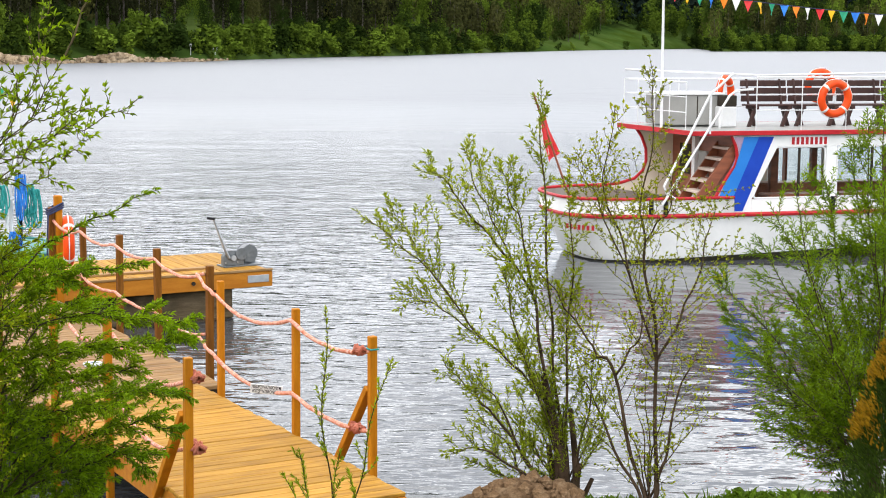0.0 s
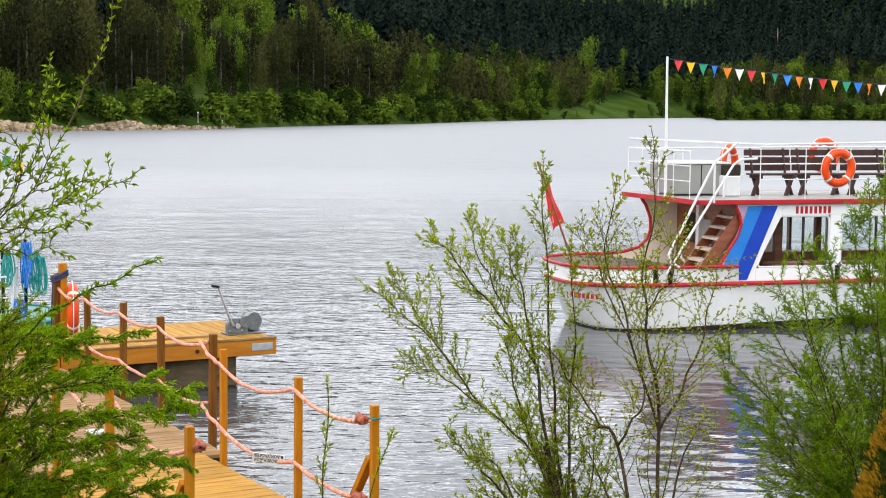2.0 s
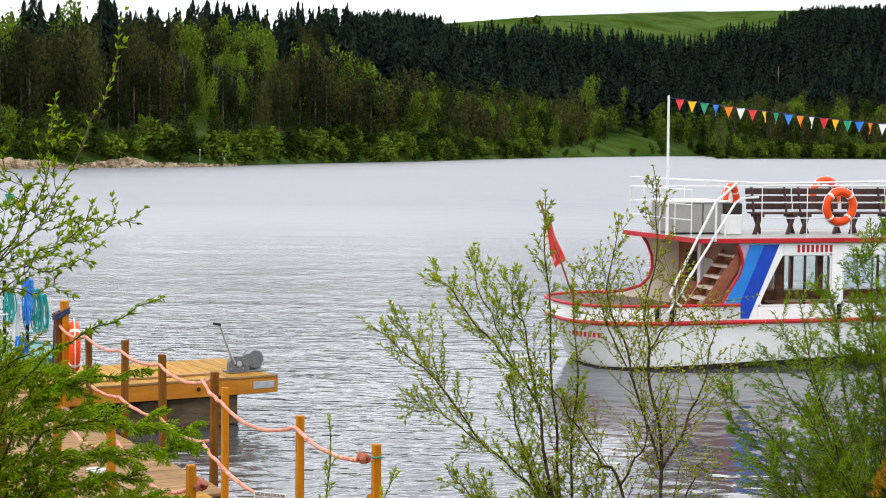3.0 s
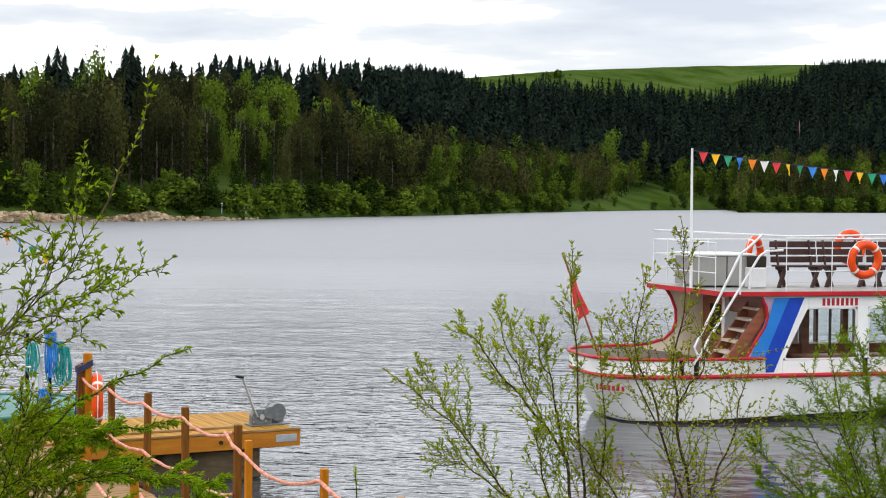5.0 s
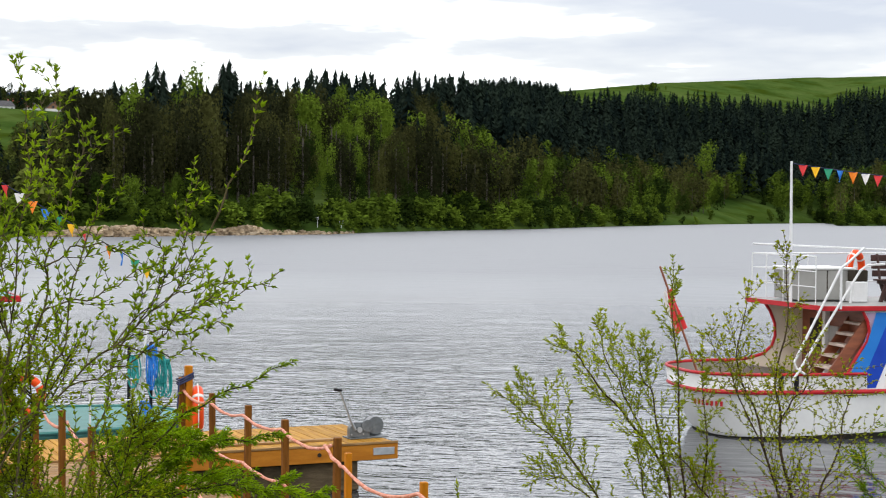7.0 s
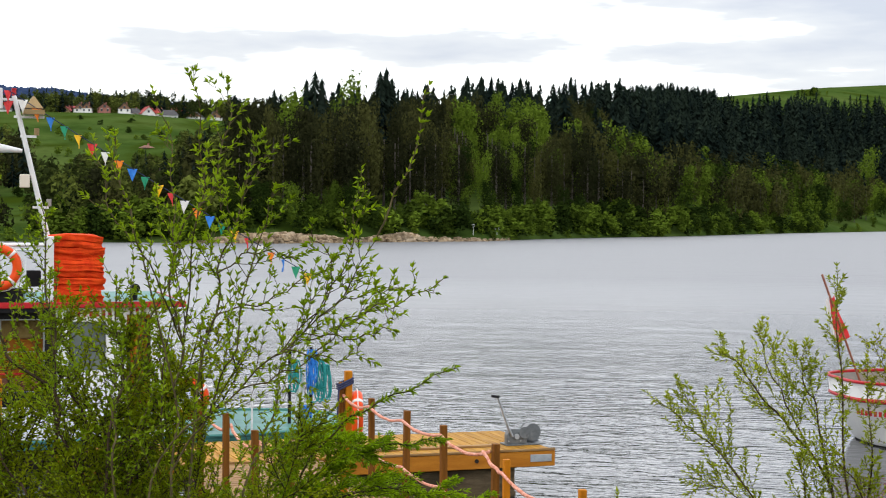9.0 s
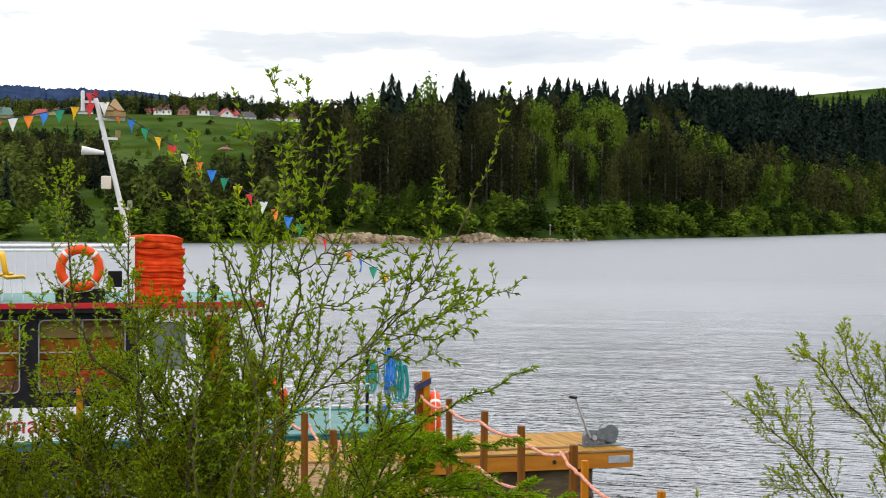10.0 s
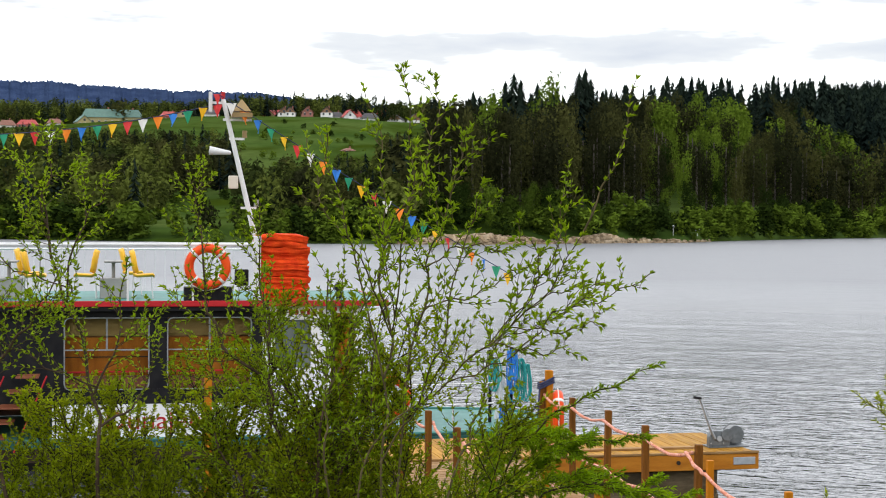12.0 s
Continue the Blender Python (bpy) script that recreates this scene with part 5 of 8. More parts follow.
    part("flag_staff", tube([(-4.35, 1.2, 1.0), (-5.12, 1.35, 3.15)], 0.022, 7), M_MAHOGANY, b)
    part("seat_row", boxed(-0.9, 6.5, 1.9, 2.4, 0.9, 1.28, 0.03), M_MAHOGANY, b, "brown seats inside the cabin")
    part("seat_row", boxed(-0.6, 6.5, 0.4, 0.9, 0.9, 1.2, 0.03), M_MAHOGANY, b, "brown seats inside the cabin")
    for x, y, w in ((0.0, 1.5, 0.16), (1.3, 2.2, 0.12), (2.6, 1.5, 0.16), (-0.5, 2.5, 0.05), (0.9, 2.6, 0.05)):
        part("cabin_post", boxed(x, x + w, y, y + 0.12, 0.9, 2.36), M_MAHOGANY, b)
    part("cabin_front", boxed(7.44, 7.5, 0.07, 2.83, 0.88, 2.36), M_WHITE, b)
    # flag hanging from the staff
    fl = thing("flag", BOAT_R @ pose(-5.02, 1.33, 2.6) @ Matrix.Scale(1.08, 4), "limp white and red flag on the stern staff", "flag")
    for nm, m, x0, x1 in (("white_band", M_FLAG["white"], -0.26, -0.2), ("red_band", M_FLAG["red"], -0.2, 0.02)):
        bm = bmesh.new()
        rows = []
        for j in range(9):
            v = j / 8
            rows.append([bm.verts.new((0.10 + (x0 + (x1 - x0) * i / 4) * (0.5 + 0.5 * v) * 0.9 + 0.28 * v, 0.06 * math.sin(i * 1.4 + j * 0.7), -0.72 * v + 0.16 * i / 4)) for i in range(5)])
        for j in range(8):
            for i in range(4):
                bm.faces.new((rows[j][i], rows[j + 1][i], rows[j + 1][i + 1], rows[j][i + 1]))
        part(nm, bm, m, fl, "", True)
    # lockers and boxes on the upper deck
    lk = thing("deck_locker", BOAT_R @ pose(-1.72, 1.9, 2.472), "large grey metal locker on the upper deck", "locker")
    part("body", boxed(-0.6, 0.55, -0.55, 0.6, 0.03, 0.62, 0.015), M_GREYCAB, lk)
    part("lid", boxed(-0.63, 0.58, -0.58, 0.63, 0.62, 0.66, 0.01), M_WHITE, lk)
    part("seam", boxed(-0.01, 0.01, -0.556, -0.55, 0.06, 0.6), M_DARK, lk)
    bx = thing("deck_bin", BOAT_R @ pose(-1.18, 1.2, 2.472), "white bin with a dark lid on the upper deck", "bin")
    part("body", boxed(-0.16, 0.16, -0.16, 0.16, 0.0, 0.4, 0.02), M_WHITE_PLAIN, bx)
    part("lid", boxed(-0.13, 0.17, -0.14, 0.14, 0.4, 0.62, 0.02), M_DARK, bx)


white_boat()


def slat_bench(m):
    b = thing("slat_bench", m, "dark brown slatted bench with splayed legs on the upper deck", "bench", "benches on the upper deck")
    for i in range(3):
        part("back_slat", boxed(-0.5, 0.5, 0.21 + 0.03 * i, 0.24 + 0.03 * i, 0.48 + 0.15 * i, 0.60 + 0.15 * i, 0.008), M_BENCH, b)
    for i in range(3):
        part("seat_slat", boxed(-0.5, 0.5, -0.2 + 0.14 * i, -0.09 + 0.14 * i, 0.40, 0.435, 0.008), M_BENCH, b)
    for x in (-0.36, 0.36):
        part("back_post", tube([(x, 0.16, 0.36), (x, 0.3, 0.92)], 0.025, 6), M_BENCH, b)
        part("cross_beam", boxed(x - 0.05, x + 0.05, -0.2, 0.2, 0.34, 0.40, 0.006), M_BENCH, b)
        for y, k in ((0.10, 1), (-0.16, -1)):
            part("leg", prism(bmesh.new(), [(x - 0.035, 0.37), (x + 0.035, 0.37), (x + 0.035 + 0.13 * k, 0.0), (x - 0.035 + 0.13 * k, 0.0)], y, y + 0.06), M_BENCH, b)
    return b


bench = slat_bench(BOAT_R @ pose(-0.2, 1.3, 2.472, 0, 0, 0))
for i in range(1, 6):
    copy_thing(bench, BOAT_R @ pose(-0.2 + 1.06 * i, 1.3 + 0.05 * (i % 2), 2.472, 0, 0, 0))
lifebuoy(BOAT_R @ pose(0.43, -0.14, 3.07, 4, 0, 3), "orange lifebuoy with silver bands on the near rail")
lifebuoy(BOAT_R @ pose(-0.72, 2.2, 3.1, 0, 8, 40), "orange lifebuoy tied behind the stair rail")
lifebuoy(BOAT_R @ pose(1.75, 2.78, 3.22, 0, 0, 0), "orange lifebuoy on the far rail")

r0 = BOAT_R @ Vector((-2.56, 1.2, 5.13))
r1 = BOAT_R @ Vector((6.0, 0.8, 4.55))
bunting(sag(r0, r1, 0.14, 14), ["red", "yellow", "green", "blue", "orange", "white"], 0.255, "string of coloured pennants from the boat's mast", 4, 0.235)

BOAT_L = Matrix.Translation((-10.5, 25.5, 0)) @ Matrix.Rotation(radians(28), 4, "Z")


def moored_boat():
    b = thing("moored_boat", BOAT_L, "white and teal tour boat moored beside the dock", "boat")
    rng = random.Random(8)
    mid, half = 1.75, 1.8

    def o(bow, k):
        return [(-x, y) for x, y in hull_outline(-bow, 12.0, half * k, 3.6, 1.5, mid)]

    part("hull_bottom", hull_band([(o(4.2, 0.75), -0.5), (o(4.55, 0.88), 0.0), (o(4.65, 0.9), 0.12)]), M_ANTIFOUL, b, "dark hull bottom", True)
    part("hull_stripe", hull_band([(o(4.9, 0.97), 0.36), (o(5.0, 1.0), 0.50)]), M_TEAL, b, "teal band along the hull", True)
    part("hull", hull_band([(o(4.65, 0.9), 0.12), (o(4.9, 0.97), 0.36)]), M_HULLSIDE, b, "dark weathered lower hull", True)
    part("gunwale", tube([(x, y, 0.5) for x, y in o(5.02, 1.005)], 0.03, 7, None, True), M_TEAL, b)
    part("main_deck", plate(o(4.98, 0.985), 0.42, 0.49), M_TEAL, b, "teal deck")
    # long cabin: dark wall with big windows boarded in tan and orange
    wins = [(-8.2, -6.9), (-6.4, -5.1), (-3.36, -2.02), (-1.72, -0.36)]
    part("wall_panel", boxed(-9, -0.18, 0.05, 0.12, 1.06, 1.30), M_BLACK, b, "black cabin wall")
    part("wall_panel", boxed(-9, -0.18, 0.05, 0.12, 2.47, 2.66), M_BLACK, b, "black cabin wall")
    xs = [-9] + [v for w in wins for v in w] + [-0.18]
    for i in range(0, len(xs), 2):
        part("wall_panel", boxed(xs[i], xs[i + 1], 0.05, 0.12, 1.302, 2.468), M_BLACK, b, "black cabin wall")
    part("lower_panel", boxed(-3.55, -0.18, 0.04, 0.12, 0.5, 1.055, 0.006), M_WHITE, b, "white panel with the boat's name")
    part("lower_panel", boxed(-9, -4.6, 0.04, 0.12, 0.5, 1.055, 0.006), M_WHITE, b)
    for x0, x1 in wins:
        w = part("window_frame", tube([(x, 0.045, z) for x, z in rounded(x0, x1, 1.3, 2.46, 0.09)], 0.011, 6, None, True), M_STEEL, b, "pale metal frame")
        part("upper_board", boxed(x0, x1, 0.30, 0.33, 2.15, 2.468), M_TAN, w, "tan board behind the window")
        part("lower_board", boxed(x0, x1, 0.30, 0.33, 1.50, 2.13), M_TEAK, w, "orange wooden board")
        part("seat_back", boxed(x0, x1, 0.33, 0.40, 1.30, 1.49), M_MAHOGANY, w)
        part("board_joint", boxed(x0, x1, 0.292, 0.299, 1.80, 1.815), M_DARK, w)
        part("mullion", boxed((x0 + x1) / 2 - 0.015, (x0 + x1) / 2 + 0.015, 0.06, 0.10, 1.95, 2.45), M_STEEL, w)
        part("crossbar", boxed(x0, x1, 0.07, 0.10, 1.93, 1.95), M_STEEL, w)
        g = part("pane", boxed(x0, x1, 0.06, 0.066, 1.31, 2.46), M_GLASS, w)
        g.visible_shadow = False
    part("aft_wall", boxed(-9.06, -9, 0.05, 3.36, 0.5, 2.66), M_BLACK, b)
    part("cabin_back_wall", boxed(-9, -0.18, 3.3, 3.36, 0.5, 2.66), M_MAHOGANY, b)
    part("red_rail", tube([(-9, 0.2, 1.55), (-0.2, 0.2, 1.58)], 0.015, 6), M_RED, b)
    # wheelhouse
    for x0, x1, z0, z1 in ((-0.175, 0.02, 0.5, 2.66), (0.62, 0.95, 0.5, 2.66), (0.021, 0.619, 2.42, 2.66), (0.021, 0.619, 0.5, 1.62), (0.951, 1.339, 2.53, 2.66)):
        part("wheelhouse_panel", boxed(x0, x1, 0.02, 0.10, z0, z1), M_WHITE, b, "white wheelhouse side")
    part("wheelhouse_panel", prism(bmesh.new(), [(1.34, 0.5), (1.66, 0.5), (1.46, 2.66), (1.34, 2.66)], 0.02, 0.10), M_WHITE, b, "white wheelhouse side")
    wf = bmesh.new()
    box(wf, 1.38, 1.46, 0.10, 3.3, 0.5, 1.8)
    box(wf, 1.38, 1.46, 0.10, 3.3, 2.45, 2.66)
    for y in (0.1, 1.1, 2.2, 3.2):
        box(wf, 1.38, 1.46, y, y + 0.1, 1.802, 2.448)
    part("wheelhouse_front", wf, M_WHITE, b)
    g = part("windscreen", boxed(1.41, 1.42, 0.2, 3.2, 1.8, 2.45), M_GLASS, b)
    g.visible_shadow = False
    part("wheelhouse_window", boxed(0.03, 0.61, 0.055, 0.065, 1.63, 2.41), M_TINT, b, "grey-green wheelhouse window")
    dr = part("door", boxed(0.955, 1.335, 0.05, 0.09, 1.0, 2.52, 0.01), M_TEAK, b, "orange wooden door")
    part("door_glass", prism(bmesh.new(), rounded(1.0, 1.29, 1.2, 2.44, 0.1), 0.035, 0.049), M_TEAK, dr)
    part("door_trim", tube([(x, 0.035, z) for x, z in rounded(0.99, 1.30, 1.19, 2.45, 0.1)], 0.022, 6, None, True), M_BLACK, dr)
    part("wheelhouse_back", boxed(-0.175, 1.38, 3.3, 3.38, 0.5, 2.66), M_WHITE, b)
    # upper deck
    part("upper_deck", boxed(-9, 1.86, -0.12, 3.6, 2.665, 2.73), M_TEAL, b, "teal upper deck")
    part("fascia", boxed(-9, 1.88, -0.15, -0.122, 2.65, 2.745, 0.008), M_RED, b, "red deck edge")
    part("fascia", boxed(1.862, 1.89, -0.15, 3.6, 2.65, 2.745, 0.008), M_RED, b, "red deck edge")
    part("soffit", boxed(-9, -0.2, -0.118, 0.04, 2.58, 2.66), M_BLACK, b)
    bars(b, 0.05, 2.50, 0.018, 8, 0.055, 0.10, 0.10, M_RED, rng)
    bars(b, 1.0, 2.56, 0.018, 3, 0.05, 0.08, 0.09, M_RED, rng)
    # name on the bow side
    lettering(b, "Dunajec", 0.42, M_RED, pose(-1.95, 0.034, 0.78, 90, 0, 0), "lettering", 0.004, 1.5)
    # rails of the upper deck
    part("rail", tube([(-9, -0.06, 3.63), (-0.3, -0.06, 3.66)], 0.032, 8), M_WHITE_PLAIN, b)
    part("rail", tube([(-9, 3.5, 3.5), (-0.3, 3.5, 3.5)], 0.018, 8), M_WHITE_PLAIN, b)
    for i in range(9):
        part("stanchion", tube([(-8.6 + 1.04 * i, -0.06, 2.73), (-8.6 + 1.04 * i, -0.06, 3.63)], 0.018, 7), M_WHITE_PLAIN, b)
    for i in range(48):
        part("baluster", tube([(-8.9 + 0.18 * i, 3.5, 2.73), (-8.9 + 0.18 * i, 3.5, 3.5)], 0.005, 5), M_WHITE_PLAIN, b)
    part("rail_panel", boxed(-0.34, -0.22, -0.1, -0.02, 2.73, 3.8, 0.01), M_WHITE_PLAIN, b, "white end post of the rail")
    # mast with its fittings, leaning aft
    mast = part("mast", tube([(-0.19, 0.7, 2.73), (-0.27, 0.7, 3.8), (-0.80, 0.75, 6.08)], [0.05, 0.045, 0.038], 8), M_WHITE_PLAIN, b, "white leaning signal mast")
    part("signal_lamp", disc(disc(bmesh.new(), -0.80, 0.75, 6.13, 0.035, 0.1, "z", 10), -0.80, 0.75, 6.19, 0.042, 0.02, "z", 10), M_RED, mast, "red signal lamp")
    part("antenna", boxed(-1.04, -0.98, 0.7, 0.8, 5.86, 6.2, 0.01), M_WHITE_PLAIN, mast)
    part("antenna_arm", boxed(-1.0, -0.78, 0.73, 0.77, 6.0, 6.04), M_WHITE_PLAIN, mast)
    bm = bmesh.new()
    bmesh.ops.create_cone(bm, cap_ends=True, segments=4, radius1=0.21, radius2=0.02, depth=0.2, matrix=pose(-0.49, 0.75, 5.98, 0, 0, 45))
    box(bm, -0.66, -0.32, 0.58, 0.92, 5.78, 5.855)
    part("bell_hood", bm, M_GOLD, mast, "ochre pyramid hood")
    part("bell_arm", boxed(-0.80, -0.32, 0.72, 0.78, 5.72, 5.76), M_WHITE_PLAIN, mast)
    bm = bmesh.new()
    bmesh.ops.create_cone(bm, cap_ends=True, segments=18, radius1=0.075, radius2=0.03, depth=0.36, matrix=Matrix.Translation((-0.85, 0.7, 5.20)) @ Matrix.Rotation(math.pi / 2 + 0.1, 4, "Y"))
    part("loudspeaker", bm, M_WHITE_PLAIN, mast, "white horn loudspeaker", False)
    part("junction_box", boxed(-0.71, -0.55, 0.66, 0.76, 4.58, 4.80, 0.012), M_CREAM, mast)
    for x, z in ((-0.44, 5.42), (-0.24, 4.26)):
        arm = part("lamp_arm", boxed(x - 0.26, x, 0.72, 0.76, z - 0.02, z + 0.02), M_WHITE_PLAIN, mast)
        part("navigation_lamp", disc(bmesh.new(), x, 0.74, z + 0.08, 0.04, 0.12, "z", 12), M_GOLD if z > 5 else M_GREYCAB, arm)
    part("searchlight", disc(tube([(1.15, 0.6, 2.73), (1.15, 0.6, 2.86)], 0.045, 8), 1.15, 0.58, 2.93, 0.075, 0.18, "y", 16), M_BLACK, b, "black searchlight")
    part("buoy_box", boxed(-1.46, -0.68, -0.02, 0.3, 2.73, 2.96, 0.01), M_BLACK, b, "black box below the lifebuoy")
    part("speaker_box", boxed(-0.62, -0.4, 0.2, 0.4, 2.98, 3.24, 0.01), M_BLACK, b)
    # bow: rails, bulwark and posts
    side = [p for p in o(4.85, 0.96) if 1.6 < p[0] < 4.1 and p[1] < mid]
    for h in (0.45, 0.8):
        part("bow_rail", tube([(x, y, 0.5 + h) for x, y in side], 0.013, 6), M_WHITE_PLAIN, b)
    for x, y in side[::3]:
        part("bow_stanchion", tube([(x, y, 0.48), (x, y, 1.35)], 0.016, 6), M_WHITE_PLAIN, b)
    for x, y, h, m in ((3.95, 1.3, 1.78, M_BLACK), (4.2, 1.4, 1.7, M_WHITE_PLAIN), (4.42, 1.65, 1.8, M_BLACK), (4.1, 1.3, 1.55, M_WHITE_PLAIN)):
        part("bow_post", tube([(x, y, 0.48), (x, y, h)], 0.03, 8), m, b)
    part("bow_pole", tube([(4.15, 1.75, 0.48), (4.55, 1.9, 3.0)], [0.026, 0.014], 7), M_WHITE_PLAIN, b, "thin leaning white pole")
    for pts in (((3.85, 1.28, 1.52), (4.12, 1.3, 1.36), (4.35, 1.4, 1.38)), ((4.05, 1.25, 1.78), (4.12, 1.28, 1.3), (4.08, 1.27, 0.5)), ((4.1, 1.3, 1.36), (4.2, 1.34, 1.72))):
        part("rope_arm", tube(pts, 0.024, 7), M_WHITE_PLAIN, b)
    # red boarding steps at the side
    for i in range(5):
        part("boarding_step", boxed(-4.6 + 0.13 * i, -4.25 + 0.13 * i, -0.6, -0.05, 0.6 + 0.24 * i, 0.62 + 0.24 * i), M_MAHOGANY, b)
    for x in (-4.75, -4.1):
        part("boarding_rail", tube([(x, -0.62, 0.4), (x + 0.5, -0.62, 1.6)], 0.013, 6), M_RED, b)


moored_boat()
lifebuoy(BOAT_L @ pose(-1.09, -0.16, 3.30, 3, 0, 0), "orange lifebuoy with silver bands on the upper deck rail", 0.3, 0.075)
lifebuoy(BOAT_L @ pose(1.95, -0.02, 1.13, 4, 10, -8), "orange lifebuoy hung on the moored boat's bow rail", 0.28, 0.07)


def vest_pile():
    p = thing("vest_stack", BOAT_L @ pose(0.16, 0.42, 2.73), "tall stack of folded orange life vests on the upper deck", "life vests")
    rng = random.Random(2)
    for i in range(11):
        bm = boxed(-0.40, 0.40, -0.42, 0.42, 0, 0.098)
        bmesh.ops.subdivide_edges(bm, edges=bm.edges[:], cuts=5, use_grid_fill=True)
        dx, dy = rng.uniform(-0.03, 0.03), rng.uniform(-0.03, 0.03)
        for v in bm.verts:
            e = max(abs(v.co.x) / 0.40, abs(v.co.y) / 0.42)
            v.co.z = (v.co.z - 0.049) * (1.35 if e < 0.95 else 1.0) + 0.049 + 0.04 * noise.noise(Vector((v.co.x * 4, v.co.y * 4, i * 0.6)))
            v.co.x += dx + 0.06 * noise.noise(Vector((v.co.y * 6, v.co.z * 12, i + 3)))
            v.co.y += dy + 0.05 * noise.noise(Vector((v.co.x * 6, v.co.z * 14, i + 9))) + 0.03 * noise.noise(Vector((v.co.x * 17, v.co.z * 20, i + 9)))
            v.co.z += 0.098 * i
        part("life_vest", bm, M_VEST, p, "", True)


vest_pile()


def deck_chair(m):
    c = thing("yellow_chair", m, "yellow plastic shell chair with thin metal legs on the upper deck", "chair", "yellow chairs on the upper deck")
    def shell(rows, wrap=0.03):
        """A curved moulded shell through rows of (y, z, half width)."""
        bm = bmesh.new()
        grid = [[bm.verts.new((w * u, y - (wrap - 0.03) * u * u, z + 0.045 * u * u)) for u in (-1, -0.6, -0.2, 0.2, 0.6, 1)] for y, z, w in rows]
        for r0, r1 in zip(grid, grid[1:]):
            for k in range(5):
                bm.faces.new((r0[k], r0[k + 1], r1[k + 1], r1[k]))
        bmesh.ops.recalc_face_normals(bm, faces=bm.faces[:])
        bmesh.ops.solidify(bm, geom=bm.faces[:], thickness=0.022)
        return bm

    part("seat", shell([(-0.23, 0.40, 0.2), (-0.2, 0.43, 0.22), (-0.05, 0.42, 0.23), (0.1, 0.41, 0.22), (0.17, 0.44, 0.2)]), M_YELLOW, c, "", True)
    part("backrest", shell([(0.172, 0.46, 0.2), (0.2, 0.56, 0.21), (0.225, 0.72, 0.21), (0.25, 0.84, 0.18), (0.27, 0.89, 0.12)], 0.12), M_YELLOW, c, "", True)
    for x in (-0.17, 0.17):
        for y in (-0.17, 0.17):
            part("leg", tube([(x, y, 0.42), (x * 1.15, y * 1.15, 0)], 0.012, 6), M_WHITE_PLAIN, c)
    return c


ch = deck_chair(BOAT_L @ pose(-2.12, 1.1, 2.73, 0, 0, 90) @ Matrix.Scale(0.88, 4))
for x, y, a in ((-3.05, 1.15, -90), (-3.9, 1.1, 90), (-4.7, 1.2, -90), (-4.05, 1.9, 90), (-5.3, 1.2, 90), (-2.3, 2.2, 90), (-6.2, 1.2, -90)):
    copy_thing(ch, BOAT_L @ pose(x, y, 2.73, 0, 0, a))
for x in (-2.6, -4.3):
    tb = thing("deck_table", BOAT_L @ pose(x, 1.1, 2.73), "small grey deck table between the yellow chairs", "table", "tables on the upper deck")
    part("tabletop", boxed(-0.15, 0.15, -0.3, 0.3, 0.60, 0.63, 0.008), M_GREYCAB, tb)
    part("pedestal", tube([(0, 0, 0), (0, 0, 0.6)], 0.03, 8), M_GREYCAB, tb)
    part("foot", boxed(-0.22, 0.22, -0.22, 0.22, 0, 0.34, 0.01), M_GREYCAB, tb)


def rope_coil(m, material, label, seed, w=0.2, h=0.75):
    rng = random.Random(seed)
    t = thing("rope_coil", m, label, "rope", "rope coils on the bow")
    for k in range(7):
        bm = bmesh.new()
        ww, hh, ox = w * rng.uniform(0.4, 1), h * rng.uniform(0.7, 1.1), rng.uniform(-0.08, 0.08)
        tube([(ox + ww * math.sin(2 * math.pi * i / 16) * (0.5 + 0.5 * (1 - math.cos(2 * math.pi * i / 16)) / 2), 0.03 * rng.uniform(-1, 1) - 0.03, -hh * (1 - math.cos(2 * math.pi * i / 16)) / 2) for i in range(16)], 0.012, 6, bm, True)
        part("loop", bm, material, t, "", True)


rope_coil(BOAT_L @ pose(3.98, 1.2, 1.62), M_TEALROPE, "teal rope tangle hung on the bow post", 1, 0.12, 0.55)
rope_coil(BOAT_L @ pose(4.5, 1.5, 1.6), M_TEALROPE, "thick teal rope coil hung on the bow post", 2, 0.15, 0.72)
rope_coil(BOAT_L @ pose(4.62, 1.52, 1.5), M_TEALROPE, "thick teal rope coil hung on the bow post", 5, 0.11, 0.62)
rope_coil(BOAT_L @ pose(4.36, 1.35, 1.78), M_BLUEROPE, "bright blue rope loops hung on the bow post", 3, 0.04, 0.75)
rope_coil(BOAT_L @ pose(4.18, 1.15, 0.82), M_BLUEROPE, "blue rope heaped on the bow deck", 4, 0.13, 0.3)

top = BOAT_L @ Vector((-0.87, 0.72, 6.0))
fore_top = BOAT_L @ Vector((-0.90, 0.5, 6.15))
bow = BOAT_L @ Vector((4.55, 1.9, 3.04))
order = ["red", "white", "orange", "blue", "green", "yellow"]
bunting(sag(fore_top, bow, 0.05, 14), order, 0.2715, "string of coloured pennants from mast to bow", 6, 0.0, 24)
far_left = BOAT_L @ Vector((-7.6, 0.9, 5.5))
bunting(sag(top, far_left, 0.3, 14), ["red", "yellow", "green", "blue", "orange", "white"], 0.252, "string of coloured pennants from mast to stern", 9, 0.028)


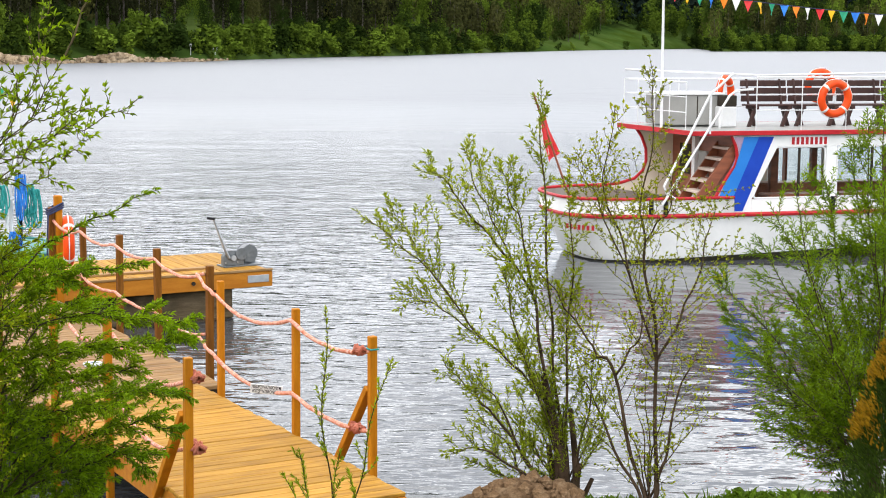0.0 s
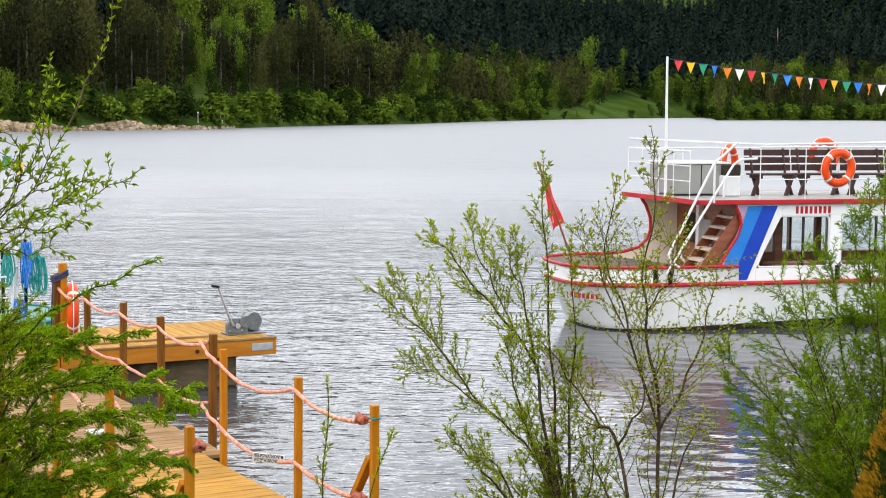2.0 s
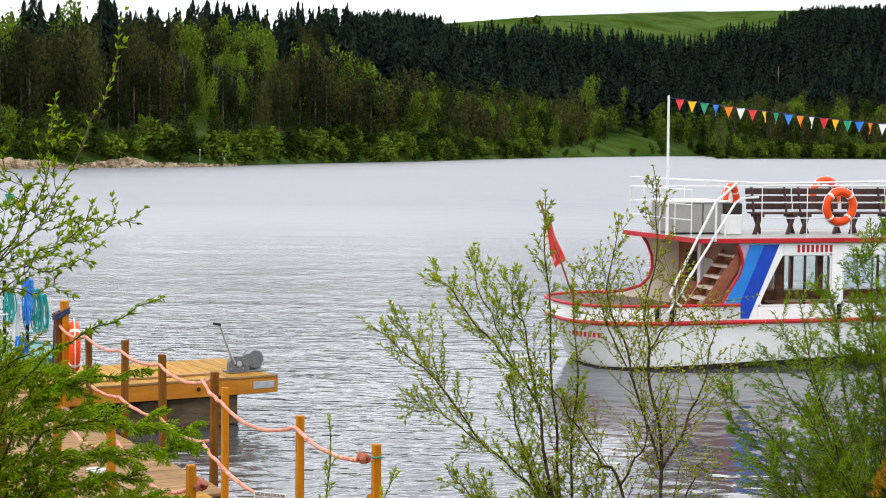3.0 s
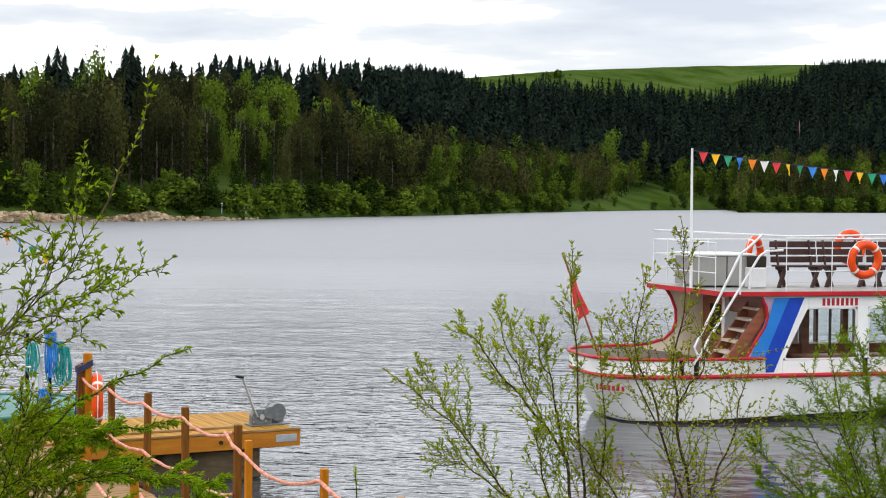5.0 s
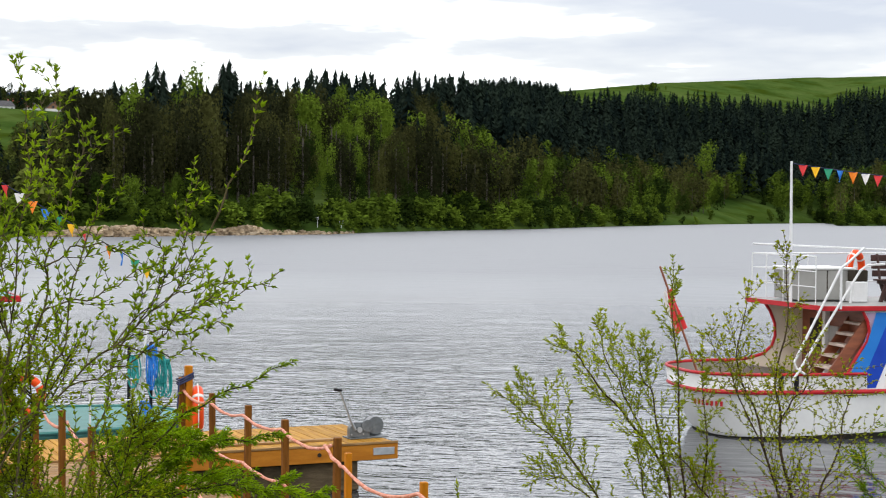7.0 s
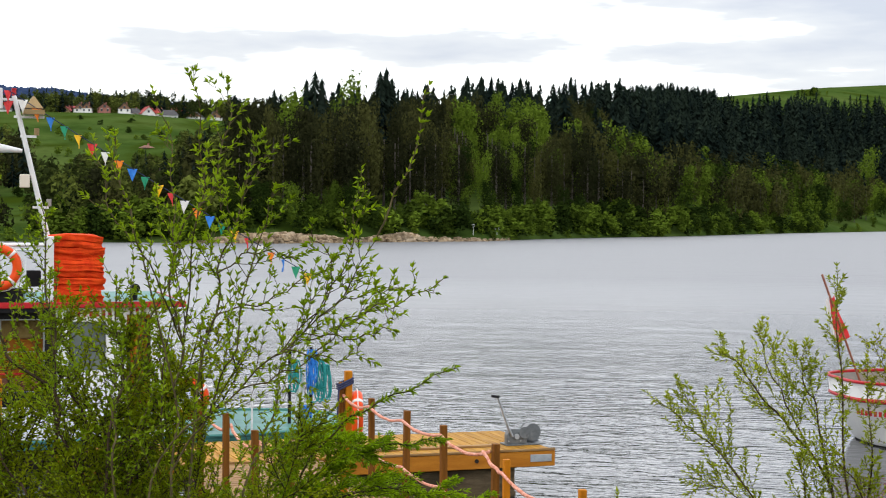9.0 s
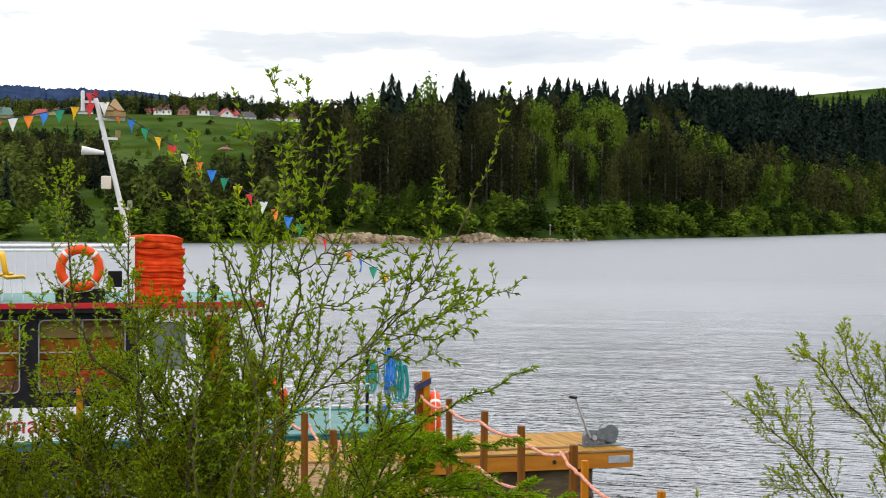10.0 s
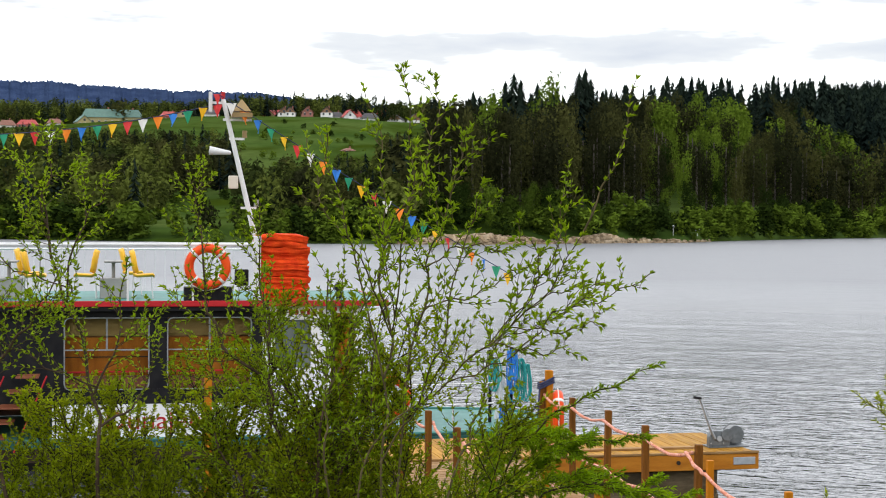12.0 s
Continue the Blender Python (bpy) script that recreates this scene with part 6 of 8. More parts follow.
# ---- near plants ----
class Plant:
    """Collects tapered twigs and folded leaves of one plant."""

    def __init__(self, seed):
        self.rng = random.Random(seed)
        self.wv, self.wf, self.lv, self.lf, self.nodes = [], [], [], [], []

    def limb(self, pts, r0, r1, sides=5):
        base, n = len(self.wv), len(pts)
        side = None
        for i, p in enumerate(pts):
            d = (pts[min(i + 1, n - 1)] - pts[max(i - 1, 0)]).normalized()
            side = d.orthogonal().normalized() if side is None else (side - d * side.dot(d)).normalized()
            up = d.cross(side)
            r = r0 + (r1 - r0) * i / (n - 1)
            for k in range(sides):
                a = 6.2832 * k / sides
                self.wv.append(p + (side * math.cos(a) + up * math.sin(a)) * r)
        for i in range(n - 1):
            for k in range(sides):
                a, b = base + i * sides + k, base + i * sides + (k + 1) % sides
                self.wf += [(a, b, b + sides), (a, b + sides, a + sides)]

    def leaf(self, p, d, length, width, curl=0.25):
        rng = self.rng
        s = d.cross(Vector((rng.gauss(0, 0.5), rng.gauss(0, 0.5), 1))).normalized()
        n = s.cross(d).normalized()
        i = len(self.lv)
        m = p + d * length * 0.45
        self.lv += [p, m + s * width + n * width * 0.5, p + d * length - n * length * curl, m - s * width + n * width * 0.5]
        self.lf += [(i, i + 1, i + 2), (i, i + 2, i + 3)]

    def dress(self, pts, step, length, width, spread, start=0.0, cluster=1, up=0.0):
        """Leaves along a twig."""
        rng = self.rng
        total = sum((b - a).length for a, b in zip(pts, pts[1:]))
        dist, want, turn = 0.0, total * start + step * rng.random(), rng.uniform(0, 6.28)
        for a, b in zip(pts, pts[1:]):
            seg = (b - a).length
            d = (b - a).normalized()
            while want <= dist + seg and seg > 0:
                p = a.lerp(b, (want - dist) / seg)
                for _ in range(cluster):
                    turn += 2.4 + rng.uniform(-0.5, 0.5)
                    o = d.orthogonal().normalized()
                    o.rotate(Matrix.Rotation(turn, 3, d))
                    v = (d + o * spread * rng.uniform(0.6, 1.3) + Vector((0, 0, up))).normalized()
                    self.leaf(p, v, length * rng.uniform(0.55, 1.15), width * rng.uniform(0.7, 1.15))
                want += step * rng.uniform(0.7, 1.3)
            dist += seg
        p, d = pts[-1], (pts[-1] - pts[-2]).normalized()
        for k in range(3):
            v = (d + Vector((rng.gauss(0, 0.3), rng.gauss(0, 0.3), rng.gauss(0, 0.3)))).normalized()
            self.leaf(p, v, length * rng.uniform(0.7, 1.1), width)

    def curve(self, a, b, bow, n=12, wobble=0.02):
        """A bent line from a to b; bow pulls its middle."""
        c = a.lerp(b, 0.5) + bow
        ph = self.rng.uniform(0, 9)
        out = []
        for i in range(n + 1):
            t = i / n
            p = a * (1 - t) ** 2 + c * 2 * t * (1 - t) + b * t * t
            k = wobble * math.sin(math.pi * t)
            out.append(p + Vector((math.sin(t * 9 + ph), math.cos(t * 7 + ph), 0.3 * math.sin(t * 11 + ph))) * k)
        return out

    def fork(self, q, d, side, ln, style, r):
        """A side twig from q, with its leaves."""
        end = q + (d * 0.85 + side * 0.8 + Vector((0, 0, style["rise"]))).normalized() * ln
        tw = self.curve(q, end, (Vector((0, 0, -style["droop"])) + side * 0.12) * ln, 4, 0.025 * ln)
        self.limb(tw, r, 0.0013, 3)
        self.dress(tw, style["step"], style["leaf"][0], style["leaf"][1], style["spread"], 0.12, style["cluster"], style["up"])
        return tw

    def finish(self, name, label, category, base, bark, leaf_material, group=""):
        t = thing(name, Matrix.Translation(base), label, category, group)
        o = np.array(base)
        part_mesh("woody_frame", tri_mesh("woody_frame", np.array([tuple(v) for v in self.wv]) - o, self.wf), bark, t, "", True)
        part_mesh("leaves", tri_mesh("leaves", np.array([tuple(v) for v in self.lv]) - o, self.lf), leaf_material, t)["kind"] = "stuff"
        return t


def shrub(seed, name, label, base, tips, bark, leaf_material, r0=0.014, bow=0.25, twigs=9, twig_len=0.35, step=0.05, leaf=(0.05, 0.012),
          spread=0.8, cluster=1, twig_from=0.25, up=0.0, rise=0.5, droop=0.0, base_spread=0.08, sub=0, category="shrub", extra=0):
    """A many-stemmed shrub: a stem to each tip, side twigs, and leaves."""
    p = Plant(seed)
    rng = p.rng
    base = Vector(base)
    all_tips = [Vector(t) for t in tips]
    for _ in range(extra):
        a, b = rng.choice(all_tips[:len(tips)]), rng.choice(all_tips[:len(tips)])
        c = a.lerp(b, rng.random())
        all_tips.append(base.lerp(c, rng.uniform(0.55, 0.95)) + Vector((rng.gauss(0, 0.1), rng.gauss(0, 0.25), rng.gauss(0, 0.06))))
    for tip in all_tips:
        b0 = base + Vector((rng.gauss(0, base_spread), rng.gauss(0, base_spread), 0))
        out = tip - b0
        pull = Vector((-out.x * 0.5, -out.y * 0.5, out.z * 0.25)) * bow * 2
        stem = p.curve(b0, tip, pull, 14, 0.02 * out.length)
        L = out.length
        p.limb(stem, r0 * (0.5 + 0.35 * L), 0.0022, 6)
        p.dress(stem, step, leaf[0], leaf[1], spread, 0.45, cluster, up)
        for k in range(int(twigs * (0.5 + 0.5 * L))):
            u = twig_from + (0.97 - twig_from) * rng.random()
            i = min(int(u * 14), 13)
            q = stem[i].lerp(stem[i + 1], u * 14 - i)
            d = (stem[i + 1] - stem[i]).normalized()
            side = d.orthogonal().normalized()
            side.rotate(Matrix.Rotation(rng.uniform(0, 6.28), 3, d))
            ln = twig_len * (1.15 - 0.75 * u) * rng.uniform(0.5, 1.3)
            end = q + (d * 0.8 + side * 0.75 + Vector((0, 0, rise))).normalized() * ln
            tw = p.curve(q, end, Vector((0, 0, -0.1 - droop)) * ln, 4, 0.02 * ln)
            p.limb(tw, 0.0045 * (0.5 + ln), 0.0014, 3)
            p.dress(tw, step, leaf[0], leaf[1], spread, 0.08, cluster, up)
            for _ in range(sub):
                w = rng.uniform(0.2, 0.85)
                j = min(int(w * 4), 3)
                s0 = tw[j]
                dd = (tw[j + 1] - tw[j]).normalized()
                s2 = dd.orthogonal().normalized()
                s2.rotate(Matrix.Rotation(rng.uniform(0, 6.28), 3, dd))
                l2 = ln * rng.uniform(0.3, 0.6)
                e2 = s0 + (dd + s2 * 0.7 + Vector((0, 0, rise * 0.6))).normalized() * l2
                t2 = p.curve(s0, e2, Vector((0, 0, -0.1 - droop)) * l2, 3, 0.01)
                p.limb(t2, 0.0022, 0.001, 3)
                p.dress(t2, step, leaf[0], leaf[1], spread, 0.1, cluster, up)
    return p.finish(name, label, category, base, bark, leaf_material)


def ground_at(x, y):
    return (x, y, bank(x, y) - 0.03)


def spline(points, n=6):
    """A smooth line through the points."""
    p = [Vector(q) for q in points]
    p = [p[0] * 2 - p[1]] + p + [p[-1] * 2 - p[-2]]
    out = []
    for i in range(1, len(p) - 2):
        for k in range(n):
            t = k / n
            out.append(0.5 * (2 * p[i] + (p[i + 1] - p[i - 1]) * t + (2 * p[i - 1] - 5 * p[i] + 4 * p[i + 1] - p[i + 2]) * t * t
                              + (3 * p[i] - p[i - 1] - 3 * p[i + 1] + p[i + 2]) * t ** 3))
    return out + [p[-2]]


def bough(p, points, style, root=None):
    """A bent bough, joined to the plant where it starts, with forking side twigs and leaves at the nodes."""
    rng = p.rng
    points = [Vector(q) for q in points]
    thick = style["r0"]
    if root is not None:
        points.insert(0, Vector(root) + Vector((rng.gauss(0, 0.04), rng.gauss(0, 0.04), 0)))
    else:
        near = min(p.nodes, key=lambda q: (q[0] - points[0]).length)
        points[0] = near[0].copy()
        thick = max(near[1] * 0.8, style.get("thick", 0.0028))
    line = spline(points)
    wob, ph = style.get("wobble", 0.012), rng.uniform(0, 9)
    line = [q + Vector((math.sin(i * 0.9 + ph), math.cos(i * 1.3 + ph), math.sin(i * 1.7 + ph))) * wob * min(1, i / 4) for i, q in enumerate(line)]
    n = len(line) - 1
    total = sum((b - a).length for a, b in zip(line, line[1:]))
    p.limb(line, thick, 0.002, 5)
    for i, q in enumerate(line):
        p.nodes.append((q, thick + (0.002 - thick) * i / n))
    lf, step = style["leaf"], style["step"]
    first = style["bare"] if root is not None else 0.1
    p.dress(line, step, lf[0], lf[1], style["spread"], max(first, 0.25), style["cluster"], style["up"])
    count = int(style["twigs"] * total * (1 - first) + rng.random())
    for k in range(count):
        u = first + (0.96 - first) * (k + rng.random()) / count
        i = min(int(u * n), n - 1)
        q = line[i].lerp(line[i + 1], u * n - i)
        d = (line[i + 1] - line[i]).normalized()
        side = d.orthogonal().normalized()
        side.rotate(Matrix.Rotation(rng.uniform(0, 6.28), 3, d))
        side.z *= style["flat"]
        side.y *= 0.75
        ln = style["twig"] * (1.2 - 1.0 * u) * rng.uniform(0.45, 1.35)
        tw = p.fork(q, d, side, ln, style, max(0.002, thick * (1 - u) * 0.35))
        for _ in range(style["sub"]):
            w = rng.randrange(1, 4)
            dd = (tw[w + 1] - tw[w]).normalized()
            s2 = dd.orthogonal().normalized()
            s2.rotate(Matrix.Rotation(rng.uniform(0, 6.28), 3, dd))
            s2.z *= style["flat"]
            p.fork(tw[w], dd, s2, ln * rng.uniform(0.3, 0.65), style, 0.0017)


TALL = Plant(21)
TALL_BASE = ground_at(-2.22, 7.18)
TALL_STYLE = dict(r0=0.0062, bare=0.3, twigs=7, twig=0.38, sub=1, rise=0.25, droop=0.05, flat=0.9, step=0.042, leaf=(0.033, 0.0059), spread=0.75, cluster=3, up=0.3)
bough(TALL, [(-2.23, 7.18, 3.04), (-2.24, 7.25, 3.46), (-2.25, 7.31, 3.72), (-2.32, 7.36, 3.97), (-2.18, 7.48, 4.31), (-2.14, 7.56, 4.54), (-2.15, 7.63, 4.73)], TALL_STYLE, TALL_BASE)
bough(TALL, [(-2.34, 7.14, 2.98), (-2.06, 7.24, 3.44), (-1.69, 7.34, 3.77), (-1.47, 7.4, 4.09)], TALL_STYLE, TALL_BASE)
bough(TALL, [(-1.47, 7.4, 4.09), (-1.36, 7.42, 4.36), (-1.27, 7.44, 4.69)], {**TALL_STYLE, "twigs": 5, "twig": 0.1, "sub": 0, "thick": 0.0045})
bough(TALL, [(-1.88, 7.29, 3.6), (-1.72, 7.48, 3.7), (-1.52, 7.67, 3.79), (-1.28, 7.86, 3.91)], {**TALL_STYLE, "twigs": 12, "twig": 0.3})
bough(TALL, [(-2.22, 7.19, 3.67), (-2.12, 7.09, 4.08), (-2.05, 6.98, 4.41), (-2.06, 6.84, 4.71)], {**TALL_STYLE, "twigs": 5, "twig": 0.3})
bough(TALL, [(-2.22, 7.19, 3.76), (-2.25, 7.21, 4.1), (-2.26, 7.24, 4.37), (-2.34, 7.25, 4.67)], {**TALL_STYLE, "twigs": 5, "twig": 0.3})
bough(TALL, [(-2.21, 7.19, 3.63), (-2.31, 7.12, 3.98), (-2.4, 7.04, 4.28), (-2.42, 7.0, 4.5)], {**TALL_STYLE, "twigs": 5, "twig": 0.3})
bough(TALL, [(-2.22, 7.19, 3.49), (-2.37, 7.23, 3.97), (-2.54, 7.26, 4.23), (-2.62, 7.33, 4.48)], {**TALL_STYLE, "twigs": 5, "twig": 0.3})
bough(TALL, [(-2.23, 7.18, 3.21), (-2.07, 7.16, 3.45), (-1.97, 7.11, 3.68), (-1.85, 7.07, 4.12), (-1.78, 7.01, 4.27)], TALL_STYLE)
bough(TALL, [(-2.42, 7.11, 2.98), (-2.48, 7.18, 3.36), (-2.44, 7.29, 3.59), (-2.32, 7.42, 3.96), (-2.32, 7.51, 4.17)], TALL_STYLE, TALL_BASE)
bough(TALL, [(-2.19, 7.2, 3.03), (-2.09, 7.24, 3.8), (-2.06, 7.26, 4.03), (-1.97, 7.29, 4.29), (-1.96, 7.31, 4.54)], TALL_STYLE, TALL_BASE)
bough(TALL, [(-1.99, 7.26, 2.99), (-1.92, 7.4, 3.29), (-1.91, 7.53, 3.48), (-1.89, 7.66, 3.67)], TALL_STYLE, TALL_BASE)
bough(TALL, [(-1.77, 7.32, 3.67), (-1.6, 7.35, 3.97), (-1.54, 7.36, 4.23), (-1.52, 7.36, 4.36)], {**TALL_STYLE, "twigs": 8, "twig": 0.16})
bough(TALL, [(-1.84, 7.3, 3.64), (-1.64, 7.33, 3.9), (-1.66, 7.31, 4.04), (-1.73, 7.27, 4.13)], {**TALL_STYLE, "twigs": 8, "twig": 0.16})
bough(TALL, [(-1.69, 7.34, 3.75), (-1.55, 7.47, 3.87), (-1.4, 7.61, 3.88)], {**TALL_STYLE, "twigs": 10, "twig": 0.22})
bough(TALL, [(-1.74, 7.33, 3.67), (-1.53, 7.27, 3.71), (-1.37, 7.21, 3.75)], {**TALL_STYLE, "twigs": 10, "twig": 0.22})
bough(TALL, [(-1.8, 7.31, 3.61), (-1.63, 7.41, 3.61), (-1.54, 7.48, 3.66)], {**TALL_STYLE, "twigs": 10, "twig": 0.22})
bough(TALL, [(-1.99, 7.26, 3.49), (-1.75, 7.22, 3.59), (-1.53, 7.17, 3.78), (-1.36, 7.11, 3.87)], {**TALL_STYLE, "twigs": 10, "twig": 0.22})
bough(TALL, [(-2.06, 7.24, 3.76), (-1.9, 7.42, 3.85), (-1.75, 7.58, 3.96)], {**TALL_STYLE, "twigs": 10, "twig": 0.22})
bough(TALL, [(-2.08, 7.23, 3.97), (-1.9, 7.18, 4.04), (-1.72, 7.13, 4.01)], {**TALL_STYLE, "twigs": 10, "twig": 0.22})
TALL.finish("tall_shrub", "tall open shrub with fresh pointed green leaves on the bank", "shrub", Vector(TALL_BASE), M_TWIG_PALE, M_LEAF_BUSH)

LOOSE = Plant(22)
LOOSE_BASE = ground_at(-3.45, 7.15)
LOOSE_STYLE = dict(r0=0.010, bare=0.3, twigs=10, twig=0.36, sub=2, rise=0.2, droop=0.05, flat=0.9, step=0.026, leaf=(0.026, 0.0056), spread=0.85, cluster=2, up=0.2)
bough(LOOSE, [(-3.49, 7.17, 3.01), (-3.54, 7.2, 3.43), (-3.67, 7.18, 3.83), (-3.76, 7.18, 4.11), (-3.77, 7.23, 4.36), (-3.78, 7.27, 4.53)], LOOSE_STYLE, LOOSE_BASE)
bough(LOOSE, [(-3.69, 7.06, 4.11), (-3.81, 7.22, 4.25), (-4.03, 7.31, 4.43)], LOOSE_STYLE)
bough(LOOSE, [(-3.62, 7.1, 3.82), (-3.57, 7.09, 4.02), (-3.47, 7.11, 4.19), (-3.42, 7.1, 4.3)], LOOSE_STYLE)
bough(LOOSE, [(-2.86, 7.48, 3.2), (-3.08, 7.49, 3.59), (-3.18, 7.54, 3.82), (-3.25, 7.61, 4.19), (-3.29, 7.7, 4.37)], LOOSE_STYLE, LOOSE_BASE)
bough(LOOSE, [(-3.5, 7.17, 3.24), (-3.41, 7.41, 3.38), (-3.43, 7.59, 3.64)], LOOSE_STYLE)
bough(LOOSE, [(-3.86, 6.96, 3.26), (-3.72, 6.94, 3.65), (-3.62, 6.9, 3.76), (-3.51, 6.87, 3.92)], LOOSE_STYLE, LOOSE_BASE)
bough(LOOSE, [(-3.5, 7.17, 3.39), (-3.44, 7.25, 3.66), (-3.45, 7.3, 3.96)], LOOSE_STYLE)
bough(LOOSE, [(-2.78, 7.51, 2.99), (-2.87, 7.53, 3.58), (-2.93, 7.57, 3.87), (-2.97, 7.61, 4.21)], LOOSE_STYLE, LOOSE_BASE)
bough(LOOSE, [(-3.64, 7.09, 3.85), (-3.92, 7.13, 3.94), (-4.15, 7.19, 4.11)], LOOSE_STYLE)
bough(LOOSE, [(-3.51, 7.16, 3.42), (-3.75, 7.08, 3.54), (-3.95, 7.01, 3.73), (-4.07, 6.98, 4.04)], LOOSE_STYLE)
LOOSE_FOOT = ground_at(-2.72, 7.5)
bough(LOOSE, [(-2.62, 7.42, 2.9), (-2.56, 7.45, 3.5), (-2.6, 7.5, 3.9)], {**LOOSE_STYLE, "twigs": 14}, LOOSE_FOOT)
bough(LOOSE, [(-2.72, 7.42, 2.9), (-2.82, 7.4, 3.4), (-2.86, 7.45, 3.84)], {**LOOSE_STYLE, "twigs": 14}, LOOSE_FOOT)
bough(LOOSE, [(-2.6, 7.5, 2.8), (-2.42, 7.5, 3.3), (-2.36, 7.52, 3.8)], {**LOOSE_STYLE, "twigs": 14}, LOOSE_FOOT)
bough(LOOSE, [(-2.9, 7.4, 2.8), (-3.05, 7.4, 3.2), (-3.1, 7.42, 3.6)], {**LOOSE_STYLE, "twigs": 14}, LOOSE_FOOT)
LOOSE.finish("tall_shrub", "loose shrub with small young leaves before the moored boat", "shrub", Vector(LOOSE_BASE), M_BARK, M_LEAF_BUSH)

FEATHERY = Plant(23)
FEATHERY_BASE = ground_at(-2.25, 9.1)
FEATHERY_STYLE = dict(r0=0.009, bare=0.3, twigs=25, twig=0.3, sub=3, rise=-0.02, droop=-0.03, flat=0.3, step=0.0112, leaf=(0.032, 0.0042), spread=0.95, cluster=2, up=0.1)
bough(FEATHERY, [(-2.31, 9.0, 2.41), (-2.08, 8.94, 3.04), (-1.76, 8.89, 3.27), (-1.38, 8.84, 3.46)], {**FEATHERY_STYLE, "twigs": 6, "twig": 0.10, "sub": 1, "step": 0.016, "leaf": (0.040, 0.0052), "up": 0.3}, FEATHERY_BASE)
bough(FEATHERY, [(-2.32, 9.0, 2.12), (-2.06, 9.07, 2.91), (-1.74, 9.14, 3.02), (-1.48, 9.19, 3.05)], {**FEATHERY_STYLE, "twigs": 7, "twig": 0.2}, FEATHERY_BASE)
bough(FEATHERY, [(-2.29, 9.0, 2.12), (-2.01, 9.08, 2.74), (-1.58, 9.17, 2.77), (-1.28, 9.22, 2.73)], FEATHERY_STYLE, FEATHERY_BASE)
bough(FEATHERY, [(-2.25, 9.02, 1.94), (-1.96, 9.09, 2.56), (-1.55, 9.18, 2.63), (-1.27, 9.23, 2.66)], FEATHERY_STYLE, FEATHERY_BASE)
bough(FEATHERY, [(-2.25, 9.02, 1.88), (-1.95, 9.25, 2.26), (-1.64, 9.47, 2.33), (-1.36, 9.68, 2.26)], FEATHERY_STYLE, FEATHERY_BASE)
bough(FEATHERY, [(-2.2, 9.03, 1.82), (-1.83, 9.07, 2.16), (-1.57, 9.08, 2.26), (-1.34, 9.07, 2.22)], FEATHERY_STYLE, FEATHERY_BASE)
bough(FEATHERY, [(-2.2, 9.03, 1.82), (-1.85, 9.02, 2.02), (-1.61, 8.98, 2.13), (-1.44, 8.92, 2.07)], FEATHERY_STYLE, FEATHERY_BASE)
bough(FEATHERY, [(-2.35, 8.99, 2.12), (-2.17, 9.05, 2.8), (-1.98, 9.1, 2.96), (-1.8, 9.15, 3.01)], FEATHERY_STYLE, FEATHERY_BASE)
bough(FEATHERY, [(-2.45, 8.96, 2.13), (-2.34, 9.04, 2.91), (-2.16, 9.14, 3.04), (-2.01, 9.22, 3.03)], FEATHERY_STYLE, FEATHERY_BASE)
bough(FEATHERY, [(-2.4, 8.97, 1.95), (-2.32, 9.15, 2.66), (-2.11, 9.36, 2.74), (-1.8, 9.58, 2.8)], FEATHERY_STYLE, FEATHERY_BASE)
bough(FEATHERY, [(-2.35, 8.99, 1.89), (-2.08, 9.09, 2.39), (-1.81, 9.18, 2.48), (-1.57, 9.26, 2.5)], FEATHERY_STYLE, FEATHERY_BASE)
bough(FEATHERY, [(-2.35, 8.99, 1.83), (-2.11, 8.97, 2.24), (-1.83, 8.96, 2.36), (-1.57, 8.94, 2.37)], FEATHERY_STYLE, FEATHERY_BASE)
bough(FEATHERY, [(-2.51, 8.94, 1.99), (-2.42, 9.12, 2.67), (-2.32, 9.29, 2.93), (-2.25, 9.46, 3.04)], FEATHERY_STYLE, FEATHERY_BASE)
bough(FEATHERY, [(-2.41, 8.97, 1.83), (-2.26, 9.01, 2.43), (-2.1, 9.05, 2.57), (-1.88, 9.1, 2.62)], FEATHERY_STYLE, FEATHERY_BASE)
bough(FEATHERY, [(-2.3, 9.0, 1.77), (-2.1, 9.12, 2.0), (-1.95, 9.22, 2.06), (-1.77, 9.32, 1.98)], FEATHERY_STYLE, FEATHERY_BASE)
for _ in range(34):   # inner sprays round the foot
    out = Vector((FEATHERY.rng.uniform(-0.75, 0.45), FEATHERY.rng.gauss(0, 0.25), FEATHERY.rng.uniform(0.35, 1.05)))
    foot = Vector(FEATHERY_BASE)
    bough(FEATHERY, [foot + Vector((out.x * 0.3, out.y * 0.3, out.z * 0.6)), foot + out * 0.8, foot + out + Vector((0.1, 0, 0))], FEATHERY_STYLE, FEATHERY_BASE)
FEATHERY.finish("feathery_shrub", "dense vivid green shrub with layered feathery sprays", "shrub", Vector(FEATHERY_BASE), M_TWIG, M_LEAF_FEATHER)

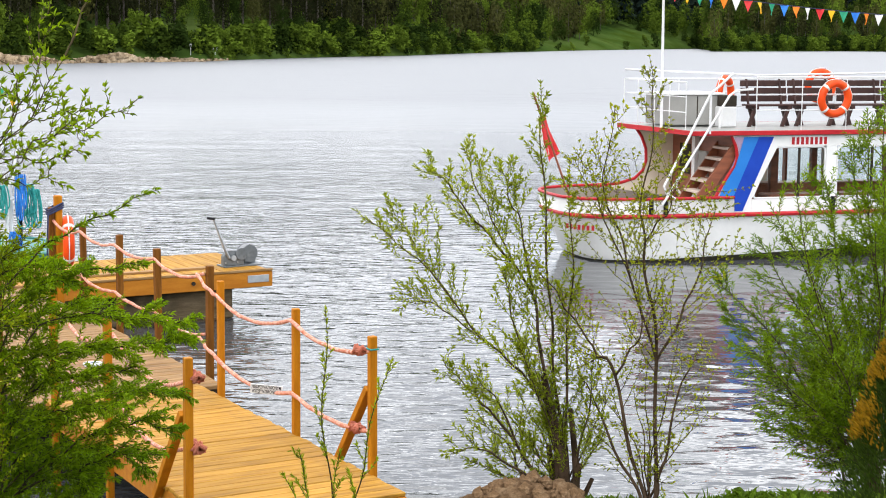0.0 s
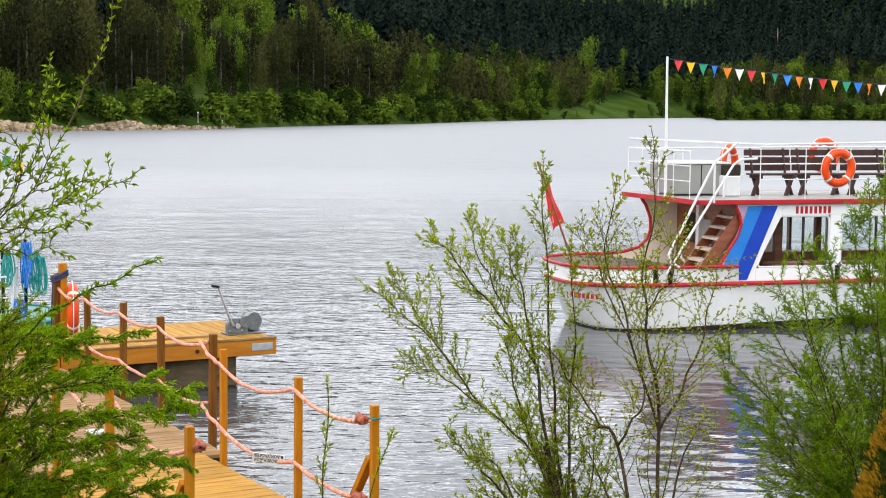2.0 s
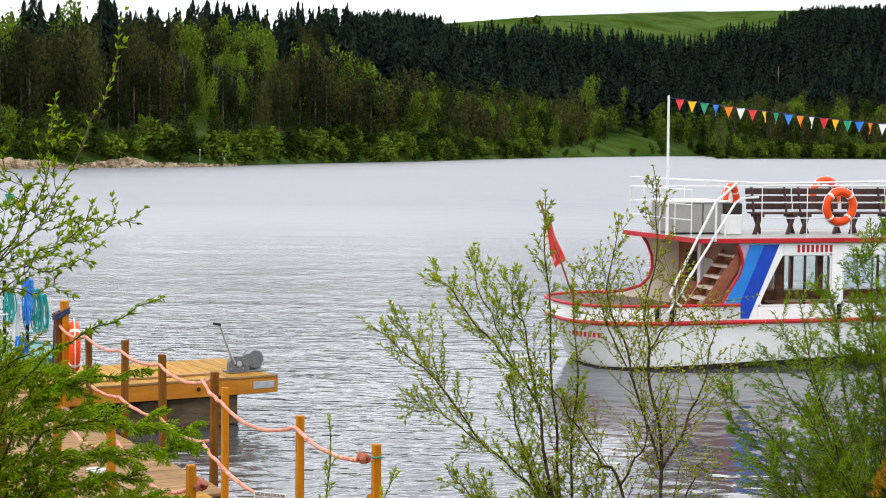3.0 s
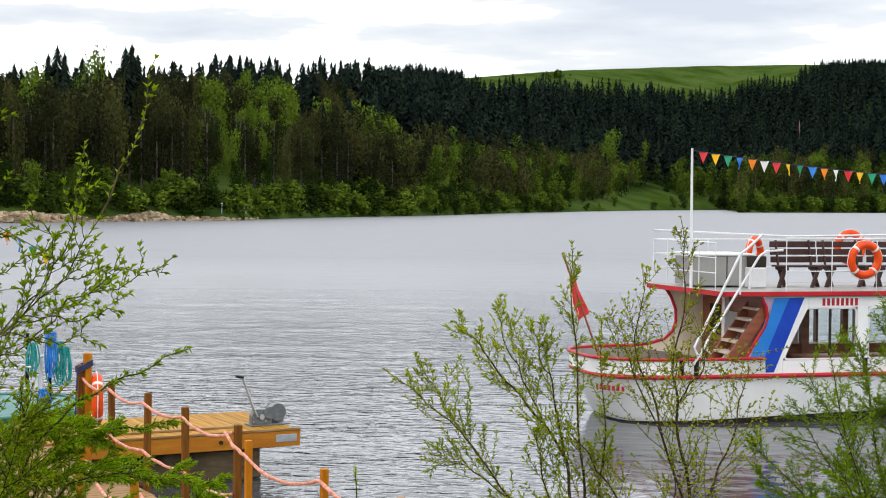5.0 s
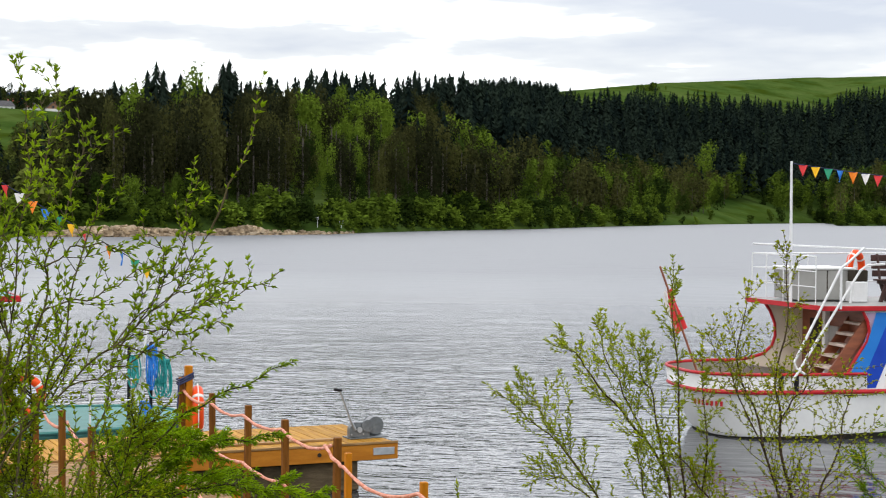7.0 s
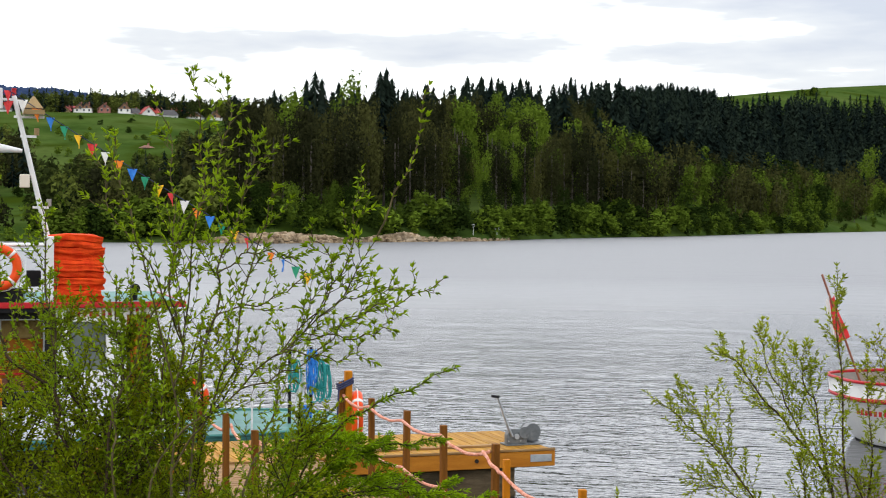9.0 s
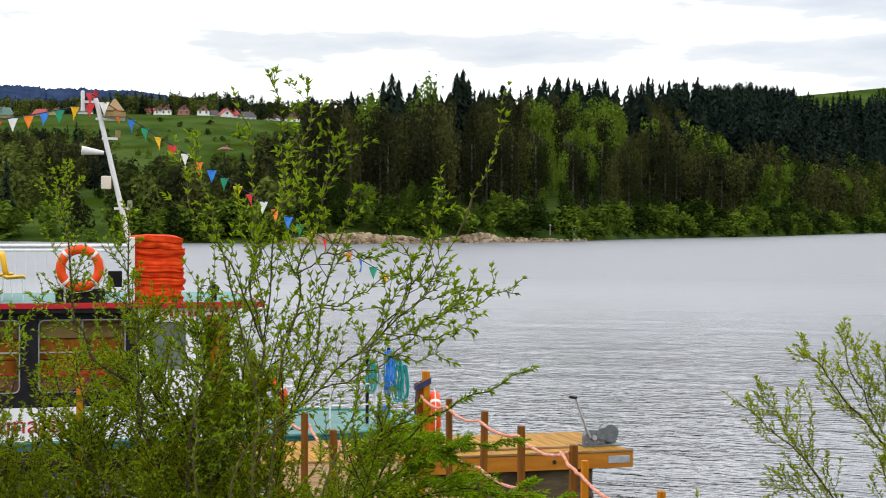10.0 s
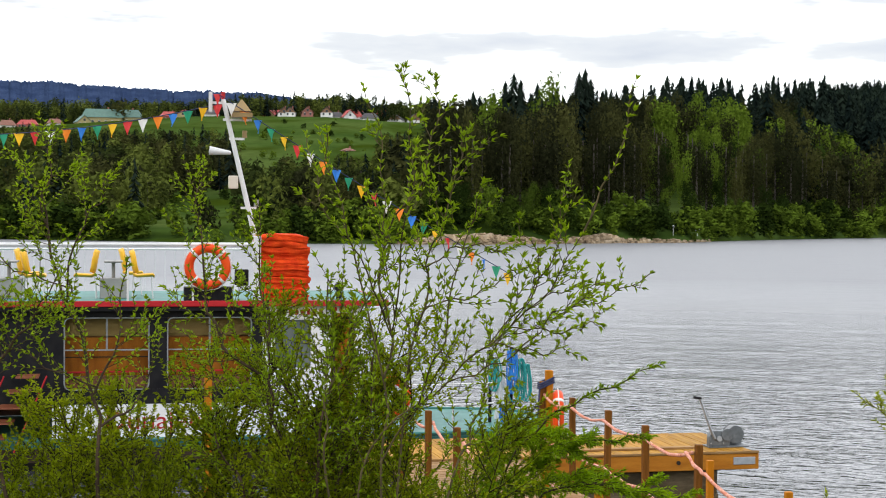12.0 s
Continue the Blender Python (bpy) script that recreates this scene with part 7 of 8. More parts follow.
LOW_B = [(-2.9, 7.7, 3.5), (-3.3, 7.9, 3.55), (-2.6, 7.6, 3.72), (-3.7, 7.7, 3.4), (-3.1, 7.5, 3.3), (-4.1, 7.8, 3.3), (-4.4, 7.5, 3.2), (-3.6, 7.4, 3.2), (-4.8, 7.7, 3.35), (-2.3, 7.7, 3.7), (-2.05, 7.6, 3.66), (-2.5, 7.9, 3.5), (-1.85, 7.8, 3.35), (-3.0, 7.8, 3.75), (-2.75, 7.4, 3.2), (-3.9, 7.5, 3.3)]
for k, (x, lo, hi) in enumerate(((-2.35, 0, 6), (-3.1, 0, 10), (-4.0, 3, 16))):
    near_tips = [t for t in LOW_B if abs(t[0] - x) < 0.85]
    shrub(40 + k, "low_shrub", "dense low shrub with small yellow-green leaves on the bank", ground_at(x, 7.7), near_tips, M_TWIG, M_LEAF_LOW,
          r0=0.0045, bow=0.1, twigs=19, twig_len=0.5, step=0.0185, leaf=(0.026, 0.0055), spread=0.85, cluster=2, twig_from=0.3, rise=0.25, up=0.15, sub=4, base_spread=0.35, extra=12)
WILLOW = Plant(25)
WILLOW_BASE = ground_at(0.92, 13.1)
WILLOW_STYLE = dict(r0=0.018, bare=0.38, twigs=17, twig=0.38, sub=2, rise=0.4, droop=0.05, flat=1.0, step=0.027, leaf=(0.044, 0.0062), spread=0.8, cluster=2, up=0.15)
bough(WILLOW, [(0.93, 13.08, 0.82), (0.81, 13.09, 1.3), (0.63, 13.1, 1.62), (0.27, 13.11, 1.95), (-0.2, 13.11, 2.52), (-0.68, 13.09, 2.9)], WILLOW_STYLE, WILLOW_BASE)
bough(WILLOW, [(0.88, 13.09, 0.8), (0.73, 13.06, 1.81), (0.61, 13.04, 2.36), (0.26, 13.02, 2.78), (0.01, 12.99, 3.1), (-0.18, 12.95, 3.28)], WILLOW_STYLE, WILLOW_BASE)
bough(WILLOW, [(0.53, 13.11, 2.54), (0.35, 13.16, 2.83), (0.22, 13.2, 3.08), (0.13, 13.24, 3.37)], WILLOW_STYLE)
bough(WILLOW, [(0.95, 13.08, 0.82), (0.83, 13.13, 1.66), (0.78, 13.18, 2.34), (0.72, 13.22, 3.22), (0.69, 13.26, 3.83)], WILLOW_STYLE, WILLOW_BASE)
bough(WILLOW, [(0.64, 13.1, 2.28), (0.56, 13.05, 2.78), (0.46, 12.99, 3.02), (0.41, 12.93, 3.25)], WILLOW_STYLE)
bough(WILLOW, [(0.74, 13.1, 0.84), (0.38, 13.11, 1.33), (0.19, 13.1, 1.54), (-0.03, 13.1, 1.77)], WILLOW_STYLE, WILLOW_BASE)
bough(WILLOW, [(0.67, 13.1, 0.82), (0.31, 13.08, 1.08), (0.04, 13.04, 1.07)], WILLOW_STYLE, WILLOW_BASE)
bough(WILLOW, [(0.71, 13.1, 0.82), (0.44, 13.01, 1.39), (0.23, 12.92, 1.7)], WILLOW_STYLE, WILLOW_BASE)
bough(WILLOW, [(0.97, 13.08, 0.82), (1.06, 12.99, 1.32), (1.11, 12.9, 1.81)], WILLOW_STYLE, WILLOW_BASE)
bough(WILLOW, [(0.27, 13.12, 1.94), (-0.08, 13.26, 2.16), (-0.32, 13.4, 2.14)], WILLOW_STYLE)
bough(WILLOW, [(0.05, 13.12, 2.21), (-0.23, 13.24, 2.6), (-0.42, 13.35, 2.91)], WILLOW_STYLE)
bough(WILLOW, [(0.93, 13.08, 0.85), (0.91, 13.06, 1.73), (0.94, 13.04, 2.47), (0.9, 13.02, 3.27)], WILLOW_STYLE, WILLOW_BASE)
bough(WILLOW, [(0.62, 13.11, 0.82), (0.52, 13.18, 1.04), (0.28, 13.26, 1.28)], WILLOW_STYLE, WILLOW_BASE)
bough(WILLOW, [(0.64, 13.1, 1.59), (0.5, 12.97, 2.13), (0.42, 12.84, 2.49)], WILLOW_STYLE)
for _ in range(20):   # short leafy shoots round the foot
    out = Vector((WILLOW.rng.gauss(-0.16, 0.3), WILLOW.rng.gauss(0, 0.2), WILLOW.rng.uniform(0.35, 1.5)))
    foot = Vector(WILLOW_BASE)
    bough(WILLOW, [foot + Vector((out.x * 0.3, out.y * 0.3, out.z * 0.5)), foot + out], {**WILLOW_STYLE, "r0": 0.010, "twigs": 10, "twig": 0.22, "bare": 0.4}, WILLOW_BASE)
for dx, dy, h, r in ((-0.16, -0.05, 0.42, 0.030), (-0.06, 0.04, 0.62, 0.036), (0.05, -0.04, 0.5, 0.034), (0.1, 0.05, 0.36, 0.028), (-0.24, 0.03, 0.3, 0.024)):   # old stools
    foot = Vector(WILLOW_BASE) + Vector((dx, dy, -0.05))
    WILLOW.limb(spline([foot, foot + Vector((dx * 0.4, 0.02, h * 0.5)), foot + Vector((dx * 1.1, 0, h))], 4), r, r * 0.6, 7)
WILLOW.limb(spline([Vector((0.94, 13.08, 0.6)), Vector((0.9, 13.08, 0.95)), Vector((0.83, 13.07, 1.3)), Vector((0.74, 13.06, 1.66))], 5), 0.05, 0.024, 8)
WILLOW.limb(spline([Vector((1.0, 13.1, 0.6)), Vector((1.0, 13.1, 0.95)), Vector((0.95, 13.1, 1.4))], 5), 0.036, 0.018, 8)
WILLOW.finish("willow_shrub", "grey-green willow shrub with slender leafy rods beside the soil heap", "shrub", Vector(WILLOW_BASE), M_BARK, M_LEAF_WILLOW)

YOUNG = Plant(26)
YOUNG_BASE = ground_at(1.52, 12.85)
YOUNG_STYLE = dict(r0=0.019, bare=0.3, twigs=17, twig=0.5, sub=3, rise=0.2, droop=0.0, flat=1.0, step=0.046, leaf=(0.029, 0.0078), spread=0.9, cluster=2, up=0.1, wobble=0.015)
bough(YOUNG, [(1.56, 12.82, 0.83), (1.56, 12.87, 1.82), (1.47, 12.93, 2.56), (1.44, 12.98, 2.97), (1.52, 13.02, 3.57), (1.48, 13.08, 4.04)], YOUNG_STYLE, YOUNG_BASE)
bough(YOUNG, [(1.55, 12.82, 1.83), (1.78, 12.79, 2.3), (1.88, 12.78, 2.67), (1.94, 12.78, 2.99)], YOUNG_STYLE)
bough(YOUNG, [(1.47, 12.83, 0.83), (1.25, 12.9, 1.71), (1.09, 12.97, 1.9), (0.86, 13.03, 2.25), (0.61, 13.1, 2.53)], YOUNG_STYLE, YOUNG_BASE)
bough(YOUNG, [(1.24, 12.85, 1.72), (1.41, 12.77, 2.02), (1.42, 12.7, 2.41)], YOUNG_STYLE)
bough(YOUNG, [(1.48, 12.83, 1.82), (1.32, 12.82, 2.57), (1.14, 12.81, 3.16), (1.22, 12.78, 3.68)], YOUNG_STYLE)
bough(YOUNG, [(1.58, 12.81, 0.88), (1.63, 12.77, 1.15), (1.75, 12.73, 1.75), (1.84, 12.68, 1.93)], YOUNG_STYLE, YOUNG_BASE)
bough(YOUNG, [(1.43, 12.83, 0.84), (1.12, 13.01, 1.47), (0.99, 13.16, 1.75)], YOUNG_STYLE, YOUNG_BASE)
bough(YOUNG, [(1.35, 12.84, 2.5), (1.12, 12.85, 2.95), (0.94, 12.84, 3.29)], YOUNG_STYLE)
bough(YOUNG, [(1.44, 12.83, 2.67), (1.61, 12.81, 2.96), (1.65, 12.8, 3.25)], YOUNG_STYLE)
for _ in range(7):   # thin bare shoots round the foot
    out = Vector((YOUNG.rng.gauss(0, 0.22), YOUNG.rng.gauss(0, 0.15), YOUNG.rng.uniform(0.5, 1.5)))
    foot = Vector(YOUNG_BASE)
    bough(YOUNG, [foot + Vector((out.x * 0.3, out.y * 0.3, out.z * 0.5)), foot + out], {**YOUNG_STYLE, "r0": 0.007, "twigs": 5, "twig": 0.2}, YOUNG_BASE)
YOUNG.finish("young_tree", "thin young tree with dark bare stems and sparse small leaves", "tree", Vector(YOUNG_BASE), M_BARK, M_LEAF_YOUNG)

RIGHT = [(2.04, 13.6, 2.39), (2.12, 13.71, 2.15), (2.22, 13.03, 1.94), (2.36, 13.28, 1.69), (2.47, 13.59, 1.31), (2.55, 13.19, 1.18), (2.46, 13.34, 2.93), (2.53, 12.87, 3.13), (2.4, 13.42, 2.66), (2.88, 13.52, 3.2), (3.06, 13.4, 3.4), (3.19, 13.42, 3.64), (3.27, 13.21, 3.86), (2.68, 13.01, 2.56), (3.08, 13.35, 2.69), (3.19, 12.86, 3.13), (2.83, 13.46, 1.7), (3.37, 12.68, 3.47)]
shrub(27, "willow_shrub", "dense bright green willow shrub leaning over the water", ground_at(3.35, 13.2), RIGHT, M_BARK, M_LEAF_SPRAY,
      r0=0.008, bow=0.1, twigs=14, twig_len=0.46, step=0.019, leaf=(0.048, 0.0046), spread=0.85, cluster=2, twig_from=0.25, rise=0.05, sub=2, extra=9)
SAPLING = [(-0.73, 10.76, 2.54), (-0.33, 10.65, 2.25), (-0.88, 10.66, 1.69), (-0.64, 10.67, 1.69), (-0.98, 10.71, 1.53)]
shrub(28, "willow_sapling", "thin willow sapling with narrow leaves before the gangway", ground_at(-0.72, 10.7), SAPLING, M_TWIG, M_LEAF_WILLOW,
      r0=0.006, bow=0.08, twigs=7, twig_len=0.15, step=0.022, leaf=(0.042, 0.006), spread=0.6, cluster=2, twig_from=0.2, up=0.3, base_spread=0.03)


def thuja(x, y, h, w, seed):
    """A dense conifer of flat upright sprays, bronze at the tips of one side."""
    rng = random.Random(seed)
    z0 = bank(x, y) - 0.03
    t = thing("thuja", pose(x, y, z0), "dense dark thuja with orange-bronze outer sprays", "conifer")
    part("trunk", tube([(0, 0, 0), (0.02, 0, h * 0.5), (0, 0.01, h * 0.8)], [0.05, 0.035, 0.012], 7), M_BARK, t)
    for name, material, count, inner in (("inner_sprays", M_LEAF_THUJA, 13000, True), ("bronze_sprays", M_LEAF_BRONZE, 4200, False)):
        v, f = [], []
        for _ in range(count):
            u = rng.random() ** 0.8
            a = rng.uniform(0, 6.283) if inner else rng.gauss(math.pi * 1.12, 0.8)
            if not inner:
                u = rng.uniform(0.4, 0.98)
                if noise.noise(Vector((a * 2.4, u * 7, 5))) + rng.gauss(0, 0.15) < 0.0:
                    continue
            rad = w * (1 - u) ** 0.6 * (rng.uniform(0.55, 0.97) if inner else rng.uniform(0.88, 1.04))
            rad *= 1 + 0.18 * noise.noise(Vector((a * 1.5, u * 5, seed)))
            p = Vector((math.cos(a) * rad, math.sin(a) * rad, 0.08 + u * h * 0.93))
            d = Vector((math.cos(a) * 0.7 + rng.gauss(0, 0.3), math.sin(a) * 0.7 + rng.gauss(0, 0.3), 0.9 + rng.gauss(0, 0.3))).normalized()
            s = d.cross(Vector((rng.gauss(0, 1), rng.gauss(0, 1), rng.gauss(0, 1)))).normalized()
            ln, wd = rng.uniform(0.03, 0.07), rng.uniform(0.004, 0.010)
            i = len(v)
            v += [p, p + d * ln * 0.5 + s * wd, p + d * ln, p + d * ln * 0.5 - s * wd]
            f += [(i, i + 1, i + 2), (i, i + 2, i + 3)]
        part_mesh(name, tri_mesh(name, np.array([tuple(q) for q in v]), f), material, t)["kind"] = "stuff"


thuja(3.10, 11.75, 1.56, 0.50, 3)


# ---- grass on the bank ----
def bank_grass():
    rng = random.Random(31)
    v, f = [], []
    for _ in range(22000):
        x = rng.uniform(-4.5, 5.0)
        y = bank_edge(x) - abs(rng.gauss(0.0, 1.1)) - 0.02
        if -2.3 < x < -0.3 and y > 12.2:
            continue
        z = bank(x, y) - 0.01
        h = rng.uniform(0.03, 0.09) * (1.5 if rng.random() < 0.15 else 1)
        a = rng.uniform(0, 6.28)
        c, s, w = math.cos(a), math.sin(a), rng.uniform(0.003, 0.009)
        bx, by = rng.gauss(0, 0.35) * h, rng.gauss(0, 0.35) * h
        i = len(v)
        v += [(x - c * w, y - s * w, z), (x + c * w, y + s * w, z), (x + bx * 0.4 + c * w, y + by * 0.4 + s * w, z + h * 0.6), (x + bx, y + by, z + h)]
        f += [(i, i + 1, i + 2), (i, i + 2, i + 3)]
    for _ in range(2600):   # rosettes of broad weed leaves
        x = rng.uniform(-4.5, 5.0)
        y = bank_edge(x) - abs(rng.gauss(0.0, 0.8)) - 0.03
        if -2.3 < x < -0.3 and y > 12.2 or noise.noise(Vector((x * 1.7, y * 1.7, 4))) < -0.1:
            continue
        z, turn = bank(x, y) - 0.01, rng.uniform(0, 6.28)
        for k in range(5):
            g, ln, lift = turn + k * 1.257 + rng.gauss(0, 0.2), rng.uniform(0.05, 0.11), rng.uniform(0.3, 1.1)
            c, s, w = math.cos(g), math.sin(g), ln * 0.22
            i = len(v)
            v += [(x, y, z), (x + c * ln * 0.55 - s * w, y + s * ln * 0.55 + c * w, z + ln * lift * 0.7), (x + c * ln, y + s * ln, z + ln * lift * 0.8), (x + c * ln * 0.55 + s * w, y + s * ln * 0.55 - c * w, z + ln * lift * 0.7)]
            f += [(i, i + 1, i + 2), (i, i + 2, i + 3)]
    tagged(part_mesh("grass", tri_mesh("grass", np.array(v), f), M_LEAF_GRASS), "short green grass and weeds on the bank", "grass", kind="stuff")


bank_grass()


def soil_heap():
    bm = bmesh.new()
    rng = random.Random(12)
    bmesh.ops.create_icosphere(bm, subdivisions=5, radius=1)
    for v in bm.verts:
        d = v.co.copy()
        k = 1 + 0.22 * noise.noise(d * 2.2) + 0.14 * noise.noise(d * 6) + 0.13 * abs(noise.noise(d * 12)) + 0.09 * abs(noise.noise(d * 26)) - 0.08
        v.co = Vector((d.x * 0.52 * k, d.y * 0.45 * k, max(-0.1, d.z * 0.3 * k)))
    t = thing("soil_heap", pose(0.62, 12.62, bank(0.62, 12.62) - 0.02), "small heap of freshly dug brown soil", "soil")
    part("mound", bm, M_SOIL, t, "", True)
    for _ in range(270):
        a, r = rng.uniform(0, 6.28), 0.62 * rng.random() ** 0.6
        s = 0.014 + 0.06 * rng.random() ** 2
        bm = bmesh.new()
        bmesh.ops.create_icosphere(bm, subdivisions=1, radius=s)
        for v in bm.verts:
            v.co *= rng.uniform(0.7, 1.25)
        zz = max(0.02, 0.27 * math.sqrt(max(0.0, 1 - (r / 0.46) ** 2)) * (1 + 0.15 * rng.uniform(-1, 1)))
        o = part("clod", bm, M_SOIL, t)
        o.matrix_basis = pose(math.cos(a) * r, math.sin(a) * r * 0.9, zz, 0, 0, 0)


soil_heap()
log = thing("driftwood", pose(2.05, 12.95, bank(2.05, 12.95) + 0.03, 0, 0, 12), "weathered driftwood pole lying in the grass", "wood")
bm = tube([(-0.34, 0, 0.0), (-0.1, 0.02, 0.015), (0.15, -0.01, 0.01), (0.36, 0.03, 0.025)], [0.022, 0.03, 0.026, 0.016], 8)
part("pole", bm, M_BARK, log)


# ---- far shore: notice boards, houses, barn ----
def shore_board(a, d, h, w, red):
    x, y = place(a, shore(a) + d)
    s = thing("notice_board", pose(x, y, hill(a, d), 0, 0, a), "small white notice board on the far shore", "sign", "boards on the far shore")
    part("post", tube([(0, 0, -0.3), (0, 0, h)], 0.05, 6), M_WHITE_PLAIN, s)
    p = part("panel", boxed(-w / 2, w / 2, -0.1, -0.06, h - w * 1.2, h, 0.01), M_WHITE_PLAIN, s)
    if red:
        part("stripe", boxed(-w / 2, w / 2, -0.12, -0.102, h - w * 0.22, h), M_RED, p)


shore_board(8.0, 2.2, 1.9, 0.7, True)
shore_board(8.85, 2.4, 2.0, 0.32, False)

M_ROOF = {
    "red": mat("red_roof_sheet", [(0.28, 0.022, 0.018), (0.36, 0.04, 0.03)], scale=1, rough=0.6),
    "dark": mat("dark_shingle_roof", [(0.03, 0.03, 0.035), (0.07, 0.065, 0.065)], scale=1, rough=0.8),
    "green": mat("green_sheet_roof", [(0.045, 0.11, 0.085), (0.075, 0.16, 0.125)], scale=1, rough=0.6),
    "brown": mat("brown_tile_roof", [(0.15, 0.06, 0.04), (0.22, 0.1, 0.07)], scale=1, rough=0.8),
}
M_WALL = {
    "white": mat("white_render", [(0.66, 0.65, 0.63), (0.76, 0.75, 0.73)], scale=0.5, rough=0.9),
    "yellow": mat("yellow_render", [(0.36, 0.29, 0.13), (0.42, 0.35, 0.17)], scale=0.5, rough=0.9),
    "wood": mat("brown_log_wall", [(0.22, 0.11, 0.06), (0.32, 0.17, 0.09)], scale=0.5, rough=0.8),
    "pink": mat("pale_red_render", [(0.26, 0.1, 0.075), (0.32, 0.14, 0.11)], scale=0.5, rough=0.9),
}
M_PANE = mat("dark_window_pane", [(0.03, 0.035, 0.045), (0.06, 0.07, 0.08)], scale=1, rough=0.15)


def house(a, d, width, depth, wall_h, roof_h, wall, roof, turn=0, floors=1, label="", gable=True, size=0.6):
    x, y = place(a, shore(a) + d)
    h = thing("house", pose(x, y, hill(a, d) - 0.4, 0, 0, a + turn) @ Matrix.Scale(size, 4), label or f"{wall} walled village house with a {roof} pitched roof", "house", "village houses")
    w = part("wall", boxed(-width / 2, width / 2, -depth / 2, depth / 2, 0, wall_h), M_WALL[wall], h)
    bm = bmesh.new()
    if gable:   # the gable looks at the lake
        prism(bm, [(-width / 2, wall_h), (width / 2, wall_h), (0, wall_h + roof_h)], -depth / 2, depth / 2)
        part("gable", bm, M_WALL["wood"] if roof == "dark" else M_WALL[wall], h, "brown boarded gable" if roof == "dark" else "")
        for s in (-1, 1):
            bm = prism(bmesh.new(), [(s * (width / 2 + 0.5), wall_h - 0.5), (s * (width / 2 + 0.5), wall_h - 0.25), (0, wall_h + roof_h + 0.35), (0, wall_h + roof_h + 0.02)], -depth / 2 - 0.6, depth / 2 + 0.6)
            part("roof", bm, M_ROOF[roof], h)
    else:
        a0 = [(-width / 2 - 0.6, -depth / 2 - 0.6), (width / 2 + 0.6, -depth / 2 - 0.6), (width / 2 + 0.6, depth / 2 + 0.6), (-width / 2 - 0.6, depth / 2 + 0.6)]
        v = [bm.verts.new((px, py, wall_h)) for px, py in a0] + [bm.verts.new((-width / 2 + 1.5, 0, wall_h + roof_h)), bm.verts.new((width / 2 - 1.5, 0, wall_h + roof_h))]
        for q in ((0, 1, 5, 4), (1, 2, 5), (2, 3, 4, 5), (3, 0, 4), (3, 2, 1, 0)):
            bm.faces.new([v[i] for i in q])
        part("roof", bm, M_ROOF[roof], h)
    n = max(2, int(width / 2.6))
    for fl in range(floors):
        for i in range(n):
            wx = -width / 2 + width * (i + 0.5) / n
            win = part("window", boxed(wx - 0.5, wx + 0.5, -depth / 2 - 0.06, -depth / 2 - 0.01, 0.9 + fl * 2.7, 2.2 + fl * 2.7), M_PANE, h)
            part("window_frame", boxed(wx - 0.6, wx + 0.6, -depth / 2 - 0.04, -depth / 2 - 0.005, 2.2 + fl * 2.7, 2.34 + fl * 2.7), M_WHITE_PLAIN, win)
    if gable:
        part("window", boxed(-0.6, 0.6, -depth / 2 - 0.06, -depth / 2 - 0.01, wall_h + 0.3, wall_h + 1.6), M_PANE, h)
    part("chimney", boxed(width * 0.15, width * 0.15 + 0.6, 0.4, 1.0, wall_h + roof_h * 0.4, wall_h + roof_h + 0.9), M_WALL["pink"], h)


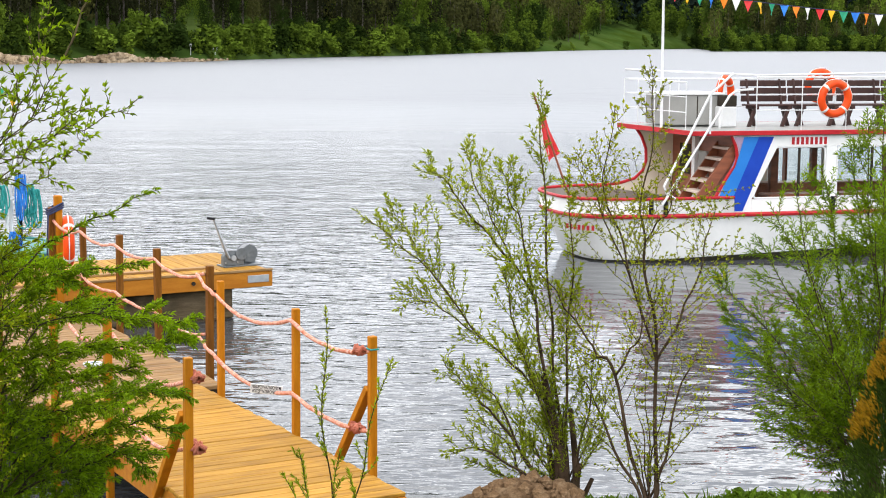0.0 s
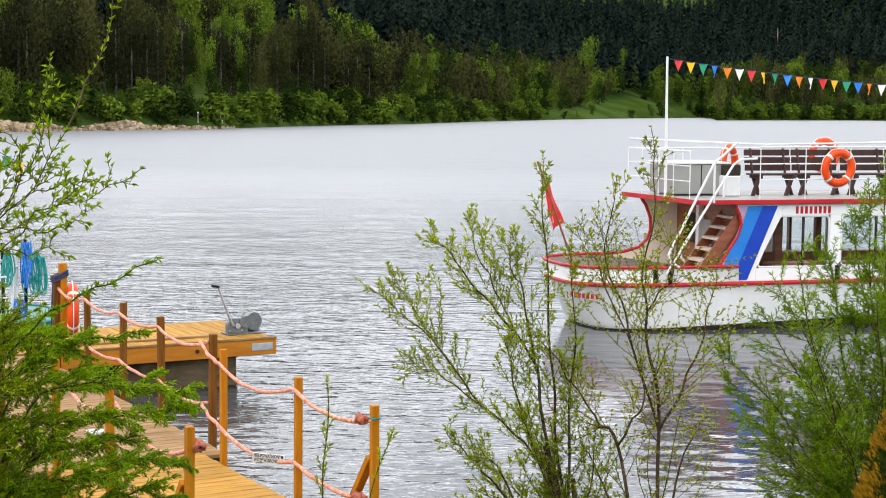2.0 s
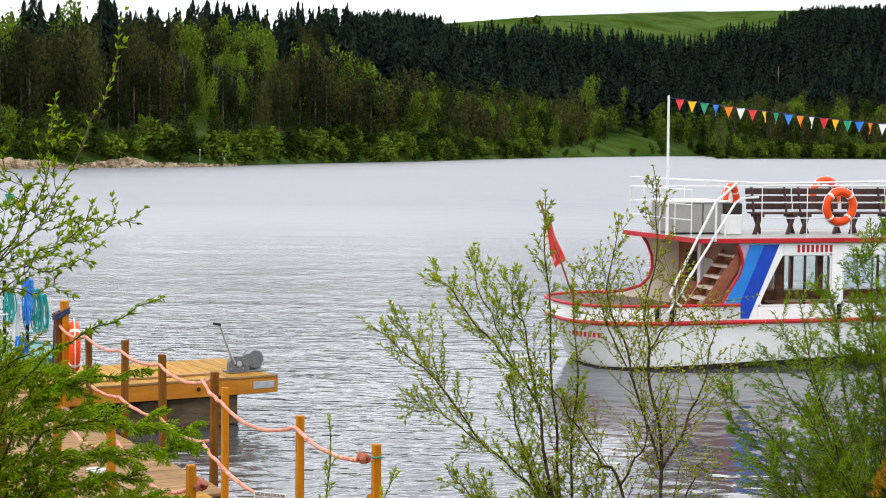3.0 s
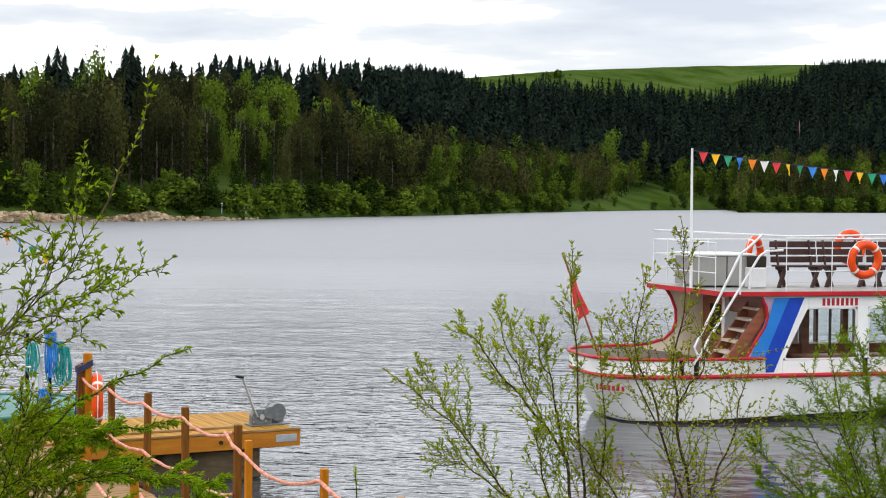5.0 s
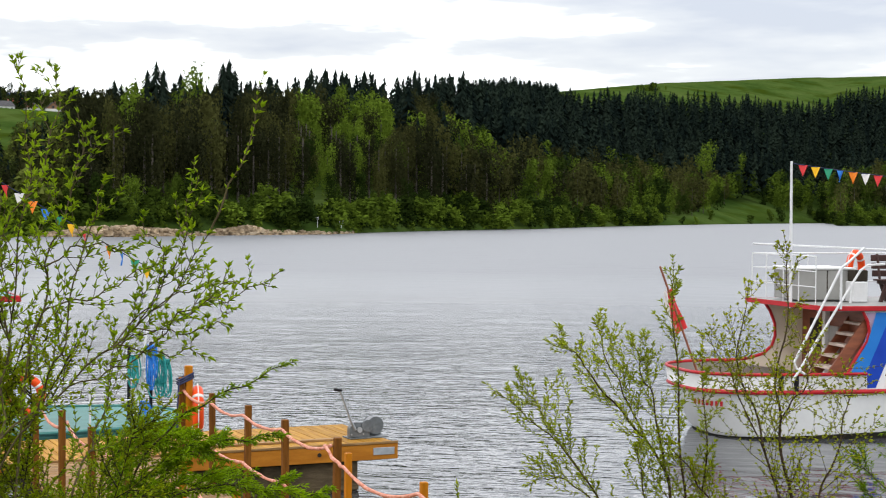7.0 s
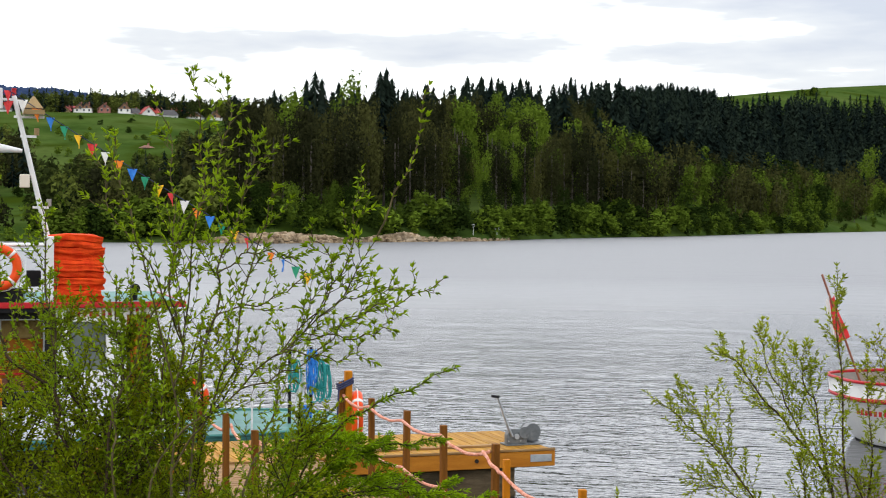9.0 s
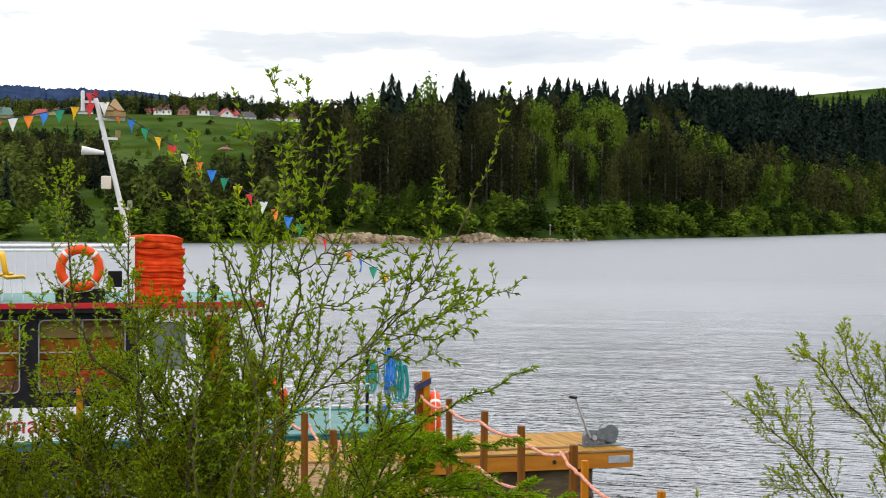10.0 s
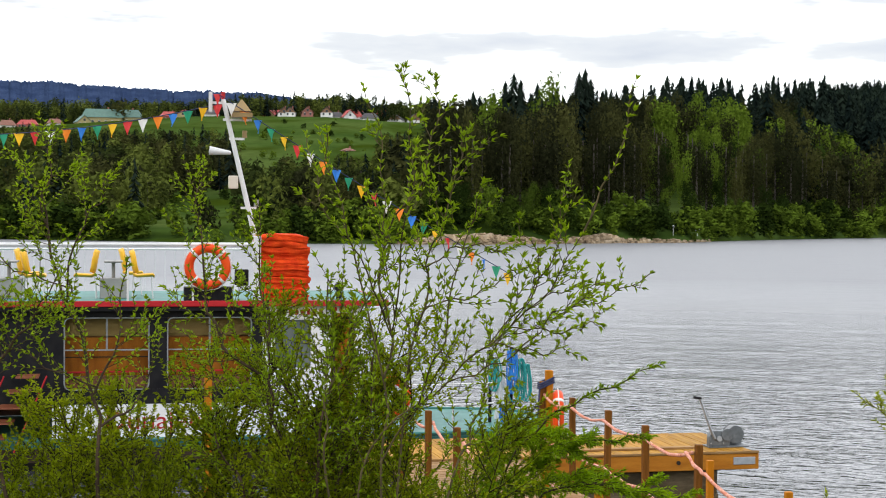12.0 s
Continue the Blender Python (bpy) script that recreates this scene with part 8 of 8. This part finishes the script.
for a, d, w, dp, wh, rh, wall, roof, turn, fl, gb, size in (
        (32.3, 330, 9, 8, 3, 3.4, "white", "brown", 10, 1, False, 0.6), (31.6, 322, 11, 8, 2.6, 3.0, "pink", "red", -8, 1, False, 0.6),
        (30.7, 326, 9, 8, 2.8, 3.2, "white", "brown", 8, 1, False, 0.55), (26.75, 338, 10, 8, 3.2, 3.0, "pink", "red", 12, 1, False, 0.62), (26.3, 334, 8, 8, 3.2, 3, "yellow", "red", 0, 1, True, 0.6),
        (25.3, 330, 8, 7, 3.4, 2.6, "white", "dark", 6, 1, False, 0.6), (23.2, 362, 8, 8, 3.6, 3.4, "yellow", "red", -10, 1, True, 0.6), (22.95, 366, 8, 8, 4.4, 3.4, "pink", "red", 18, 1, False, 0.6),
        (22.76, 346, 6.5, 8, 5.0, 3.4, "white", "dark", 4, 2, True, 0.6), (22.5, 344, 6, 8, 5.2, 3.2, "white", "dark", -4, 2, True, 0.6),
        (21.92, 344, 6.5, 8, 5.4, 2.6, "pink", "brown", 5, 2, True, 0.62), (21.22, 344, 7, 8, 5.0, 3.4, "white", "dark", 0, 2, True, 0.62), (20.88, 346, 8, 8, 3.0, 3.0, "white", "dark", 12, 1, False, 0.6),
        (20.45, 344, 7.5, 9, 3.4, 3.6, "white", "red", 15, 1, True, 0.62), (20.2, 348, 8, 8, 3.6, 3.4, "white", "red", -12, 1, False, 0.62), (20.02, 372, 8, 8, 6.4, 1.6, "white", "dark", 0, 2, False, 0.6),
        (19.68, 340, 9, 8, 3.0, 3.2, "white", "dark", 10, 1, False, 0.62), (19.45, 372, 15, 9, 5.2, 4.0, "pink", "red", -6, 2, False, 0.62), (18.75, 346, 9, 8, 3.6, 3.0, "white", "dark", -12, 1, True, 0.6),
        (18.1, 350, 9, 8, 4.0, 3.6, "white", "dark", 8, 1, True, 0.6), (17.4, 352, 8, 8, 4.0, 3.6, "white", "red", 0, 1, True, 0.6)):
    house(a, d, w, dp, wh, rh, wall, roof, turn, fl, gable=gb, size=size)
house(29.1, 335, 17, 10, 3.6, 4.0, "yellow", "green", 4, 1, "large yellow guest house with a green hipped roof", False, 0.8)
house(28.2, 342, 13, 9, 3.4, 3.8, "yellow", "green", -8, 1, "yellow annex with a green hipped roof", False, 0.75)
house(29.75, 330, 8, 9, 3.0, 3.4, "yellow", "green", 14, 1, "yellow annex with a green gabled roof", True)
house(20.45, 205, 5, 4, 2.4, 1.2, "wood", "brown", 20, 1, "small wooden barn in the meadow", False)


# ---- planks of the decks, last ----
rng = random.Random(11)
gp = plank_mesh(GW + 0.1, 0.136, 0.032)
lay_planks(gangway, 31, -0.54, 0.1415, -GW / 2, DECK, gp, M_PLANK, rng)
pp = plank_mesh(2.0, 0.136, 0.04)
lay_planks(platform, 50, 3.80, 0.1405, -0.75, DECK - 0.035, pp, M_PLANK_OLD, rng)
dp = plank_mesh(DW + 0.04, 0.136, 0.034)
lay_planks(dock, int((D1 - D0) / 0.1415), D0 + 0.1, 0.1415, DW / 2, DECK - 0.002, dp, M_PLANK, rng, along="x")
